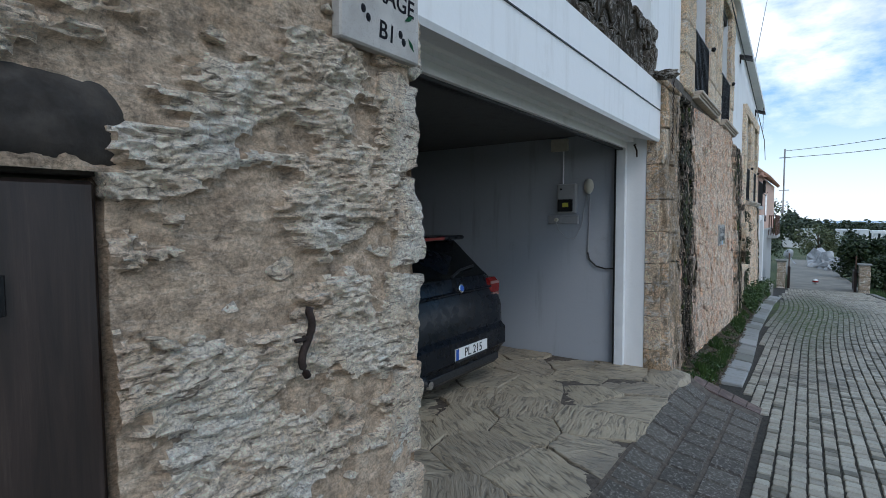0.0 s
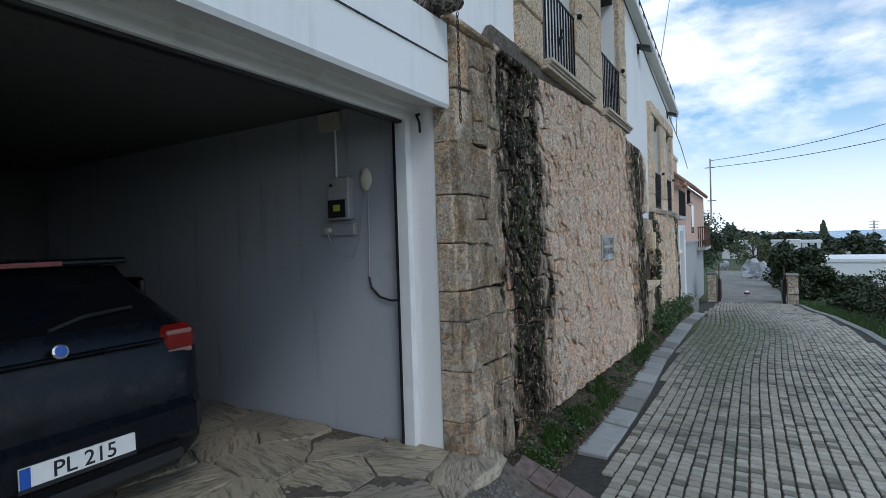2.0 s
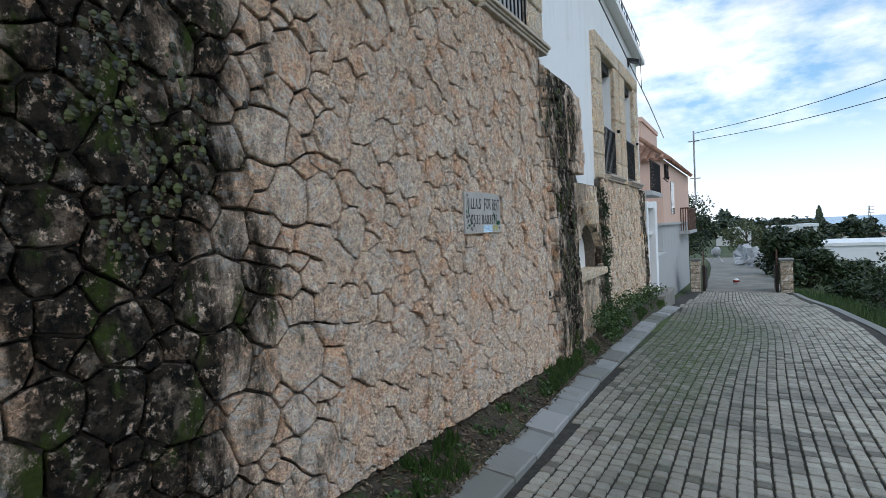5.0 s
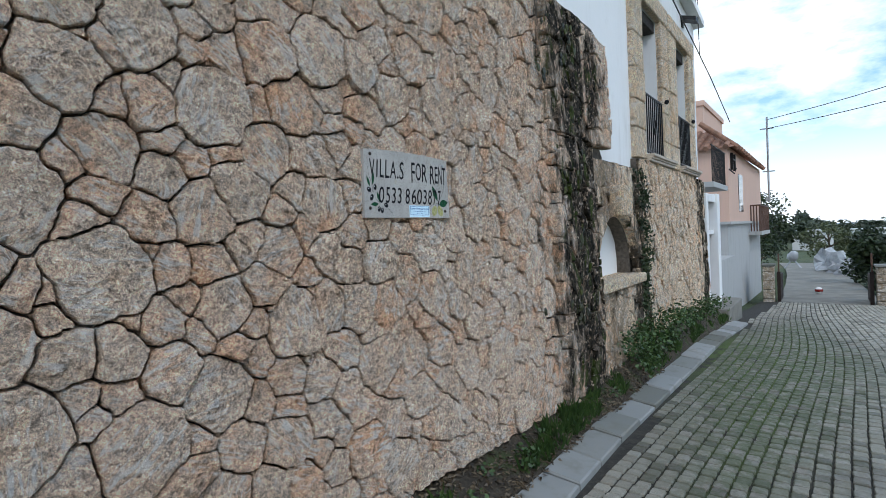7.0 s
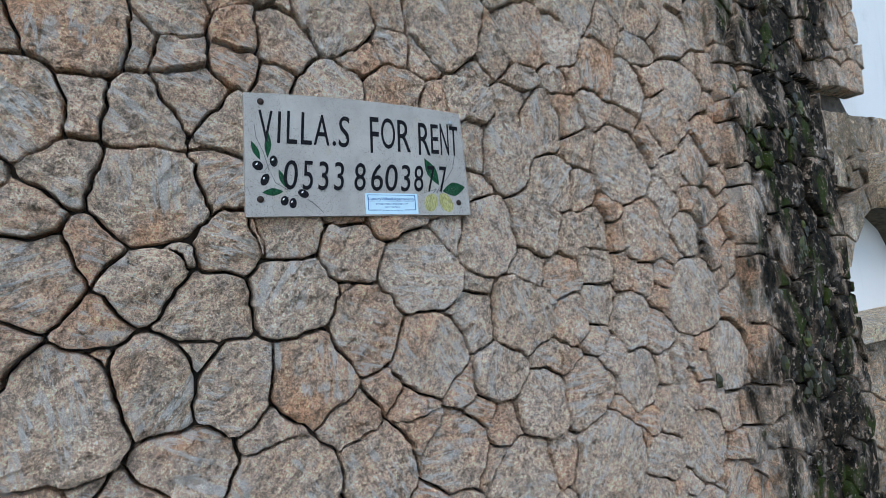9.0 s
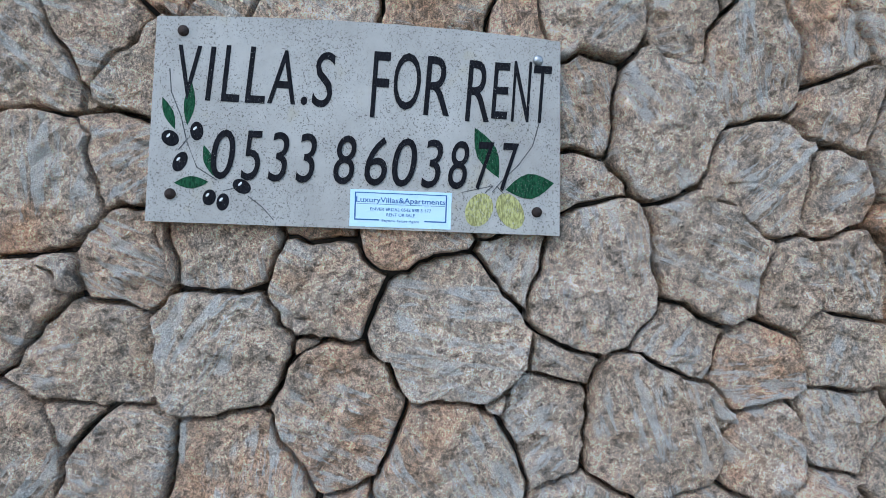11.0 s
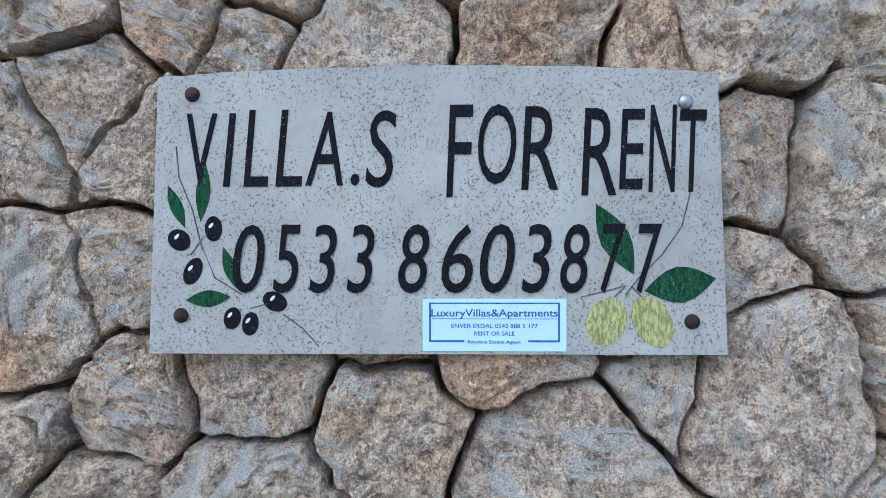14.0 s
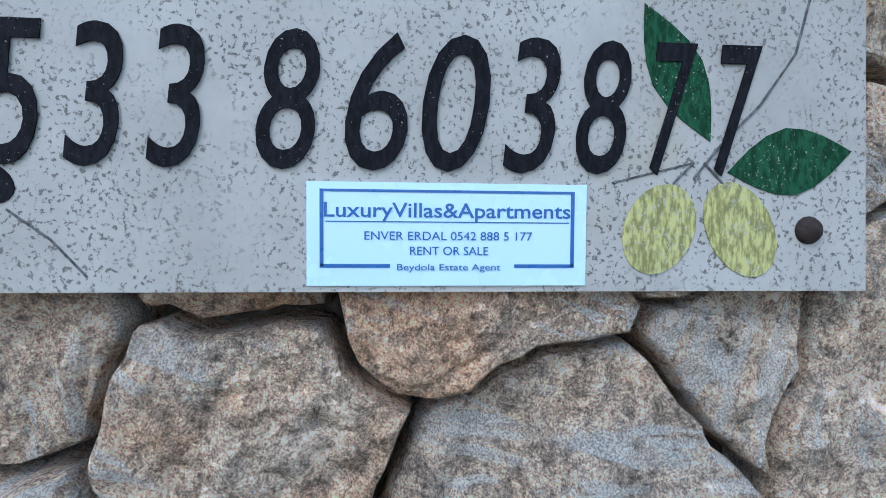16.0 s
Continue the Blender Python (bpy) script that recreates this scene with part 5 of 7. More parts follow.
def build_weeds():
    rng = random.Random(17)
    m = Mesh()
    for i in range(1500):
        y = rng.uniform(5.6, 18.5)
        x = rng.uniform(-1.36, kerb_x(y) - 0.12)
        if noise.noise(Vector((x * 2.5, y * 1.3, 5))) < (-0.05 if y < 7.0 or y > 10.6 else 0.12):
            continue
        z = road_z(y) + bank(y) - (bank(y) - 0.08) * (x + 1.5) / (kerb_x(y) + 1.4)
        for q in range(rng.randint(3, 6)):
            h = rng.uniform(0.03, 0.12)
            dx, dy = rng.uniform(-0.04, 0.04), rng.uniform(-0.04, 0.04)
            w = rng.uniform(0.004, 0.012)
            m.add([(x - w, y, z - 0.02), (x + w, y, z - 0.02), (x + dx + w, y + dy, z + h * 0.7), (x + dx * 1.6, y + dy * 1.6, z + h)], [(0, 1, 2, 3)])
    for i in range(90):
        y = rng.choice((rng.uniform(5.7, 7.2), rng.uniform(7, 11), rng.uniform(11, 16)))
        x = rng.uniform(-1.35, kerb_x(y) - 0.13)
        leaf_clump(m, (x, y, road_z(y) + 0.2 - 0.12 * (x + 1.4)), 0.07, 26, 0.035, rng, 0.6)
    lit = Mesh()
    for i in range(4200):
        y = rng.uniform(5.6, 13.5)
        x = rng.uniform(-1.42, kerb_x(y) - 0.06)
        z = road_z(y) + bank(y) - (bank(y) - 0.08) * (x + 1.5) / (kerb_x(y) + 1.4) + 0.004
        a, q, w = rng.uniform(0, 6.28), rng.uniform(0.012, 0.035), rng.uniform(0.004, 0.014)
        c, d = math.cos(a), math.sin(a)
        up = rng.uniform(0.0, 0.02)
        lit.add([(x - c * q, y - d * q, z), (x + d * w, y - c * w, z + up), (x + c * q, y + d * q, z + 0.004), (x - d * w, y + c * w, z + up * 0.5)], [(0, 1, 2, 3)])
    tagged(new("leaf_litter", lit.data("leaf_litter", M["litter"])), "brown dead leaves and twigs on the damp soil", "leaf litter", "", "stuff")
    tagged(new("weeds", m.data("weeds", M["leaf_weed"])), "low green weeds and grass along the foot of the wall", "weeds", "", "stuff")
    for y, w, n in ((12.9, 0.30, 420), (13.5, 0.34, 520), (14.2, 0.30, 420), (15.0, 0.22, 300), (16.2, 0.22, 260), (17.4, 0.2, 220)):
        t = thing("weed_clump", "dense bright green leafy weeds at the wall's foot", "weeds", "weed clumps by the kerb", at=(-1.2, y, road_z(y) + 0.1))
        m = Mesh()
        for q in range(9):
            leaf_clump(m, (-1.2 + rng.uniform(-0.16, 0.14), y + rng.uniform(-w, w), road_z(y) + bank(y) * 0.6 + rng.uniform(0.05, 0.34)), 0.17, n // 7, 0.05, rng, 0.8)
        part("leaves", m, M["leaf_weed"], t)
        st = Mesh()
        for q in range(1):
            x, yy = -1.2 + rng.uniform(-0.1, 0.1), y + rng.uniform(-w, w)
            st.tube([(x, yy, road_z(yy) + 0.08), (x + 0.02, yy + 0.03, road_z(yy) + 0.4)], 0.004, 5, 0.002)
        part("stem", st, M["leaf_weed"], t)
    v = thing("climbing_plant", "dark green creeper hanging down beside the niche", "creeper", at=(-1.4, 13.8, 0.0))
    m = Mesh()
    for q in range(60):
        z = rng.uniform(-0.4, 1.85)
        leaf_clump(m, (-1.40, 13.75 + 0.18 * noise.noise(Vector((0, 0, z * 3))) + rng.uniform(-0.16, 0.16), z), 0.09, 26, 0.045, rng, 1.0)
    part("leaves", m, M["leaf_dark"], v)
    part("stem", Mesh().tube([(-1.40, 13.75, -0.75), (-1.41, 13.8, 0.4), (-1.43, 13.7, 1.2), (-1.45, 13.78, 1.86)], 0.012, 6, 0.006), M["twig"], v)
    ms = Mesh()
    for q in range(900):
        z = rng.uniform(1.1, 3.0)
        y = 6.42 + 0.3 * noise.noise(Vector((3, z * 2, 0))) + rng.gauss(0, 0.16)
        if noise.noise(Vector((y * 4, z * 3, 8))) > 0.02:
            ms.lump((wall_face(y, z) + 0.028, y, z), rng.uniform(0.006, 0.02), q, 0.6, (0.6, 1, 1.2), 4, 6)
    for q in range(420):
        z = rng.uniform(0.3, 3.05)
        y = 11.5 + rng.gauss(0, 0.2)
        if noise.noise(Vector((y * 4, z * 2, 3))) > 0.05:
            ms.lump((wall_face(y, z) + 0.075, y, z), rng.uniform(0.008, 0.03), q, 0.6, (0.5, 1, 1.4), 4, 6)
    tagged(new("moss", ms.data("moss", M["moss"])), "green and black moss cushions on the damp stones", "moss", "", "stuff")


build_weeds()


# ---------------------------------------------------------------- the white house above the wall
def roof_z(y):
    return 6.25 if y < 9 else 5.95 - 0.125 * (y - 11.4) if y > 11.4 else 6.25 - 0.125 * (y - 9)


def build_facade():
    """White upper walls with real openings for the windows."""
    holes = [(7.22, 8.42, 3.40, 5.55), (9.72, 10.95, 3.40, 5.55), (14.45, 15.42, 2.10, 4.18), (16.40, 17.35, 2.10, 4.18)]
    cuts = sorted({5.14, 11.3, 12.62, 13.9, 18.35} | {h[0] for h in holes} | {h[1] for h in holes})
    m = Mesh()
    for a, b in zip(cuts, cuts[1:]):
        mid = (a + b) / 2
        low = 3.1 if mid < 11.3 else (3.0 if mid < 12.62 else 1.85)
        hi = min(roof_z(a), roof_z(b))
        spans = [(low, hi)]
        for h in holes:
            if h[0] <= mid <= h[1]:
                spans = [(low, h[2]), (h[3], hi)]
        for z0, z1 in spans:
            if z1 - z0 > 0.02:
                m.box(-1.92, -1.585, a, b, z0, z1)
    m.box(-6.5, -1.92, 5.14, 5.34, 3.1, 6.2)
    m.box(-6.5, -1.92, 18.15, 18.35, -1.4, 5.0)
    m.box(-1.92, -1.60, 18.2, 18.35, -1.4, 2.0)
    w = setting("wall_13", m, M["white"], "white rendered upper storey", "wall")
    # sloping roof edge
    ys = [5.1, 9.0, 11.4, 15.0, 18.4]
    v = []
    for y in ys:
        z = roof_z(y)
        v += [(-1.95, y, z - 0.12), (-1.40, y, z - 0.12), (-1.40, y, z), (-1.95, y, z + 0.02)]
    f = [(0, 1, 2, 3), (19, 18, 17, 16)] + [(4 * j + k, 4 * j + 4 + k, 4 * j + 4 + (k + 1) % 4, 4 * j + (k + 1) % 4) for j in range(4) for k in range(4)]
    part("roof_edge", Mesh().add(v, [tuple(reversed(q)) for q in f]), M["white"], w, "projecting white roof edge")
    setting("roof", Mesh().add([(-1.9, 5.1, 6.2), (-1.9, 9, 6.2), (-1.9, 18.4, 5.0), (-6.5, 18.4, 5.0), (-6.5, 9, 6.2), (-6.5, 5.1, 6.2)], [(0, 1, 2, 3, 4, 5)]), M["grey_render"], "flat roof of the white house", "roof")
    setting("wall_14", Mesh().box(-6.6, -6.4, 5.1, 18.4, 3.0, 6.2), M["white"], "rear wall of the white house", "wall")
    r = thing("roof_railing", "patterned dark metal railing along the roof edge", "railing", at=(-1.5, 14.5, 5.5))
    for j in range(14):
        a, b = 11.4 + 0.5 * j, 11.4 + 0.5 * (j + 1)
        za, zb = roof_z(a), roof_z(b)
        part("post", Mesh().tube([(-1.5, a, za), (-1.5, a, za + 0.42)], 0.012, 6), M["iron"], r)
        part("rail", Mesh().tube([(-1.5, a, za + 0.42), (-1.5, b, zb + 0.42)], 0.012, 6), M["iron"], r)
        part("low_rail", Mesh().tube([(-1.5, a, za + 0.08), (-1.5, b, zb + 0.08)], 0.008, 6), M["iron"], r)
        part("scroll", Mesh().tube([(-1.5, a, za + 0.08), (-1.5, (a + b) / 2, zb + 0.36), (-1.5, b, zb + 0.08)], 0.008, 6).tube([(-1.5, a, za + 0.40), (-1.5, (a + b) / 2, zb + 0.12), (-1.5, b, zb + 0.40)], 0.008, 6), M["iron"], r)
    a = thing("antenna_mast", "thin leaning metal antenna mast on the roof", "antenna", at=(-1.6, 15.5, 5.5))
    part("mast", Mesh().tube([(-1.55, 15.6, 5.4), (-1.28, 16.2, 7.7)], 0.016, 6, 0.008), M["silver"], a)
    a = thing("antenna_mast", "thin leaning metal antenna mast above the railing", "antenna", at=(-1.6, 12.3, 5.8))
    part("mast", Mesh().tube([(-1.6, 12.0, 5.85), (-1.45, 12.4, 7.6)], 0.016, 6, 0.008), M["silver"], a)
    for y in (13.1, 17.3):
        l = thing("wall_lamp", "small black hooded lamp on the white facade", "wall lamp", "facade lamps", at=(-1.5, y, roof_z(y) - 0.45))
        z = roof_z(y) - 0.42
        part("hood", Mesh().add([(-1.585, y - 0.11, z), (-1.585, y + 0.11, z), (-1.33, y + 0.14, z - 0.1), (-1.33, y - 0.14, z - 0.1), (-1.585, y - 0.11, z + 0.06), (-1.585, y + 0.11, z + 0.06), (-1.33, y + 0.14, z - 0.03), (-1.33, y - 0.14, z - 0.03)],
                                [(3, 2, 1, 0), (4, 5, 6, 7), (0, 1, 5, 4), (1, 2, 6, 5), (2, 3, 7, 6), (3, 0, 4, 7)]), M["black"], l)
        part("bracket", Mesh().box(-1.59, -1.56, y - 0.04, y + 0.04, z - 0.12, z + 0.04), M["black"], l)
    c = thing("facade_cable", "black cable strung along the white facade", "cable", at=(-1.5, 12, 5))
    part("cable", Mesh().tube([(-1.50, 9.6, 5.9), (-1.47, 12.0, 5.42), (-1.46, 14.2, 5.0), (-1.46, 16.6, 4.62), (-1.46, 19.3, 4.2), (-1.7, 23.8, 4.0)], 0.011, 6), M["blackplastic"], c)
    part("downlead", Mesh().tube([(-1.42, 17.9, 5.0), (-1.42, 17.95, 4.3)], 0.008, 6), M["blackplastic"], c)


build_facade()


def build_window(name, y0, y1, z0, z1, jl, jr, rail_h, label):
    """A tall window in a surround of dressed stone blocks with a sill and an iron guard."""
    w = thing(name, label, "window", at=(-1.55, (y0 + y1) / 2, z0))
    r = random.Random(int(y0 * 100))
    for a, b in ((y0 - jl, y0), (y1, y1 + jr)):
        z = z0 - 0.08
        while z < z1:
            h = r.uniform(0.36, 0.52)
            if z + h > z1 - 0.15:
                h = z1 + 0.002 - z
            j = r.uniform(-0.008, 0.008)
            part("jamb_stone", Mesh().box(-1.62, -1.50 + j, a + 0.002, b - 0.002, z + 0.004, z + h - 0.004, 0.014), M["surround"], w)
            z += h
    part("lintel_stone", Mesh().box(-1.80, -1.49, y0 - jl, y1 + jr, z1 + 0.005, z1 + 0.27, 0.016), M["surround"], w)
    part("wood_lintel", Mesh().box(-1.85, -1.60, y0 + 0.003, y1 - 0.003, z1 - 0.16, z1, 0.006), M["oldwood"], w, "dark weathered timber lintel")
    s = Mesh()
    for i, (d, t0, t1) in enumerate(((0.0, 0.0, 0.035), (0.02, 0.035, 0.06), (0.045, 0.06, 0.10))):
        s.box(-1.72, -1.44 + d, y0 - 0.04, y1 + jr - 0.06, z0 - 0.10 + t0, z0 - 0.10 + t1, 0.006)
    part("window_sill", s, M["sill"], w, "pale moulded stone sill")
    part("reveal_panel", Mesh().box(-1.93, -1.91, y0, y1, z0, z1), M["white"], w, "white wall at the back of the opening")
    part("window_frame", Mesh().box(-1.905, -1.86, y0 + 0.004, y0 + 0.06, z0, z1 - 0.16).box(-1.905, -1.86, y1 - 0.06, y1 - 0.004, z0, z1 - 0.16).box(-1.905, -1.86, y0 + 0.06, y1 - 0.06, z1 - 0.23, z1 - 0.16), M["white_metal"], w)
    part("pane", Mesh().box(-1.895, -1.885, y0 + 0.06, y1 - 0.06, z0 + 0.02, z1 - 0.23), M["slate_glass"], w)
    part("top_rail", Mesh().box(-1.535, -1.515, y0 + 0.01, y1 - 0.01, z0 + rail_h - 0.02, z0 + rail_h), M["iron"], w)
    part("bottom_rail", Mesh().box(-1.535, -1.515, y0 + 0.01, y1 - 0.01, z0 + 0.05, z0 + 0.07), M["iron"], w)
    n = int((y1 - y0) / 0.105)
    for i in range(n + 1):
        y = y0 + 0.03 + (y1 - y0 - 0.06) * i / n
        part("bar", Mesh().box(-1.533, -1.517, y - 0.008, y + 0.008, z0 + 0.03, z0 + rail_h - 0.01), M["iron"], w)
    for q in (-1, 1):
        y = (y0 + y1) / 2 + q * 0.07
        pts = [(-1.512, y + 0.032 * math.cos(a * 0.6), z0 + rail_h * 0.5 + 0.1 * q * 0.6 + 0.05 * math.sin(a * 0.6)) for a in range(12)]
        part("scroll", Mesh().tube(pts, 0.008, 6), M["iron"], w)
    part("hold_back", Mesh().lump((-1.47, y1 + 0.06, z0 + rail_h + 0.03), 0.035, 3, 0.2), M["iron"], w)
    tagged(w, kind="structure")


M["sill"] = plain("pale_sill_stone", (0.55, 0.47, 0.38), 0.8, 0, 0.25, 9, 0.3)
build_window("window_1", 7.22, 8.42, 3.40, 5.55, 0.60, 0.60, 0.85, "tall window in honey stone blocks with an iron guard")
build_window("window_2", 9.72, 10.95, 3.40, 5.55, 0.66, 0.50, 0.85, "tall honey-stone window with a black iron guard")
build_window("window_3", 14.45, 15.42, 2.10, 4.18, 0.45, 0.38, 0.85, "stone-framed window with an iron guard over the rubble wall")
build_window("window_4", 16.40, 17.35, 2.10, 4.18, 0.48, 0.42, 0.85, "stone-framed window near the end of the white house")


def build_white_door():
    d = thing("door_2", "white framed glazed door with a dark lower leaf", "door", at=(-1.5, 19.0, road_z(19.0)))
    z0 = road_z(19.0) + 0.34
    body = Mesh().box(-1.75, -1.46, 18.38, 18.58, z0 - 0.4, 1.74, 0.01).box(-1.75, -1.46, 18.58, 19.5, 1.58, 1.74, 0.01).box(-1.75, -1.42, 19.38, 19.68, z0 - 0.4, 1.76, 0.01)
    part("door_frame", body, M["white"], d)
    part("transom", Mesh().box(-1.72, -1.5, 18.59, 19.38, 0.92, 1.0), M["white"], d)
    for y in (18.61, 19.02):
        part("pane", Mesh().box(-1.66, -1.64, y, y + 0.35, 1.02, 1.56), M["slate_glass"], d)
    part("mullion", Mesh().box(-1.68, -1.6, 18.96, 19.02, 1.0, 1.58), M["white"], d)
    part("door_leaf", Mesh().box(-1.68, -1.62, 18.59, 19.37, z0 - 0.2, 0.92), M["brownwood"], d, "dark brown door leaf")
    tagged(d, kind="structure")
    setting("wall_15", Mesh().box(-6.5, -1.70, 18.40, 24.0, -2.2, 0.2).box(-2.2, -1.78, 18.40, 19.7, 0.2, 1.7), M["grey_render"], "low grey wall between the houses", "wall")
    setting("step", Mesh().box(-1.7, -1.12, 18.35, 20.2, -2.0, z0 + 0.02, 0.02), M["concrete"], "concrete step before the white door", "step")
    b = thing("balcony", "small balcony with a black iron railing", "balcony", at=(-1.6, 21.1, 2.1))
    part("slab", Mesh().box(-3.5, -1.62, 20.3, 22.4, 1.98, 2.1), M["grey_render"], b)
    part("top_rail", Mesh().tube([(-1.66, 20.35, 2.95), (-1.66, 22.4, 2.95)], 0.015, 6), M["iron"], b)
    for i in range(17):
        part("baluster", Mesh().tube([(-1.66, 20.4 + 0.12 * i, 2.1), (-1.66, 20.4 + 0.12 * i, 2.95)], 0.009, 5), M["iron"], b)


build_white_door()


# ---------------------------------------------------------------- the pink house
def build_pink_house():
    h = thing("pink_house", "pink rendered house with a tiled roof over a grey basement", "house", at=(-3, 27, -2))
    part("basement", Mesh().box(-5.5, -0.86, 24.0, 33.0, -2.4, 1.14), M["grey_render"], h, "grey cement basement wall")
    part("wall", Mesh().box(-5.5, -0.80, 23.95, 33.0, 1.16, 3.35), M["pink"], h)
    part("band", Mesh().box(-5.5, -0.76, 23.9, 33.02, 1.10, 1.18), M["grey_render"], h)
    part("tower", Mesh().box(-5.0, -1.75, 26.0, 30.0, 3.35, 5.05).box(-5.05, -1.70, 25.95, 30.05, 5.05, 5.22), M["pink"], h, "pink upper block with a flat cornice")
    roof = part("roof", Mesh().add([(-5.6, 23.8, 3.3), (-0.6, 23.8, 3.3), (-1.6, 26.0, 4.15), (-5.6, 26.0, 4.15), (-0.6, 33, 3.3), (-1.6, 30, 4.15)], [(0, 1, 2, 3), (1, 4, 5, 2)]), M["tile"], h)
    for i in range(19):
        x = -5.5 + 0.26 * i
        top = min(26.0, 26.0 - max(0.0, (x + 1.6)) * 2.2)
        z = 3.3 + 0.85 * (top - 23.8) / 2.2
        if top > 23.95:
            part("roof_tile", Mesh().tube([(x, 23.74, 3.31), (x, top, z + 0.02)], 0.075, 8), M["tile"], roof)
    for i in range(14):
        y = 24.2 + 0.6 * i
        part("roof_tile", Mesh().tube([(-0.55, y, 3.3), (-1.55, y + 0.1, 4.16)], 0.075, 8), M["tile"], roof)
    d = part("dish_mount", Mesh().tube([(-2.6, 26.3, 5.2), (-2.6, 26.3, 5.6)], 0.03, 6), M["silver"], h)
    part("satellite_dish", Mesh().lathe([(0.02, 0.0), (0.2, 0.03), (0.36, 0.11), (0.42, 0.17), (0.41, 0.18), (0.3, 0.11), (0.02, 0.03)], pose(-2.6, 26.2, 5.75, 70, 0, 25), 20), M["cream_plastic"], h, "cream satellite dish", True)
    part("window_guard", Mesh().box(-0.82, -0.72, 24.4, 24.44, 2.7, 3.2).box(-0.82, -0.72, 24.9, 24.94, 2.7, 3.2).box(-0.74, -0.72, 24.4, 24.94, 3.0, 3.03), M["iron"], h)
    part("bracket_lamp", Mesh().tube([(-0.8, 24.1, 2.7), (-0.65, 24.05, 2.55), (-0.6, 24.0, 2.7)], 0.02, 6), M["iron"], h)
    part("side_window", Mesh().box(-0.805, -0.785, 26, 27, 1.5, 2.7), M["slate_glass"], h)
    b = part("balcony_slab", Mesh().box(-1.2, -0.45, 29.0, 32.5, 0.66, 0.80), M["grey_render"], h)
    part("balcony_rail", Mesh().tube([(-0.5, 29.05, 1.75), (-0.5, 32.5, 1.75)], 0.03, 6).tube([(-0.8, 29.05, 1.75), (-0.5, 29.05, 1.75)], 0.03, 6), M["brownwood"], h)
    for i in range(13):
        part("balcony_post", Mesh().box(-0.52, -0.48, 29.05 + 0.28 * i, 29.1 + 0.28 * i, 0.80, 1.75), M["brownwood"], h)
    for i in range(4):
        part("balcony_post", Mesh().box(-0.8 + 0.09 * i, -0.76 + 0.09 * i, 29.03, 29.07, 0.80, 1.75), M["brownwood"], h)
    p = thing("utility_pole", "thin galvanised utility pole with wires", "utility pole", at=(-0.7, 30, -1.8))
    part("pole", Mesh().tube([(-0.72, 30.0, 2.0), (-0.72, 30.0, 5.05)], 0.035, 8), M["silver"], p)
    part("cross_arm", Mesh().box(-0.95, -0.5, 29.97, 30.03, 4.6, 4.64), M["silver"], p)
    part("cross_arm", Mesh().box(-0.9, -0.5, 29.97, 30.03, 3.0, 3.04), M["silver"], p)
    part("bracket", Mesh().box(-0.82, -0.68, 29.9, 30.1, 1.9, 2.05), M["silver"], p)
    for k, (zz, ex) in enumerate(((4.95, 10.6), (4.62, 11.4))):
        c = thing("overhead_cable", "thin black overhead cable crossing the sky", "cable", "overhead cables", at=(-0.72, 30, zz))
        pts = []
        for i in range(15):
            s = i / 14
            pts.append((-0.72 + (ex + 0.72) * s, 30 - 14 * s, zz + (6.1 - zz - 0.5 * k) * s - 0.7 * math.sin(math.pi * s)))
        part("cable", Mesh().tube(pts, 0.012, 5), M["blackplastic"], c)
        c.location.x -= 0.55
    h.location.x -= 1.0
    p.location.x -= 0.55
    u = thing("street_lamp", "grey street lamp head on a far pole", "street lamp", at=(11.2, 16, -3))
    part("pole", Mesh().tube([(11.2, 16, -3.0), (11.2, 16, 5.6), (10.9, 16, 6.0)], 0.06, 8), M["silver"], u)
    part("lamp_head", Mesh().lump((10.6, 16, 5.95), 0.2, 2, 0.1, (1.4, 0.7, 0.4), 7, 10), M["silver"], u, "", True)


build_pink_house()


M["gate_stone"] = rubble("gate_pillar_stone", (0.46, 0.40, 0.32), (0.36, 0.30, 0.23), (0.34, 0.24, 0.15))


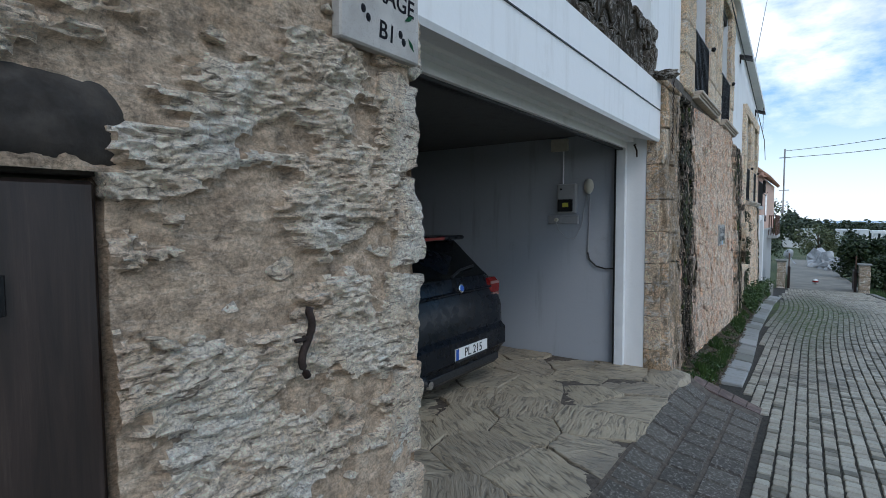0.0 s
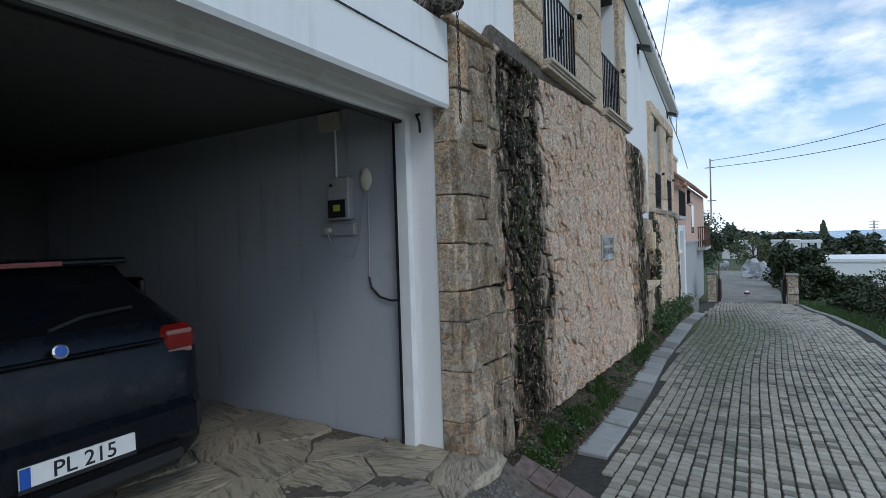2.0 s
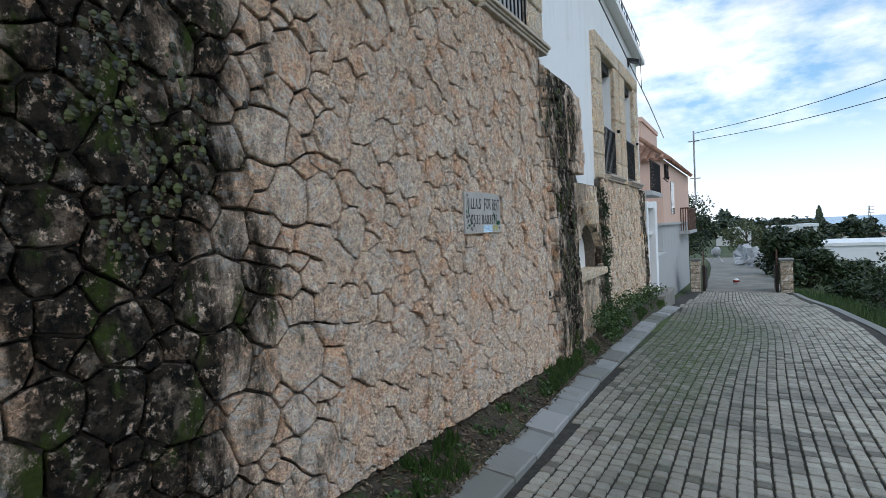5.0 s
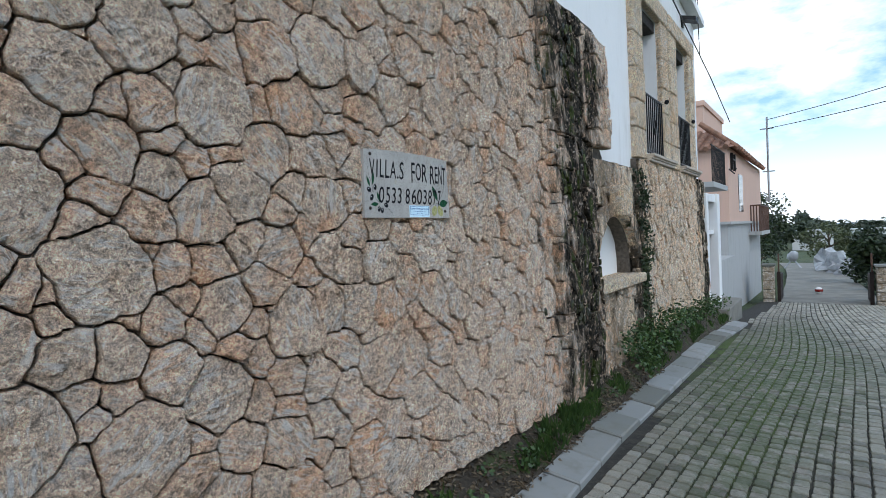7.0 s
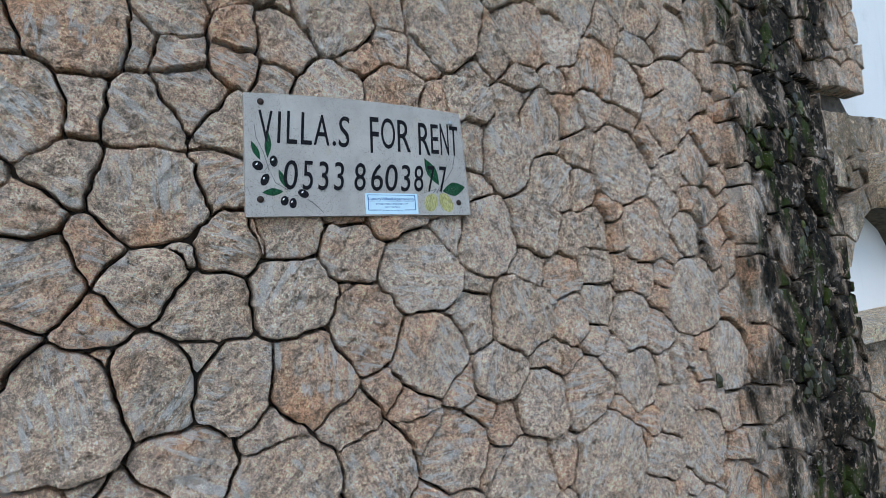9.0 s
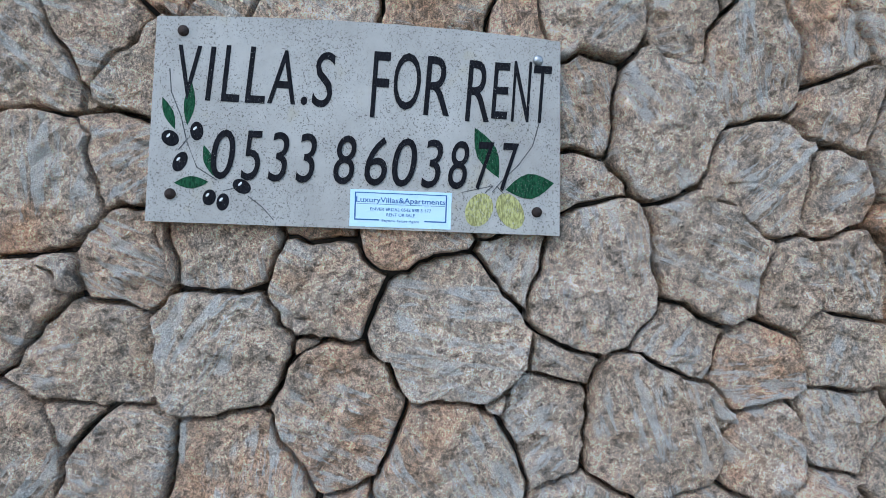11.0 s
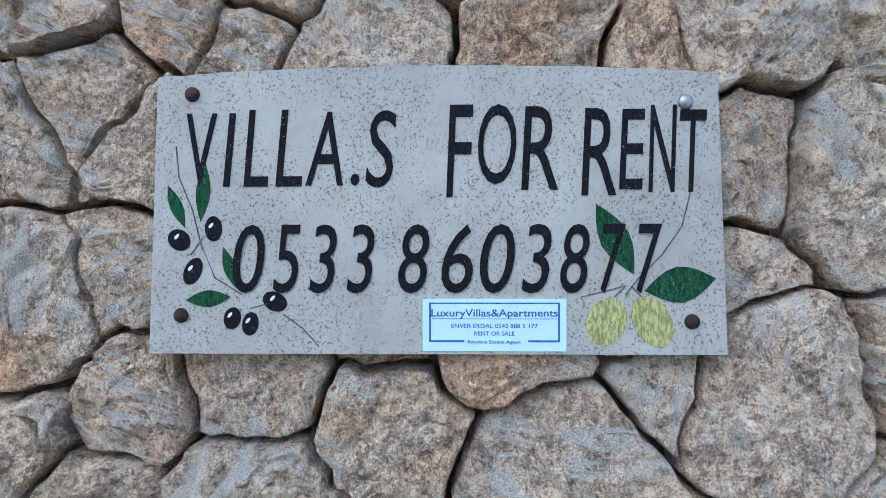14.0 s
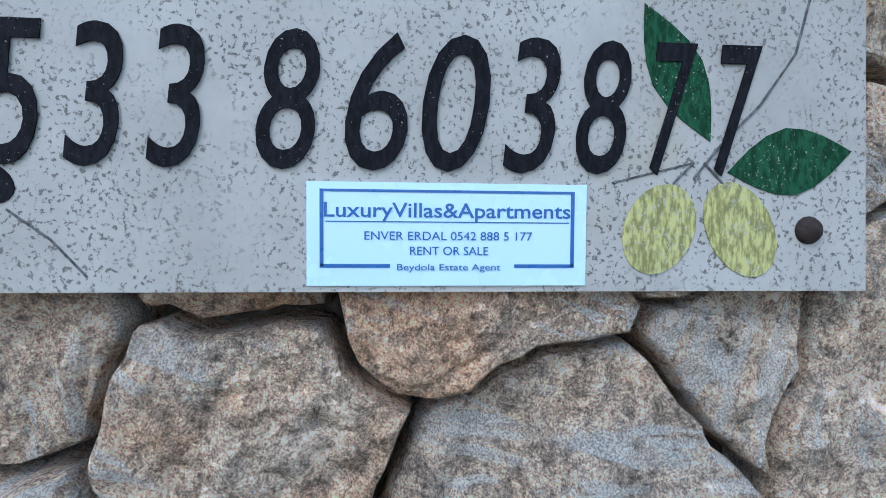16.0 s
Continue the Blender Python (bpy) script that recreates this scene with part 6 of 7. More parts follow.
def build_gate():
    for nm, x0, x1, top, lab in (("gate_pillar", 1.60, 1.98, -0.39, "square stone block gate pillar beside bushes"), ("gate_pillar", -1.33, -1.0, -0.36, "stone block gate pillar against the pink house")):
        p = thing(nm, lab, "gate pillar", "gate pillars", at=((x0 + x1) / 2, 27.5, -1.58))
        z = -1.7
        r = random.Random(int(x0 * 10))
        while z < top - 0.05:
            h = min(r.uniform(0.24, 0.32), top - z)
            part("stone", Mesh().box(x0, x1, 27.3, 27.75, z, z + h - 0.01, 0.02), M["gate_stone"], p)
            z += h
        part("cap", Mesh().box(x0 - 0.04, x1 + 0.04, 27.26, 27.79, top, top + 0.07, 0.012), M["kerb"], p)
    for x, top in ((1.50, 0.12), (-0.88, 0.15)):
        g = thing("gate_post", "dark iron gate post with a folded-back leaf", "gate post", "gate posts", at=(x, 27.5, -1.58))
        part("post", Mesh().box(x - 0.05, x + 0.05, 27.45, 27.55, -1.75, -0.55, 0.008), M["rust_iron"], g)
        part("rod", Mesh().tube([(x, 27.5, -0.55), (x, 27.5, top - 0.1)], 0.025, 6), M["brownwood"], g)
        part("leaf", Mesh().box(x - 0.03, x + 0.03, 27.56, 29.0, -1.55, -0.7), M["rust_iron"], g)
    b = thing("ball", "small red and white ball lying on the concrete lane", "ball", at=(0.15, 31.0, -1.66))
    part("ball", Mesh().lathe([(0.01, -0.13), (0.08, -0.1), (0.125, -0.03), (0.125, 0.03), (0.08, 0.1), (0.01, 0.13)], pose(0.15, 31.0, road_z(31) + 0.13), 12), M["plate"], b, "", True)
    part("stripe", Mesh().lathe([(0.118, -0.05), (0.131, -0.03), (0.131, 0.03), (0.118, 0.05)], pose(0.15, 31.0, road_z(31) + 0.13), 12), M["redlens"], b, "red stripe", True)


build_gate()


# ---------------------------------------------------------------- the painted sign
def build_sign():
    y0, y1, z0, z1, xf = 9.005, 9.675, 1.222, 1.562, -1.390
    s = thing("rental_sign", "weathered pale stone sign with hand-painted black letters and fruit", "sign", at=(-1.39, 9.34, 1.22))
    W, Hh = y1 - y0, z1 - z0
    n = 40
    top = [(y0 - 0.002 + (W + 0.004) * i / n, z1 - 0.008 + 0.012 * math.sin(math.pi * i / n) ** 0.8 + 0.0012 * noise.noise(Vector((i * 0.7, 0, 0)))) for i in range(n + 1)]
    outl = [(y0 - 0.014, z0 - 0.004), (y1 + 0.014, z0 - 0.004)] + top[::-1]
    part("board", Mesh().prism(outl, xf - 0.022, xf), M["signboard"], s)

    def at(u, v, lift=0.0):
        return (xf + lift, y0 + W * u, z1 - Hh * v)

    def m_at(u, v, lift=0.0004, roll=0.0):
        x, y, z = at(u, v, lift)
        return Matrix.Translation((x, y, z)) @ Matrix(((0, 0, 1, 0), (1, 0, 0, 0), (0, 1, 0, 0), (0, 0, 0, 1))) @ Matrix.Rotation(radians(roll), 4, "Z")
    for ch, u, low, h, w in (("V", .078, .415, .089, .056), ("I", .128, .415, .089, .024), ("L", .176, .415, .093, .045), ("L", .236, .415, .093, .049), ("A", .300, .412, .089, .068), (".", .356, .412, .014, .016), ("S", .403, .42, .093, .056),
                             ("F", .545, .455, .111, .049), ("O", .612, .41, .096, .069), ("R", .688, .43, .100, .066), ("R", .793, .45, .104, .062), ("E", .852, .43, .096, .046), ("N", .906, .44, .104, .050), ("T", .960, .44, .098, .047)):
        lettering("letter", ch, h, M["signpaint"], s, m_at(u, low, 0.0006, 0), 1.0, 0.16 if ch in "ILAS" else 0.09, 0.001, 0.0002, "", W * w)
    for ch, u, w in (("0", .163, .058), ("5", .232, .050), ("3", .298, .050), ("3", .366, .050), ("8", .462, .056), ("6", .540, .056), ("0", .612, .063), ("3", .682, .053), ("8", .750, .052), ("7", .818, .045), ("7", .882, .045)):
        lettering("digit", ch, 0.083, M["signpaint"], s, m_at(u, 0.795, 0.0014, 0), 1.0, 0.16, 0.001, 0.0002, "", W * w)

    def blob(name, u, v, ru, rv, roll, mat, lift, point=False):
        pts = []
        for i in range(20):
            a = 2 * math.pi * i / 20
            c, q = math.cos(a), math.sin(a)
            if point:
                q = q * (1 - abs(c) ** 1.6) ** 0.6 if abs(c) < 1 else 0.0
            yy, zz = ru * c, rv * q
            cr, sr = math.cos(radians(roll)), math.sin(radians(roll))
            pts.append((y0 + W * u + yy * cr - zz * sr, z1 - Hh * v + yy * sr + zz * cr))
        part(name, Mesh().prism(pts, xf - 0.001, xf + lift), mat, s)
    for u, v, ru, rv, roll in ((.035, .605, .0145, .0125, -35), (.098, .565, .0105, .0155, 0), (.060, .717, .0105, .0175, -25), (.132, .885, .0105, .0135, -15), (.165, .905, .010, .0145, -10), (.210, .825, .0155, .0115, -25)):
        blob("olive", u, v, ru, rv, roll, M["signpaint"], 0.0008)
        blob("glint", u - .004, v - .012, 0.004, 0.0018, 50, M["plate"], 0.0013)
    for u, v, ru, rv, roll in ((.030, .485, .028, .008, -68), (.079, .435, .036, .009, 85), (.128, .705, .027, .008, -72), (.088, .815, .028, .0105, 4)):
        blob("leaf", u, v, ru, rv, roll, M["signgreen"], 0.0007, True)
    for u, v, ru, rv, roll in ((.822, .605, .048, .018, -62), (.937, .765, .043, .022, 10)):
        blob("leaf", u, v, ru, rv, roll, M["signgreen"], 0.0009, True)
    for u, v, ru, rv, roll in ((.807, .895, .030, .023, 65), (.888, .895, .033, .022, -60)):
        blob("lemon", u, v, ru, rv, roll, M["signlemon"], 0.0009)

    def stroke(pts, r=0.0009):
        part("stem", Mesh().tube([at(u, v, 0.0002) for u, v in pts], r, 5), M["signstem"], s)
    stroke([(.030, .27), (.035, .38), (.06, .5), (.075, .62), (.10, .74), (.15, .80)])
    stroke([(.078, .6), (.055, .66)])
    stroke([(.165, .85), (.20, .83)], 0.0007)
    stroke([(.225, .87), (.26, .92), (.29, .985)], 0.0008)
    stroke([(.955, .44), (.94, .56), (.905, .66), (.865, .74), (.84, .80)])
    stroke([(.84, .77), (.82, .81)])
    stroke([(.85, .77), (.87, .81)])
    stroke([(.84, .77), (.76, .81)], 0.0007)
    for u, v, mat, lab in ((.060, .085, M["rust_iron"], "rusty screw head"), (.038, .875, M["rust_iron"], "rusty screw head"), (.946, .125, M["silver"], "bright zinc screw and washer"), (.958, .895, M["rust_iron"], "rusty screw head")):
        part("screw", Mesh().lathe([(0.0002, 0.006), (0.003, 0.0055), (0.0075, 0.004), (0.0092, 0.001), (0.0092, -0.002)][::-1], m_at(u, v, 0.0), 16), mat, s, lab, True)
    # sticker
    u0, u1, v0, v1 = .478, .735, .815, 1.0
    st = part("sticker", Mesh().prism([(y0 + W * u0, z1 - Hh * v1), (y0 + W * u1, z1 - Hh * v1), (y0 + W * u1, z1 - Hh * v0), (y0 + W * u0, z1 - Hh * v0)], xf - 0.001, xf + 0.0015), M["sticker"], s, "glossy pale blue printed sticker")
    sx = xf + 0.0015
    sw, sh = W * (u1 - u0), Hh * (v1 - v0)
    sy, sz = y0 + W * u0, z1 - Hh * v0

    def bar(a, b, c, d):
        part("rule", Mesh().box(sx - 0.0005, sx + 0.0004, sy + sw * a, sy + sw * b, sz - sh * d, sz - sh * c), M["stickerblue"], st)
    bar(.045, .955, .07, .095)
    bar(.045, .045 + 0.013, .095, .81)
    bar(.955 - 0.013, .955, .095, .81)
    bar(.045, .29, .79, .825)
    bar(.735, .955, .79, .825)
    bar(.065, .935, .375, .385)
    tm = lambda a, b: Matrix.Translation((sx + 0.0003, sy + sw * a, sz - sh * b)) @ Matrix(((0, 0, 1, 0), (1, 0, 0, 0), (0, 1, 0, 0), (0, 0, 0, 1)))

    def fitted(text, height, row, width, bold=0.0):
        ob = lettering("printing", text, height, M["stickerblue"], st, tm(0.5, row), 1.0, 0.0, 0.0004, bold)
        ys = [v.co.y for v in ob.data.vertices]
        k = sw * width / (max(ys) - min(ys))
        mid = sy + sw * 0.5
        off = (max(ys) + min(ys)) / 2
        for v in ob.data.vertices:
            v.co.y = mid + (v.co.y - off) * k
    fitted("LuxuryVillas&Apartments", sh * 0.145, .335, .88, 0.00012)
    fitted("ENVER ERDAL 0542 888 5 177", sh * 0.085, .555, .60)
    fitted("RENT OR SALE", sh * 0.085, .70, .28)
    fitted("Beydola Estate Agent", sh * 0.065, .85, .37)


def _signboard():
    k = Nodes("pale_travertine")
    p = k.pos()
    col = k.ramp(k.noise(p, 9, 6, 0.65), (0.3, (0.35, 0.325, 0.295)), (0.6, (0.46, 0.435, 0.40)), (0.8, (0.52, 0.50, 0.465)))
    col = k.mix(k.math("MULTIPLY", k.step(k.noise(p, 14, 4), 0.6, 0.72), 0.5), col, (0.42, 0.37, 0.27))
    pits = k.math("MULTIPLY", k.step(k.noise(p, 330, 4, 0.65), 0.565, 0.62), k.step(k.noise(p, 13, 5, 0.65), 0.34, 0.52))
    col = k.mix(k.math("MULTIPLY", pits, 0.8), col, (0.10, 0.09, 0.075))
    return k.done(col, 0.75, 0, k.bump(k.math("SUBTRACT", 1.0, pits), 0.5, 0.002))


M["signboard"] = _signboard()


def _signpaint(name, col, chip=0.66):
    k = Nodes(name)
    p = k.pos()
    worn = k.math("MULTIPLY", k.step(k.noise(p, 420, 3, 0.7), chip - 0.04, chip + 0.02), k.step(k.noise(p, 40, 3), 0.4, 0.6))
    c = k.mix(k.step(k.noise(k.scaled(p, (1, 2.2, 0.8)), 150, 5), 0.38, 0.62), tuple(v * 0.6 for v in col), tuple(min(1, v * 1.35) for v in col))
    return k.done(k.mix(k.math("MULTIPLY", worn, 0.8), c, (0.45, 0.43, 0.4)), 0.85, 0, k.bump(k.noise(p, 300, 4), 0.3, 0.001), Specular_IOR_Level=0.12)


M["signpaint"] = _signpaint("black_sign_paint", (0.010, 0.010, 0.013), 0.68)
M["signgreen"] = _signpaint("green_sign_paint", (0.014, 0.065, 0.03))
M["signlemon"] = _signpaint("lemon_sign_paint", (0.40, 0.38, 0.15), 0.6)
M["signstem"] = _signpaint("grey_stem_paint", (0.12, 0.12, 0.12))
M["sticker"] = plain("pale_blue_sticker", (0.58, 0.80, 0.92), 0.25, 0, 0.04, 8, 0.0)
M["stickerblue"] = plain("sticker_ink", (0.02, 0.12, 0.36), 0.35, 0, 0.1, 40, 0.0)
build_sign()


def build_garage_sign():
    s = thing("garage_sign", "hand-painted white tile sign with olives on the pier", "sign", at=(-1.09, 1.06, 2.2))
    x = -1.075
    part("board", Mesh().box(x - 0.04, x, 0.895, 1.245, 2.225, 2.50, 0.006), M["signboard"], s)
    mm = lambda y, z, roll=0: Matrix.Translation((x + 0.0006, y, z)) @ Matrix(((0, 0, 1, 0), (1, 0, 0, 0), (0, 1, 0, 0), (0, 0, 0, 1))) @ Matrix.Rotation(radians(roll), 4, "Z")
    lettering("lettering", "GARAGE", 0.055, M["signpaint"], s, mm(1.075, 2.375, -3), 0.95, 0.05, 0.001, 0.001)
    lettering("lettering", "B1", 0.055, M["signpaint"], s, mm(1.085, 2.265, -3), 0.95, 0.05, 0.001, 0.001)
    r = random.Random(2)
    for y, z in ((0.985, 2.33), (1.005, 2.31), (1.15, 2.30), (1.165, 2.28)):
        part("olive", Mesh().lump((x, y, z), 0.013, 1, 0.1, (0.15, 0.8, 1), 6, 10), M["signpaint"], s)
    for y, z, a in ((1.20, 2.28, -50), (0.955, 2.36, 60), (1.19, 2.36, 30)):
        d = Vector((0, math.cos(radians(a)), math.sin(radians(a))))
        part("leaf", Mesh().add([Vector((x + 0.002, y, z)) - d * 0.026, Vector((x + 0.002, y, z)) + d.cross(Vector((1, 0, 0))) * 0.008, Vector((x + 0.002, y, z)) + d * 0.026, Vector((x + 0.002, y, z)) - d.cross(Vector((1, 0, 0))) * 0.008], [(0, 1, 2, 3)]), M["signgreen"], s)
    s.location += PIER_AT + Vector((0.0, -0.04, -0.03))


build_garage_sign()


# ---------------------------------------------------------------- things on the garage wall
def build_meter():
    y = 5.15
    b = thing("meter_box", "grey electric meter box with a dark window on the garage wall", "meter box", at=(-2.45, 5.12, 1.9))
    part("case", Mesh().box(-2.57, -2.35, y - 0.075, y, 1.75, 2.08, 0.008), M["grey_plastic"], b)
    part("window", Mesh().box(-2.56, -2.38, y - 0.083, y - 0.074, 1.765, 1.905, 0.004), M["black"], b, "dark meter window")
    part("display", Mesh().box(-2.50, -2.43, y - 0.086, y - 0.082, 1.815, 1.865), M["yellow"], b, "yellow-green label")
    part("lock", Mesh().tube([(-2.52, y - 0.085, 2.02), (-2.52, y - 0.07, 2.02)], 0.012, 10), M["black"], b)
    s = thing("socket_strip", "grey double power socket with a plug on the wall", "power socket", at=(-2.5, 5.12, 1.67))
    part("plate", Mesh().box(-2.69, -2.33, y - 0.045, y, 1.625, 1.72, 0.006), M["grey_plastic"], s)
    part("plug", Mesh().tube([(-2.58, y - 0.085, 1.67), (-2.58, y - 0.04, 1.67)], 0.022, 10), M["cream_plastic"], s)
    part("lead", Mesh().tube([(-2.58, y - 0.08, 1.66), (-2.56, y - 0.05, 1.55), (-2.48, y - 0.02, 1.46), (-2.38, y - 0.012, 1.45), (-2.30, y - 0.012, 1.6), (-2.24, y - 0.012, 1.95)], 0.005, 6), M["grey_plastic"], s)
    c = thing("wall_intercom", "cream wall buzzer with a trailing cable", "buzzer", at=(-2.2, 5.12, 2.03))
    part("case", Mesh().lump((-2.21, y - 0.03, 2.045), 0.075, 2, 0.08, (0.75, 0.45, 1.15), 8, 14), M["cream_plastic"], c, "", True)
    part("cable", Mesh().tube([(-2.20, y - 0.02, 1.96), (-2.21, y - 0.012, 1.6), (-2.22, y - 0.012, 1.3)], 0.006, 6), M["grey_plastic"], c)
    part("loose_cable", Mesh().tube([(-2.22, y - 0.012, 1.3), (-2.2, y - 0.015, 1.22), (-2.12, y - 0.02, 1.15), (-2.02, y - 0.02, 1.125), (-1.91, y - 0.02, 1.13)], 0.009, 6), M["blackplastic"], c, "black cable end")
    j = thing("junction_box", "dull square junction box high on the garage wall", "junction box", at=(-2.55, 5.12, 2.5))
    part("case", Mesh().box(-2.66, -2.46, y - 0.06, y, 2.46, 2.60, 0.008), M["cream_plastic"], j)
    part("conduit", Mesh().tube([(-2.52, y - 0.012, 2.46), (-2.52, y - 0.012, 2.08)], 0.009, 6), M["white_metal"], j)


build_meter()


# ---------------------------------------------------------------- the car
def build_car():
    c = thing("car", "dark blue hatchback parked tail outward in the garage", "car", at=(-4.5, 3.17, 0.07))
    Y, Z = 3.13, 0.11
    # sections along x from the tail (s = 0) to the nose: half width, sill, belt, roof heights, roof half width
    secs = [(0.00, 0.72, 0.22, 0.56, 0.58, 0.64), (0.03, 0.80, 0.19, 0.72, 0.80, 0.70), (0.10, 0.85, 0.18, 0.86, 0.98, 0.68), (0.16, 0.865, 0.25, 0.94, 1.06, 0.66), (0.30, 0.875, 0.24, 0.98, 1.22, 0.62), (0.48, 0.88, 0.23, 0.99, 1.375, 0.575),
            (0.75, 0.88, 0.23, 0.98, 1.405, 0.57), (1.6, 0.88, 0.22, 0.95, 1.42, 0.575), (2.3, 0.88, 0.22, 0.93, 1.39, 0.575), (3.1, 0.875, 0.22, 0.91, 0.98, 0.66), (3.9, 0.84, 0.24, 0.80, 0.84, 0.66), (4.25, 0.70, 0.30, 0.62, 0.66, 0.6)]
    m = Mesh()
    v, n = [], 14
    for s, hw, lo, belt, top, rw in secs:
        x = -2.42 - s
        side = [(hw * 0.86, lo), (hw * 0.985, lo + 0.09), (hw, (lo + belt) / 2), (hw * 0.97, belt), (rw + 0.03, belt + (top - belt) * 0.75), (rw * 0.86, top - 0.012), (0.0, top + 0.012)]
        for y, z in side:
            v.append((x, Y + y, Z + z))
        for y, z in [(0.0, lo)] + [(-a, b) for a, b in side[:-1]]:
            v.append((x, Y + y, Z + z))
    order = [0, 1, 2, 3, 4, 5, 6, 13, 12, 11, 10, 9, 8, 7]
    f = []
    for i in range(len(secs) - 1):
        for k in range(n):
            a, b = order[k], order[(k + 1) % n]
            f.append((i * n + a, i * n + b, (i + 1) * n + b, (i + 1) * n + a))
    f += [tuple(order[::-1]), tuple((len(secs) - 1) * n + k for k in order)]
    m.add(v, [tuple(reversed(q)) for q in f])
    body = part("body", m, M["carpaint"], c, "glossy dark blue bodywork", True)
    g = Mesh().add([(-2.59, Y - 0.56, Z + 1.06), (-2.59, Y + 0.56, Z + 1.06), (-2.885, Y + 0.50, Z + 1.36), (-2.885, Y - 0.50, Z + 1.36)], [(0, 1, 2, 3)])
    g.add([(-2.545, Y - 0.62, Z + 1.035), (-2.545, Y + 0.62, Z + 1.035), (-2.86, Y + 0.53, Z + 1.365), (-2.86, Y - 0.53, Z + 1.365), (-2.6, Y - 0.62, Z + 1.0), (-2.6, Y + 0.62, Z + 1.0), (-2.95, Y + 0.53, Z + 1.33), (-2.95, Y - 0.53, Z + 1.33)],
          [(0, 1, 2, 3), (0, 4, 5, 1), (1, 5, 6, 2), (2, 6, 7, 3), (3, 7, 4, 0)])
    part("rear_window", g, M["carglass"], c, "dark tinted rear window")
    part("spoiler", Mesh().box(-3.1, -2.74, Y - 0.55, Y + 0.55, Z + 1.375, Z + 1.415, 0.014), M["carpaint"], c)
    part("brake_light", Mesh().box(-2.752, -2.735, Y - 0.2, Y + 0.2, Z + 1.38, Z + 1.405), M["redlens"], c, "red high brake light")
    part("bumper", Mesh().box(-2.62, -2.375, Y - 0.82, Y + 0.82, Z + 0.26, Z + 0.60, 0.09), M["carpaint"], c)
    part("diffuser", Mesh().box(-2.66, -2.41, Y - 0.70, Y + 0.70, Z + 0.15, Z + 0.30, 0.05), M["blackplastic"], c)
    part("crease", Mesh().box(-2.50, -2.455, Y - 0.60, Y + 0.60, Z + 0.905, Z + 0.925, 0.006), M["carpaint"], c)
    for q in (-1, 1):
        t = Mesh().box(-2.72, -2.475, min(Y + q * 0.58, Y + q * 0.83), max(Y + q * 0.58, Y + q * 0.83), Z + 0.80, Z + 0.99, 0.05)
        lamp = part("tail_light", t, M["redlens"], c, "red tail light")
        part("reverse_lens", Mesh().box(-2.485, -2.470, min(Y + q * 0.62, Y + q * 0.78), max(Y + q * 0.62, Y + q * 0.78), Z + 0.93, Z + 0.96, 0.006), M["clearlens"], lamp, "clear lens strip")
        part("lower_lens", Mesh().box(-2.485, -2.470, min(Y + q * 0.62, Y + q * 0.78), max(Y + q * 0.62, Y + q * 0.78), Z + 0.815, Z + 0.845, 0.006), M["clearlens"], lamp, "clear lens strip")
        part("side_window", Mesh().box(-4.7, -2.95, Y + q * 0.745 - 0.03, Y + q * 0.745 + 0.03, Z + 1.03, Z + 1.27, 0.02), M["carglass"], c)
        part("mirror", Mesh().lump((-5.0, Y + q * 0.98, Z + 1.0), 0.1, 2, 0.1, (0.8, 1.1, 0.8), 7, 10), M["carpaint"], c, "", True)
        for x in (-3.17, -5.86):
            w = part("wheel", Mesh().lathe([(0.2, -0.1), (0.29, -0.1), (0.315, -0.07), (0.315, 0.07), (0.29, 0.1), (0.2, 0.1)], pose(x, Y + q * 0.79, Z + 0.315, 90, 0, 0), 28), M["rubber"], c, "black tyre", True)
            rim = Mesh().lathe([(0.03, 0.085 * q), (0.05, 0.09 * q), (0.06, 0.07 * q)], pose(x, Y + q * 0.79, Z + 0.315, 90, 0, 0).inverted().inverted(), 14)
            for a in range(5):
                an = 2 * math.pi * a / 5 + 0.3
                rim.tube([(x + 0.05 * math.cos(an), Y + q * 0.88, Z + 0.315 + 0.05 * math.sin(an)), (x + 0.21 * math.cos(an), Y + q * 0.875, Z + 0.315 + 0.21 * math.sin(an))], 0.028, 6)
            rim.tube([(x + 0.215 * math.cos(k * math.pi / 12), Y + q * 0.87, Z + 0.315 + 0.215 * math.sin(k * math.pi / 12)) for k in range(25)], 0.016, 6)
            part("rim", rim, M["alloy"], w, "silver five-spoke rim", True)
    part("number_plate", Mesh().box(-2.374, -2.360, 2.965, 3.487, 0.455, 0.567, 0.002), M["plate"], c, "white number plate")
    part("plate_band", Mesh().box(-2.361, -2.3585, 2.967, 3.01, 0.470, 0.565), M["blue"], c, "blue band")
    part("plate_holder", Mesh().box(-2.365, -2.3585, 2.96, 3.492, 0.448, 0.470), M["black"], c)
    lettering("plate_lettering", "PL 215", 0.078, M["black"], c, Matrix.Translation((-2.3592, 3.245, 0.481)) @ Matrix(((0, 0, 1, 0), (1, 0, 0, 0), (0, 1, 0, 0), (0, 0, 0, 1))), 0.98, 0.0, 0.001, 0.001)
    part("badge", Mesh().lathe([(0.002, 0.006), (0.036, 0.004), (0.041, 0.0), (0.041, -0.008)][::-1], pose(-2.452, 3.19, 1.065, 0, 78, 0), 20), M["chrome"], c, "round chrome badge", True)
    part("badge_face", Mesh().lathe([(0.001, 0.008), (0.028, 0.007), (0.028, 0.0)][::-1], pose(-2.451, 3.19, 1.065, 0, 78, 0), 16), M["blue"], c, "dark blue badge face")
    part("wiper", Mesh().tube([(-2.55, 3.18, Z + 1.05), (-2.575, 3.35, Z + 1.10), (-2.60, 3.62, Z + 1.12)], 0.012, 6), M["blackplastic"], c)
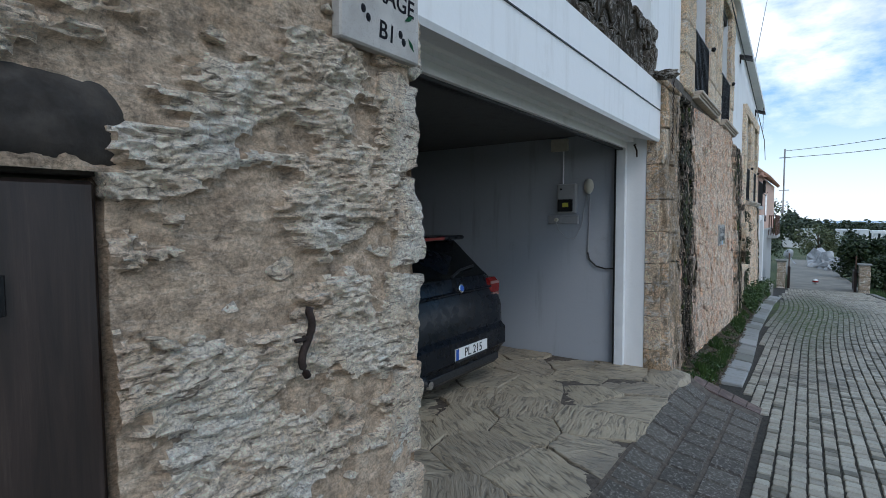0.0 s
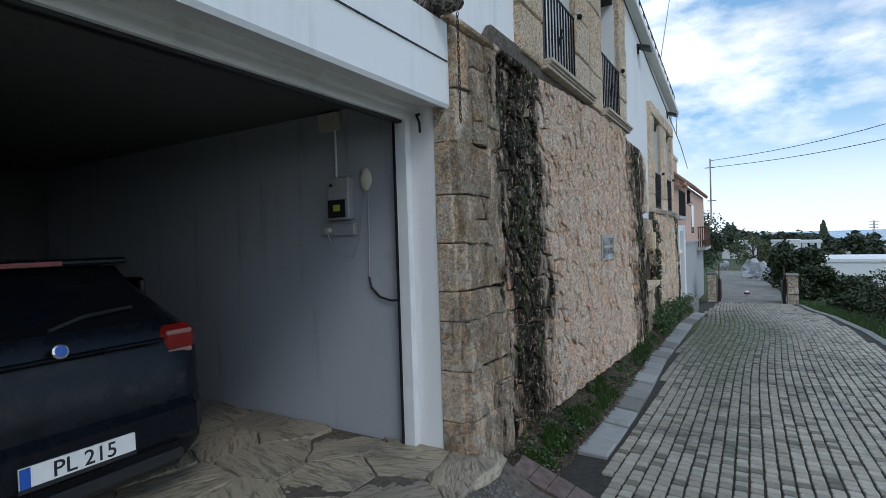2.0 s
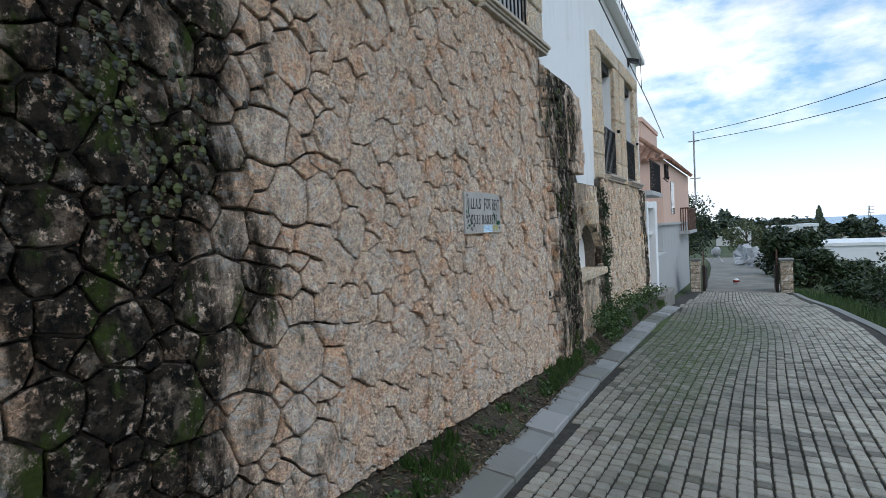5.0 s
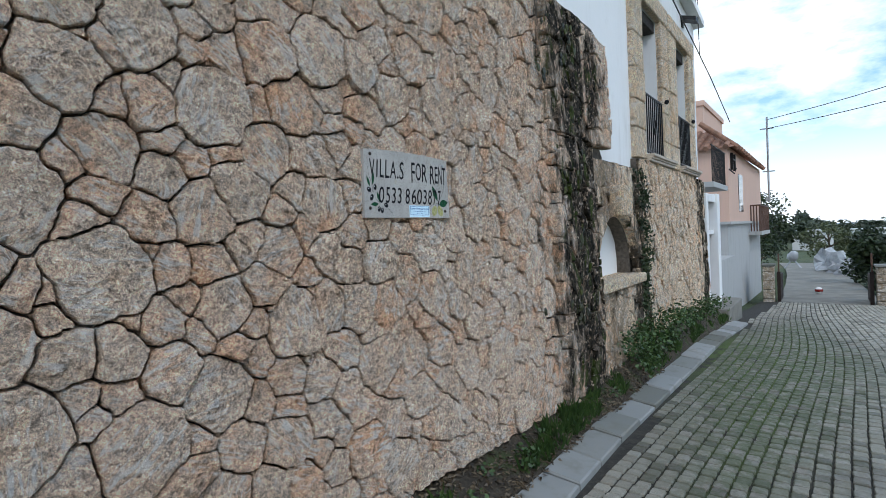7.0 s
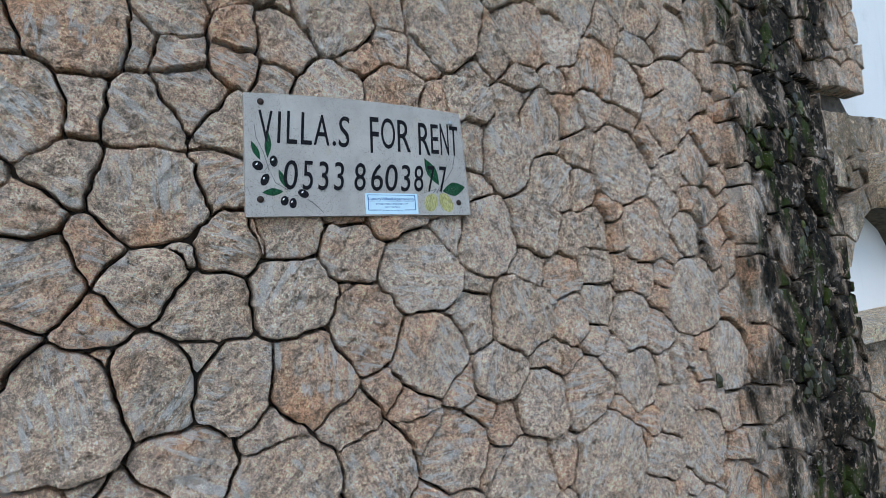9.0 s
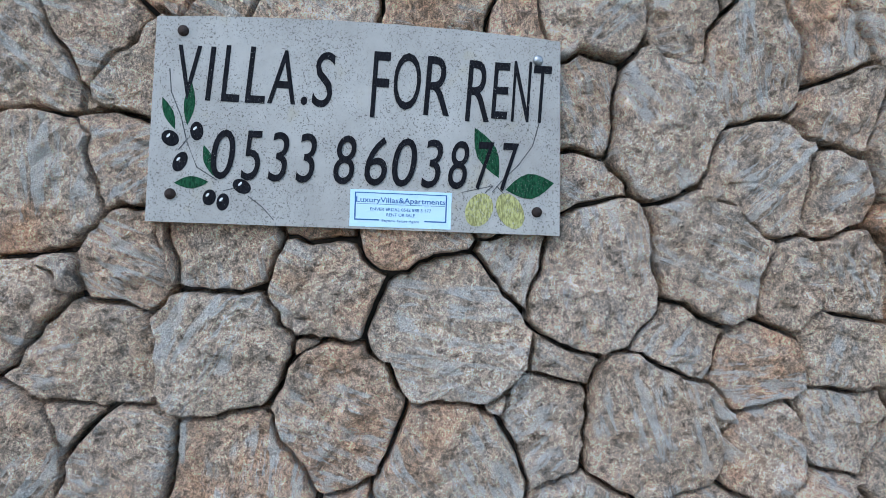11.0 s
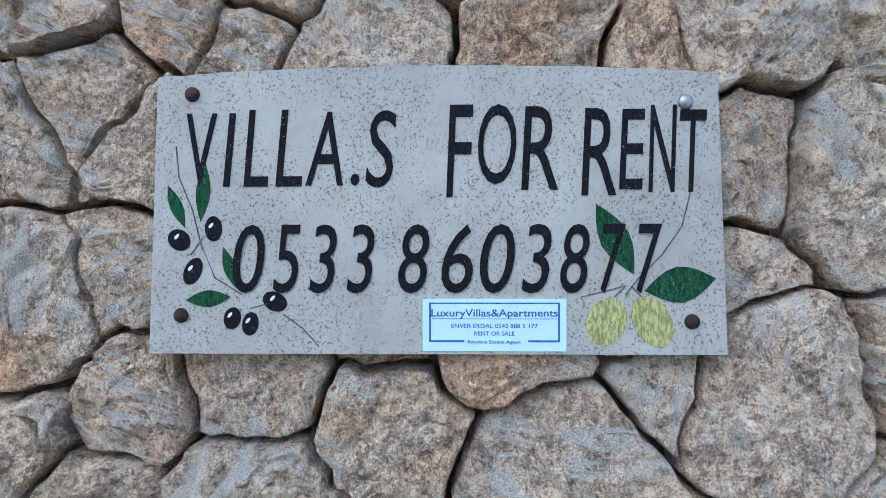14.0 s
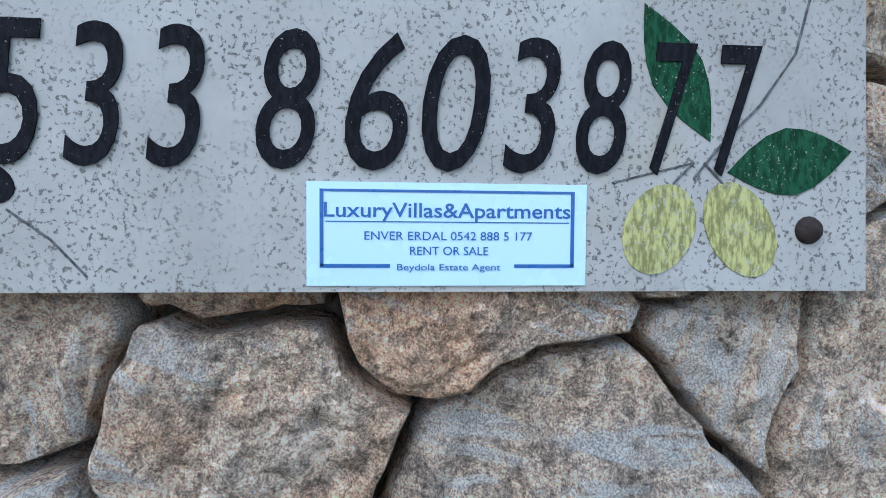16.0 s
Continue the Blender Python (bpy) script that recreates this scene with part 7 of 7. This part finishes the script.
    part("exhaust", Mesh().tube([(-2.55, 2.62, Z + 0.235), (-2.37, 2.62, Z + 0.235)], 0.035, 12), M["chrome"], c, "chrome exhaust tip")
    c.location += Vector((-0.25, 0.08, 0.0))


build_car()


# ---------------------------------------------------------------- beyond the gate
def build_tree(name, label, x, y, h, w, mat, leaves, size, seed, stem=0.2, category="tree"):
    z = ground_z(x, y)
    t = thing(name, label, category, at=(x, y, z))
    rng = random.Random(seed)
    tr = Mesh().tube([(x, y, z - 0.2), (x + 0.03 * w, y, z + 0.35 * h), (x - 0.02 * w, y, z + 0.75 * h)], 0.035 * w + 0.03, 7, 0.02)
    cr = Mesh()
    tips = []
    for q in range(12):
        a, b = rng.uniform(0, 6.28), rng.uniform(stem, 0.95)
        rr = w * 0.5 * math.sqrt(max(0.08, 1 - (2 * (b - stem) / (1 - stem) - 0.9) ** 2)) * rng.uniform(0.6, 1.05)
        tip = (x + rr * math.cos(a), y + rr * math.sin(a), z + b * h)
        tr.tube([(x, y, z + b * h * 0.6), tip], 0.02 * w + 0.01, 5, 0.006)
        tips.append(tip)
    tips += [(x + rng.uniform(-0.3, 0.3) * w, y + rng.uniform(-0.3, 0.3) * w, z + h * rng.uniform(stem, 0.9)) for q in range(10)]
    for tip in tips:
        leaf_clump(cr, tip, w * rng.uniform(0.14, 0.26), leaves // 22, size, rng, 0.85)
    part("trunk", tr, M["twig"], t)
    part("crown", cr, mat, t)


def build_house(name, label, x, y, w, d, h, mat, roof=None, base=None, windows=((0.3, 0.45), (0.7, 0.45))):
    z = ground_z(x, y) if base is None else base
    b = thing(name, label, "house", at=(x, y, z))
    part("wall", Mesh().box(x - w / 2, x + w / 2, y, y + d, z - 3, z + h), mat, b)
    part("roof", Mesh().box(x - w / 2 - 0.12, x + w / 2 + 0.12, y - 0.12, y + d, z + h, z + h + 0.25), mat if roof is None else roof, b)
    for u, v in windows:
        ww, hh = min(1.0, w * 0.13), min(1.3, h * 0.4)
        xx, zz = x - w / 2 + w * u, z + h * v
        o = part("window", Mesh().box(xx - ww / 2, xx + ww / 2, y - 0.03, y + 0.02, zz - hh / 2, zz + hh / 2), M["slate_glass"], b)
        part("sill", Mesh().box(xx - ww / 2 - 0.06, xx + ww / 2 + 0.06, y - 0.08, y + 0.02, zz - hh / 2 - 0.09, zz - hh / 2), M["white_far"], o)


M["sheeting"] = plain("white_sheeting", (0.5, 0.51, 0.52), 0.5, 0, 0.4, 2, 0.5)


def build_distance():
    build_tree("bush", "large dark green bush beside the gate pillar", 2.5, 37, 2.5, 3.0, M["leaf_dark"], 11000, 0.2, 1, 0.12, "bush")
    build_tree("bush", "dark green shrub behind the gate pillar", 2.9, 32.5, 1.5, 2.2, M["leaf_dark"], 6000, 0.15, 2, 0.1, "bush")
    build_tree("bush", "dark leafy bush on the bank below the street", 4.6, 37, 0.9, 3.0, M["leaf_dark"], 8000, 0.19, 3, 0.1, "bush")
    build_tree("bush", "sprawling dark bush below the white house", 4.6, 30, 0.9, 2.8, M["leaf_dark"], 7000, 0.16, 4, 0.1, "bush")
    build_tree("bush", "bare-topped olive shrub on the grassy bank", 4.2, 24, 1.9, 1.8, M["leaf_dark"], 1800, 0.10, 5, 0.1, "bush")
    build_tree("bush", "olive green bush on the bank by the street", 4.4, 18, 1.3, 2.0, M["leaf_olive"], 5200, 0.10, 6, 0.05, "bush")
    build_tree("bush", "olive green bush low on the grassy bank", 6.0, 20, 1.9, 3.0, M["leaf_olive"], 5600, 0.11, 9, 0.05, "bush")
    build_tree("tree", "dark green tree beside the pink house", -3.2, 44, 5.2, 4.4, M["leaf_dark"], 3600, 0.2, 7, 0.2)
    build_tree("tree", "low green tree behind the lane", 0.6, 66, 3.6, 4.0, M["leaf_olive"], 2400, 0.24, 8, 0.15)
    g = Mesh()
    rng = random.Random(4)
    for i in range(5200):
        y = rng.uniform(3, 30)
        x = road_edge(y) + 0.2 + abs(rng.gauss(0, 1.3))
        z = ground_z(x, y)
        h = rng.uniform(0.08, 0.32)
        w = 0.012
        dx, dy = rng.uniform(-0.08, 0.08), rng.uniform(-0.08, 0.08)
        g.add([(x - w, y, z - 0.03), (x + w, y, z - 0.03), (x + dx, y + dy, z + h)], [(0, 1, 2)])
    tagged(new("grass", g.data("grass", M["leaf_weed"])), "green grass on the bank beyond the street's edge", "grass", "", "stuff")
    build_house("white_house", "long white flat-roofed house below the street", 13.6, 60, 15.5, 9, 3.3, M["white_far"], None, -4.9, ((0.13, 0.42), (0.2, 0.42)))
    build_house("white_outbuilding", "small white square house with a flat roof", 5.3, 60.5, 1.3, 2, 1.75, M["white_far"], None, -1.6, ((0.3, 0.8), (0.7, 0.8)))
    build_house("white_house", "pale low house among trees on the hillside", -1.5, 120, 6.0, 6, 2.0, M["white_far"], None, -2.9, ((0.25, 0.5), (0.6, 0.5)))
    build_house("white_house", "small white house on the wooded hillside", 6.9, 130, 5, 6, 1.5, M["white_far"], None, -2.6, ((0.5, 0.5),))
    build_house("red_roof_house", "low house with a red tiled roof in the valley", 27, 170, 12, 9, 1.5, M["white_far"], M["tile"], -6.2, ((0.2, 0.5), (0.5, 0.5), (0.8, 0.5)))
    build_house("white_house", "white house farther down the valley", 38, 210, 14, 9, 2.0, M["white_far"], None, -6.8, ((0.3, 0.5), (0.6, 0.5)))
    build_house("white_house", "white house on the lower slope", 50, 200, 16, 9, 2.2, M["white_far"], M["tile"], -7.6, ((0.3, 0.5), (0.6, 0.5)))
    rng = random.Random(12)
    woods = Mesh()
    for i in range(420):
        y = rng.uniform(110, 420)
        x = rng.uniform(-0.75, 0.55) * y * 0.55 + 0.0
        if x > 0.19 * y and rng.random() < 0.55:
            continue
        z = ground_z(x, y)
        h = rng.uniform(3.6, 6.4) * (1.0 if x < 0.17 * y else 0.6) + 0.013 * (y - 110)
        for q in range(7):
            a = rng.uniform(0, 6.28)
            s = rng.random()
            leaf_clump(woods, (x + math.cos(a) * h * 0.32 * (1 - s), y + math.sin(a) * h * 0.3, z + h * (0.30 + 0.62 * s)), h * rng.uniform(0.18, 0.30), 44, h * 0.17, rng, 1.1)
    for i in range(260):
        y = rng.uniform(450, 950)
        x = rng.uniform(0.0, 0.75) * y
        z = ground_z(x, y)
        for q in range(4):
            woods.lump((x + rng.uniform(-9, 9), y, z + rng.uniform(1, 4)), rng.uniform(2.5, 5), i + q, 0.7, (1.6, 1, 1), 4, 7)
    tagged(new("far_woods", woods.data("far_woods", M["wood_far"])), "dark green woods along the far hillside", "woods", "", "stuff")
    for x, y, h, top in ((22.2, 220, 12.5, 3.7),):
        t = thing("cypress", "tall narrow dark cypress tree on the hillside", "tree", at=(x, y, top - h))
        m = Mesh()
        for q in range(70):
            s = q / 70
            rr = 1.9 * (1 - s) ** 0.7 * (0.35 + min(1, s * 4) * 0.65)
            a = rng.uniform(0, 6.28)
            m.lump((x + rr * 0.55 * math.cos(a), y + rr * 0.5 * math.sin(a), top - h + 1 + (h - 1) * s), 0.35 + rr * 0.45, q, 0.6, (1, 1, 1.6), 5, 7)
        part("crown", m, M["leaf_dark"], t)
        part("trunk", Mesh().tube([(x, y, top - h - 1), (x, y, top - 2)], 0.3, 6, 0.05), M["twig"], t)
    p = thing("pylon", "lattice power pylon against the sea", "pylon", at=(146, 900, -24))
    m = Mesh()
    for a, b in ((-2.2, -2.2), (2.2, -2.2), (2.2, 2.2), (-2.2, 2.2)):
        m.tube([(146 + a, 900 + b, -26), (146 + a * 0.15, 900 + b * 0.15, 8.8)], 0.3, 4)
    for z in range(-22, 7, 5):
        k = 2.2 * (9.0 - z) / 34
        m.tube([(146 - k, 900, z), (146 + k, 900, z + 4)], 0.22, 4)
        m.tube([(146 + k, 900, z), (146 - k, 900, z + 4)], 0.22, 4)
    part("lattice", m, M["silver"], p)
    for z in (-1, 3, 7):
        part("cross_arm", Mesh().tube([(141, 900, z), (151, 900, z)], 0.3, 4), M["silver"], p)
    mx = thing("cement_mixer", "pale drum cement mixer standing by the lane", "cement mixer", at=(-1.85, 52, road_z(52)))
    z = road_z(52)
    part("drum", Mesh().lathe([(0.08, -0.35), (0.30, -0.25), (0.36, 0.03), (0.24, 0.32), (0.16, 0.4)], pose(-1.55, 52, z + 0.85, 20, 25, 0), 16), M["sheeting"], mx, "pale drum", True)
    for x in (-2.05, -1.05):
        part("leg", Mesh().tube([(x, 51.8, z), (-1.55, 52, z + 0.7)], 0.04, 6), M["sheeting"], mx)
        part("leg", Mesh().tube([(x, 52.4, z), (-1.55, 52, z + 0.7)], 0.04, 6), M["sheeting"], mx)
    rng = random.Random(9)
    for x, y, s in ((0.55, 49, 0.9), (0.95, 46.5, 0.75), (1.2, 44, 0.6), (0.6, 51, 0.7), (1.5, 48, 0.55)):
        z = ground_z(x, y)
        t = thing("plastic_sheeting", "crumpled white plastic sheeting heaped by the lane", "sheeting", "white sheeting", at=(x, y, z))
        part("sheet", Mesh().lump((x, y, z + 0.55 * s), 0.85 * s, int(x * 10), 1.2, (1.0, 0.8, 1.0), 9, 13), M["sheeting"], t)


build_distance()


# ---------------------------------------------------------------- setts of the street
def build_setts():
    rng = random.Random(6)
    rest = Mesh()
    shared = []
    for q in range(8):
        a, b, k = 0.095 + rng.uniform(-0.006, 0.004), 0.0, 0.016
        r2 = random.Random(q)
        j = lambda: r2.uniform(-0.006, 0.006)
        base = [(sx * 0.0435 + j() * 0.5, sy * 0.0475 + j() * 0.6) for sx, sy in ((-1, -0.8), (-0.8, -1), (0.8, -1), (1, -0.8), (1, 0.8), (0.8, 1), (-0.8, 1), (-1, 0.8))]
        v = [(x, y, -0.012) for x, y in base] + [(x, y, 0.001) for x, y in base] + [(x * 0.9, y * 0.91, 0.008 + j() * 0.3) for x, y in base]
        f = [(i, (i + 1) % 8, 8 + (i + 1) % 8, 8 + i) for i in range(8)] + [(8 + i, 8 + (i + 1) % 8, 16 + (i + 1) % 8, 16 + i) for i in range(8)] + [tuple(range(16, 24))]
        shared.append((v, f, Mesh().add(v, f).data("sett", M["sett"])))
    made = 0
    col = 0
    x = -0.90
    while x < 4.6:
        y = -3.0 + 0.055 * (col % 2) + 0.03 * rng.random()
        while y < 27.2:
            bend = 0.35 * math.exp(-((y - 15.5) / 3.2) ** 2) * math.exp(-((x + 0.2) / 1.6) ** 2) - 0.35 * max(0, (y - 19)) / 8 * (1 - x / 5)
            px = x + bend * 0.6
            lim = road_edge(y) - 0.07
            inner = -0.53 if y < 5.35 else (kerb_x(y) + 0.17 if y < 19 else -0.95)
            if inner + 0.05 < px < lim - 0.08:
                z = road_z(y) + 0.004 + rng.uniform(-0.004, 0.004)
                s = rng.choice(shared)
                rot = Matrix.Translation((px, y, z)) @ Matrix.Rotation(math.atan((road_z(y + 0.1) - road_z(y - 0.1)) / 0.2), 4, "X") @ Matrix.Rotation(rng.uniform(-0.03, 0.03) + (math.pi if rng.random() < 0.5 else 0), 4, "Z")
                if made < 300 and 6.2 < y < 8.6 and px < 0.9:
                    ob = new("sett", s[2])
                    ob.parent = ROAD
                    ob.matrix_basis = rot
                    made += 1
                else:
                    rest.add([rot @ Vector(p) for p in s[0]], s[1])
            y += 0.110 if rng.random() < 0.7 else 0.106
        x += 0.101
        col += 1
    # the strip by the verge where the bed widens
    tagged(part("setts", rest, M["sett"], ROAD), kind="stuff")


build_setts()
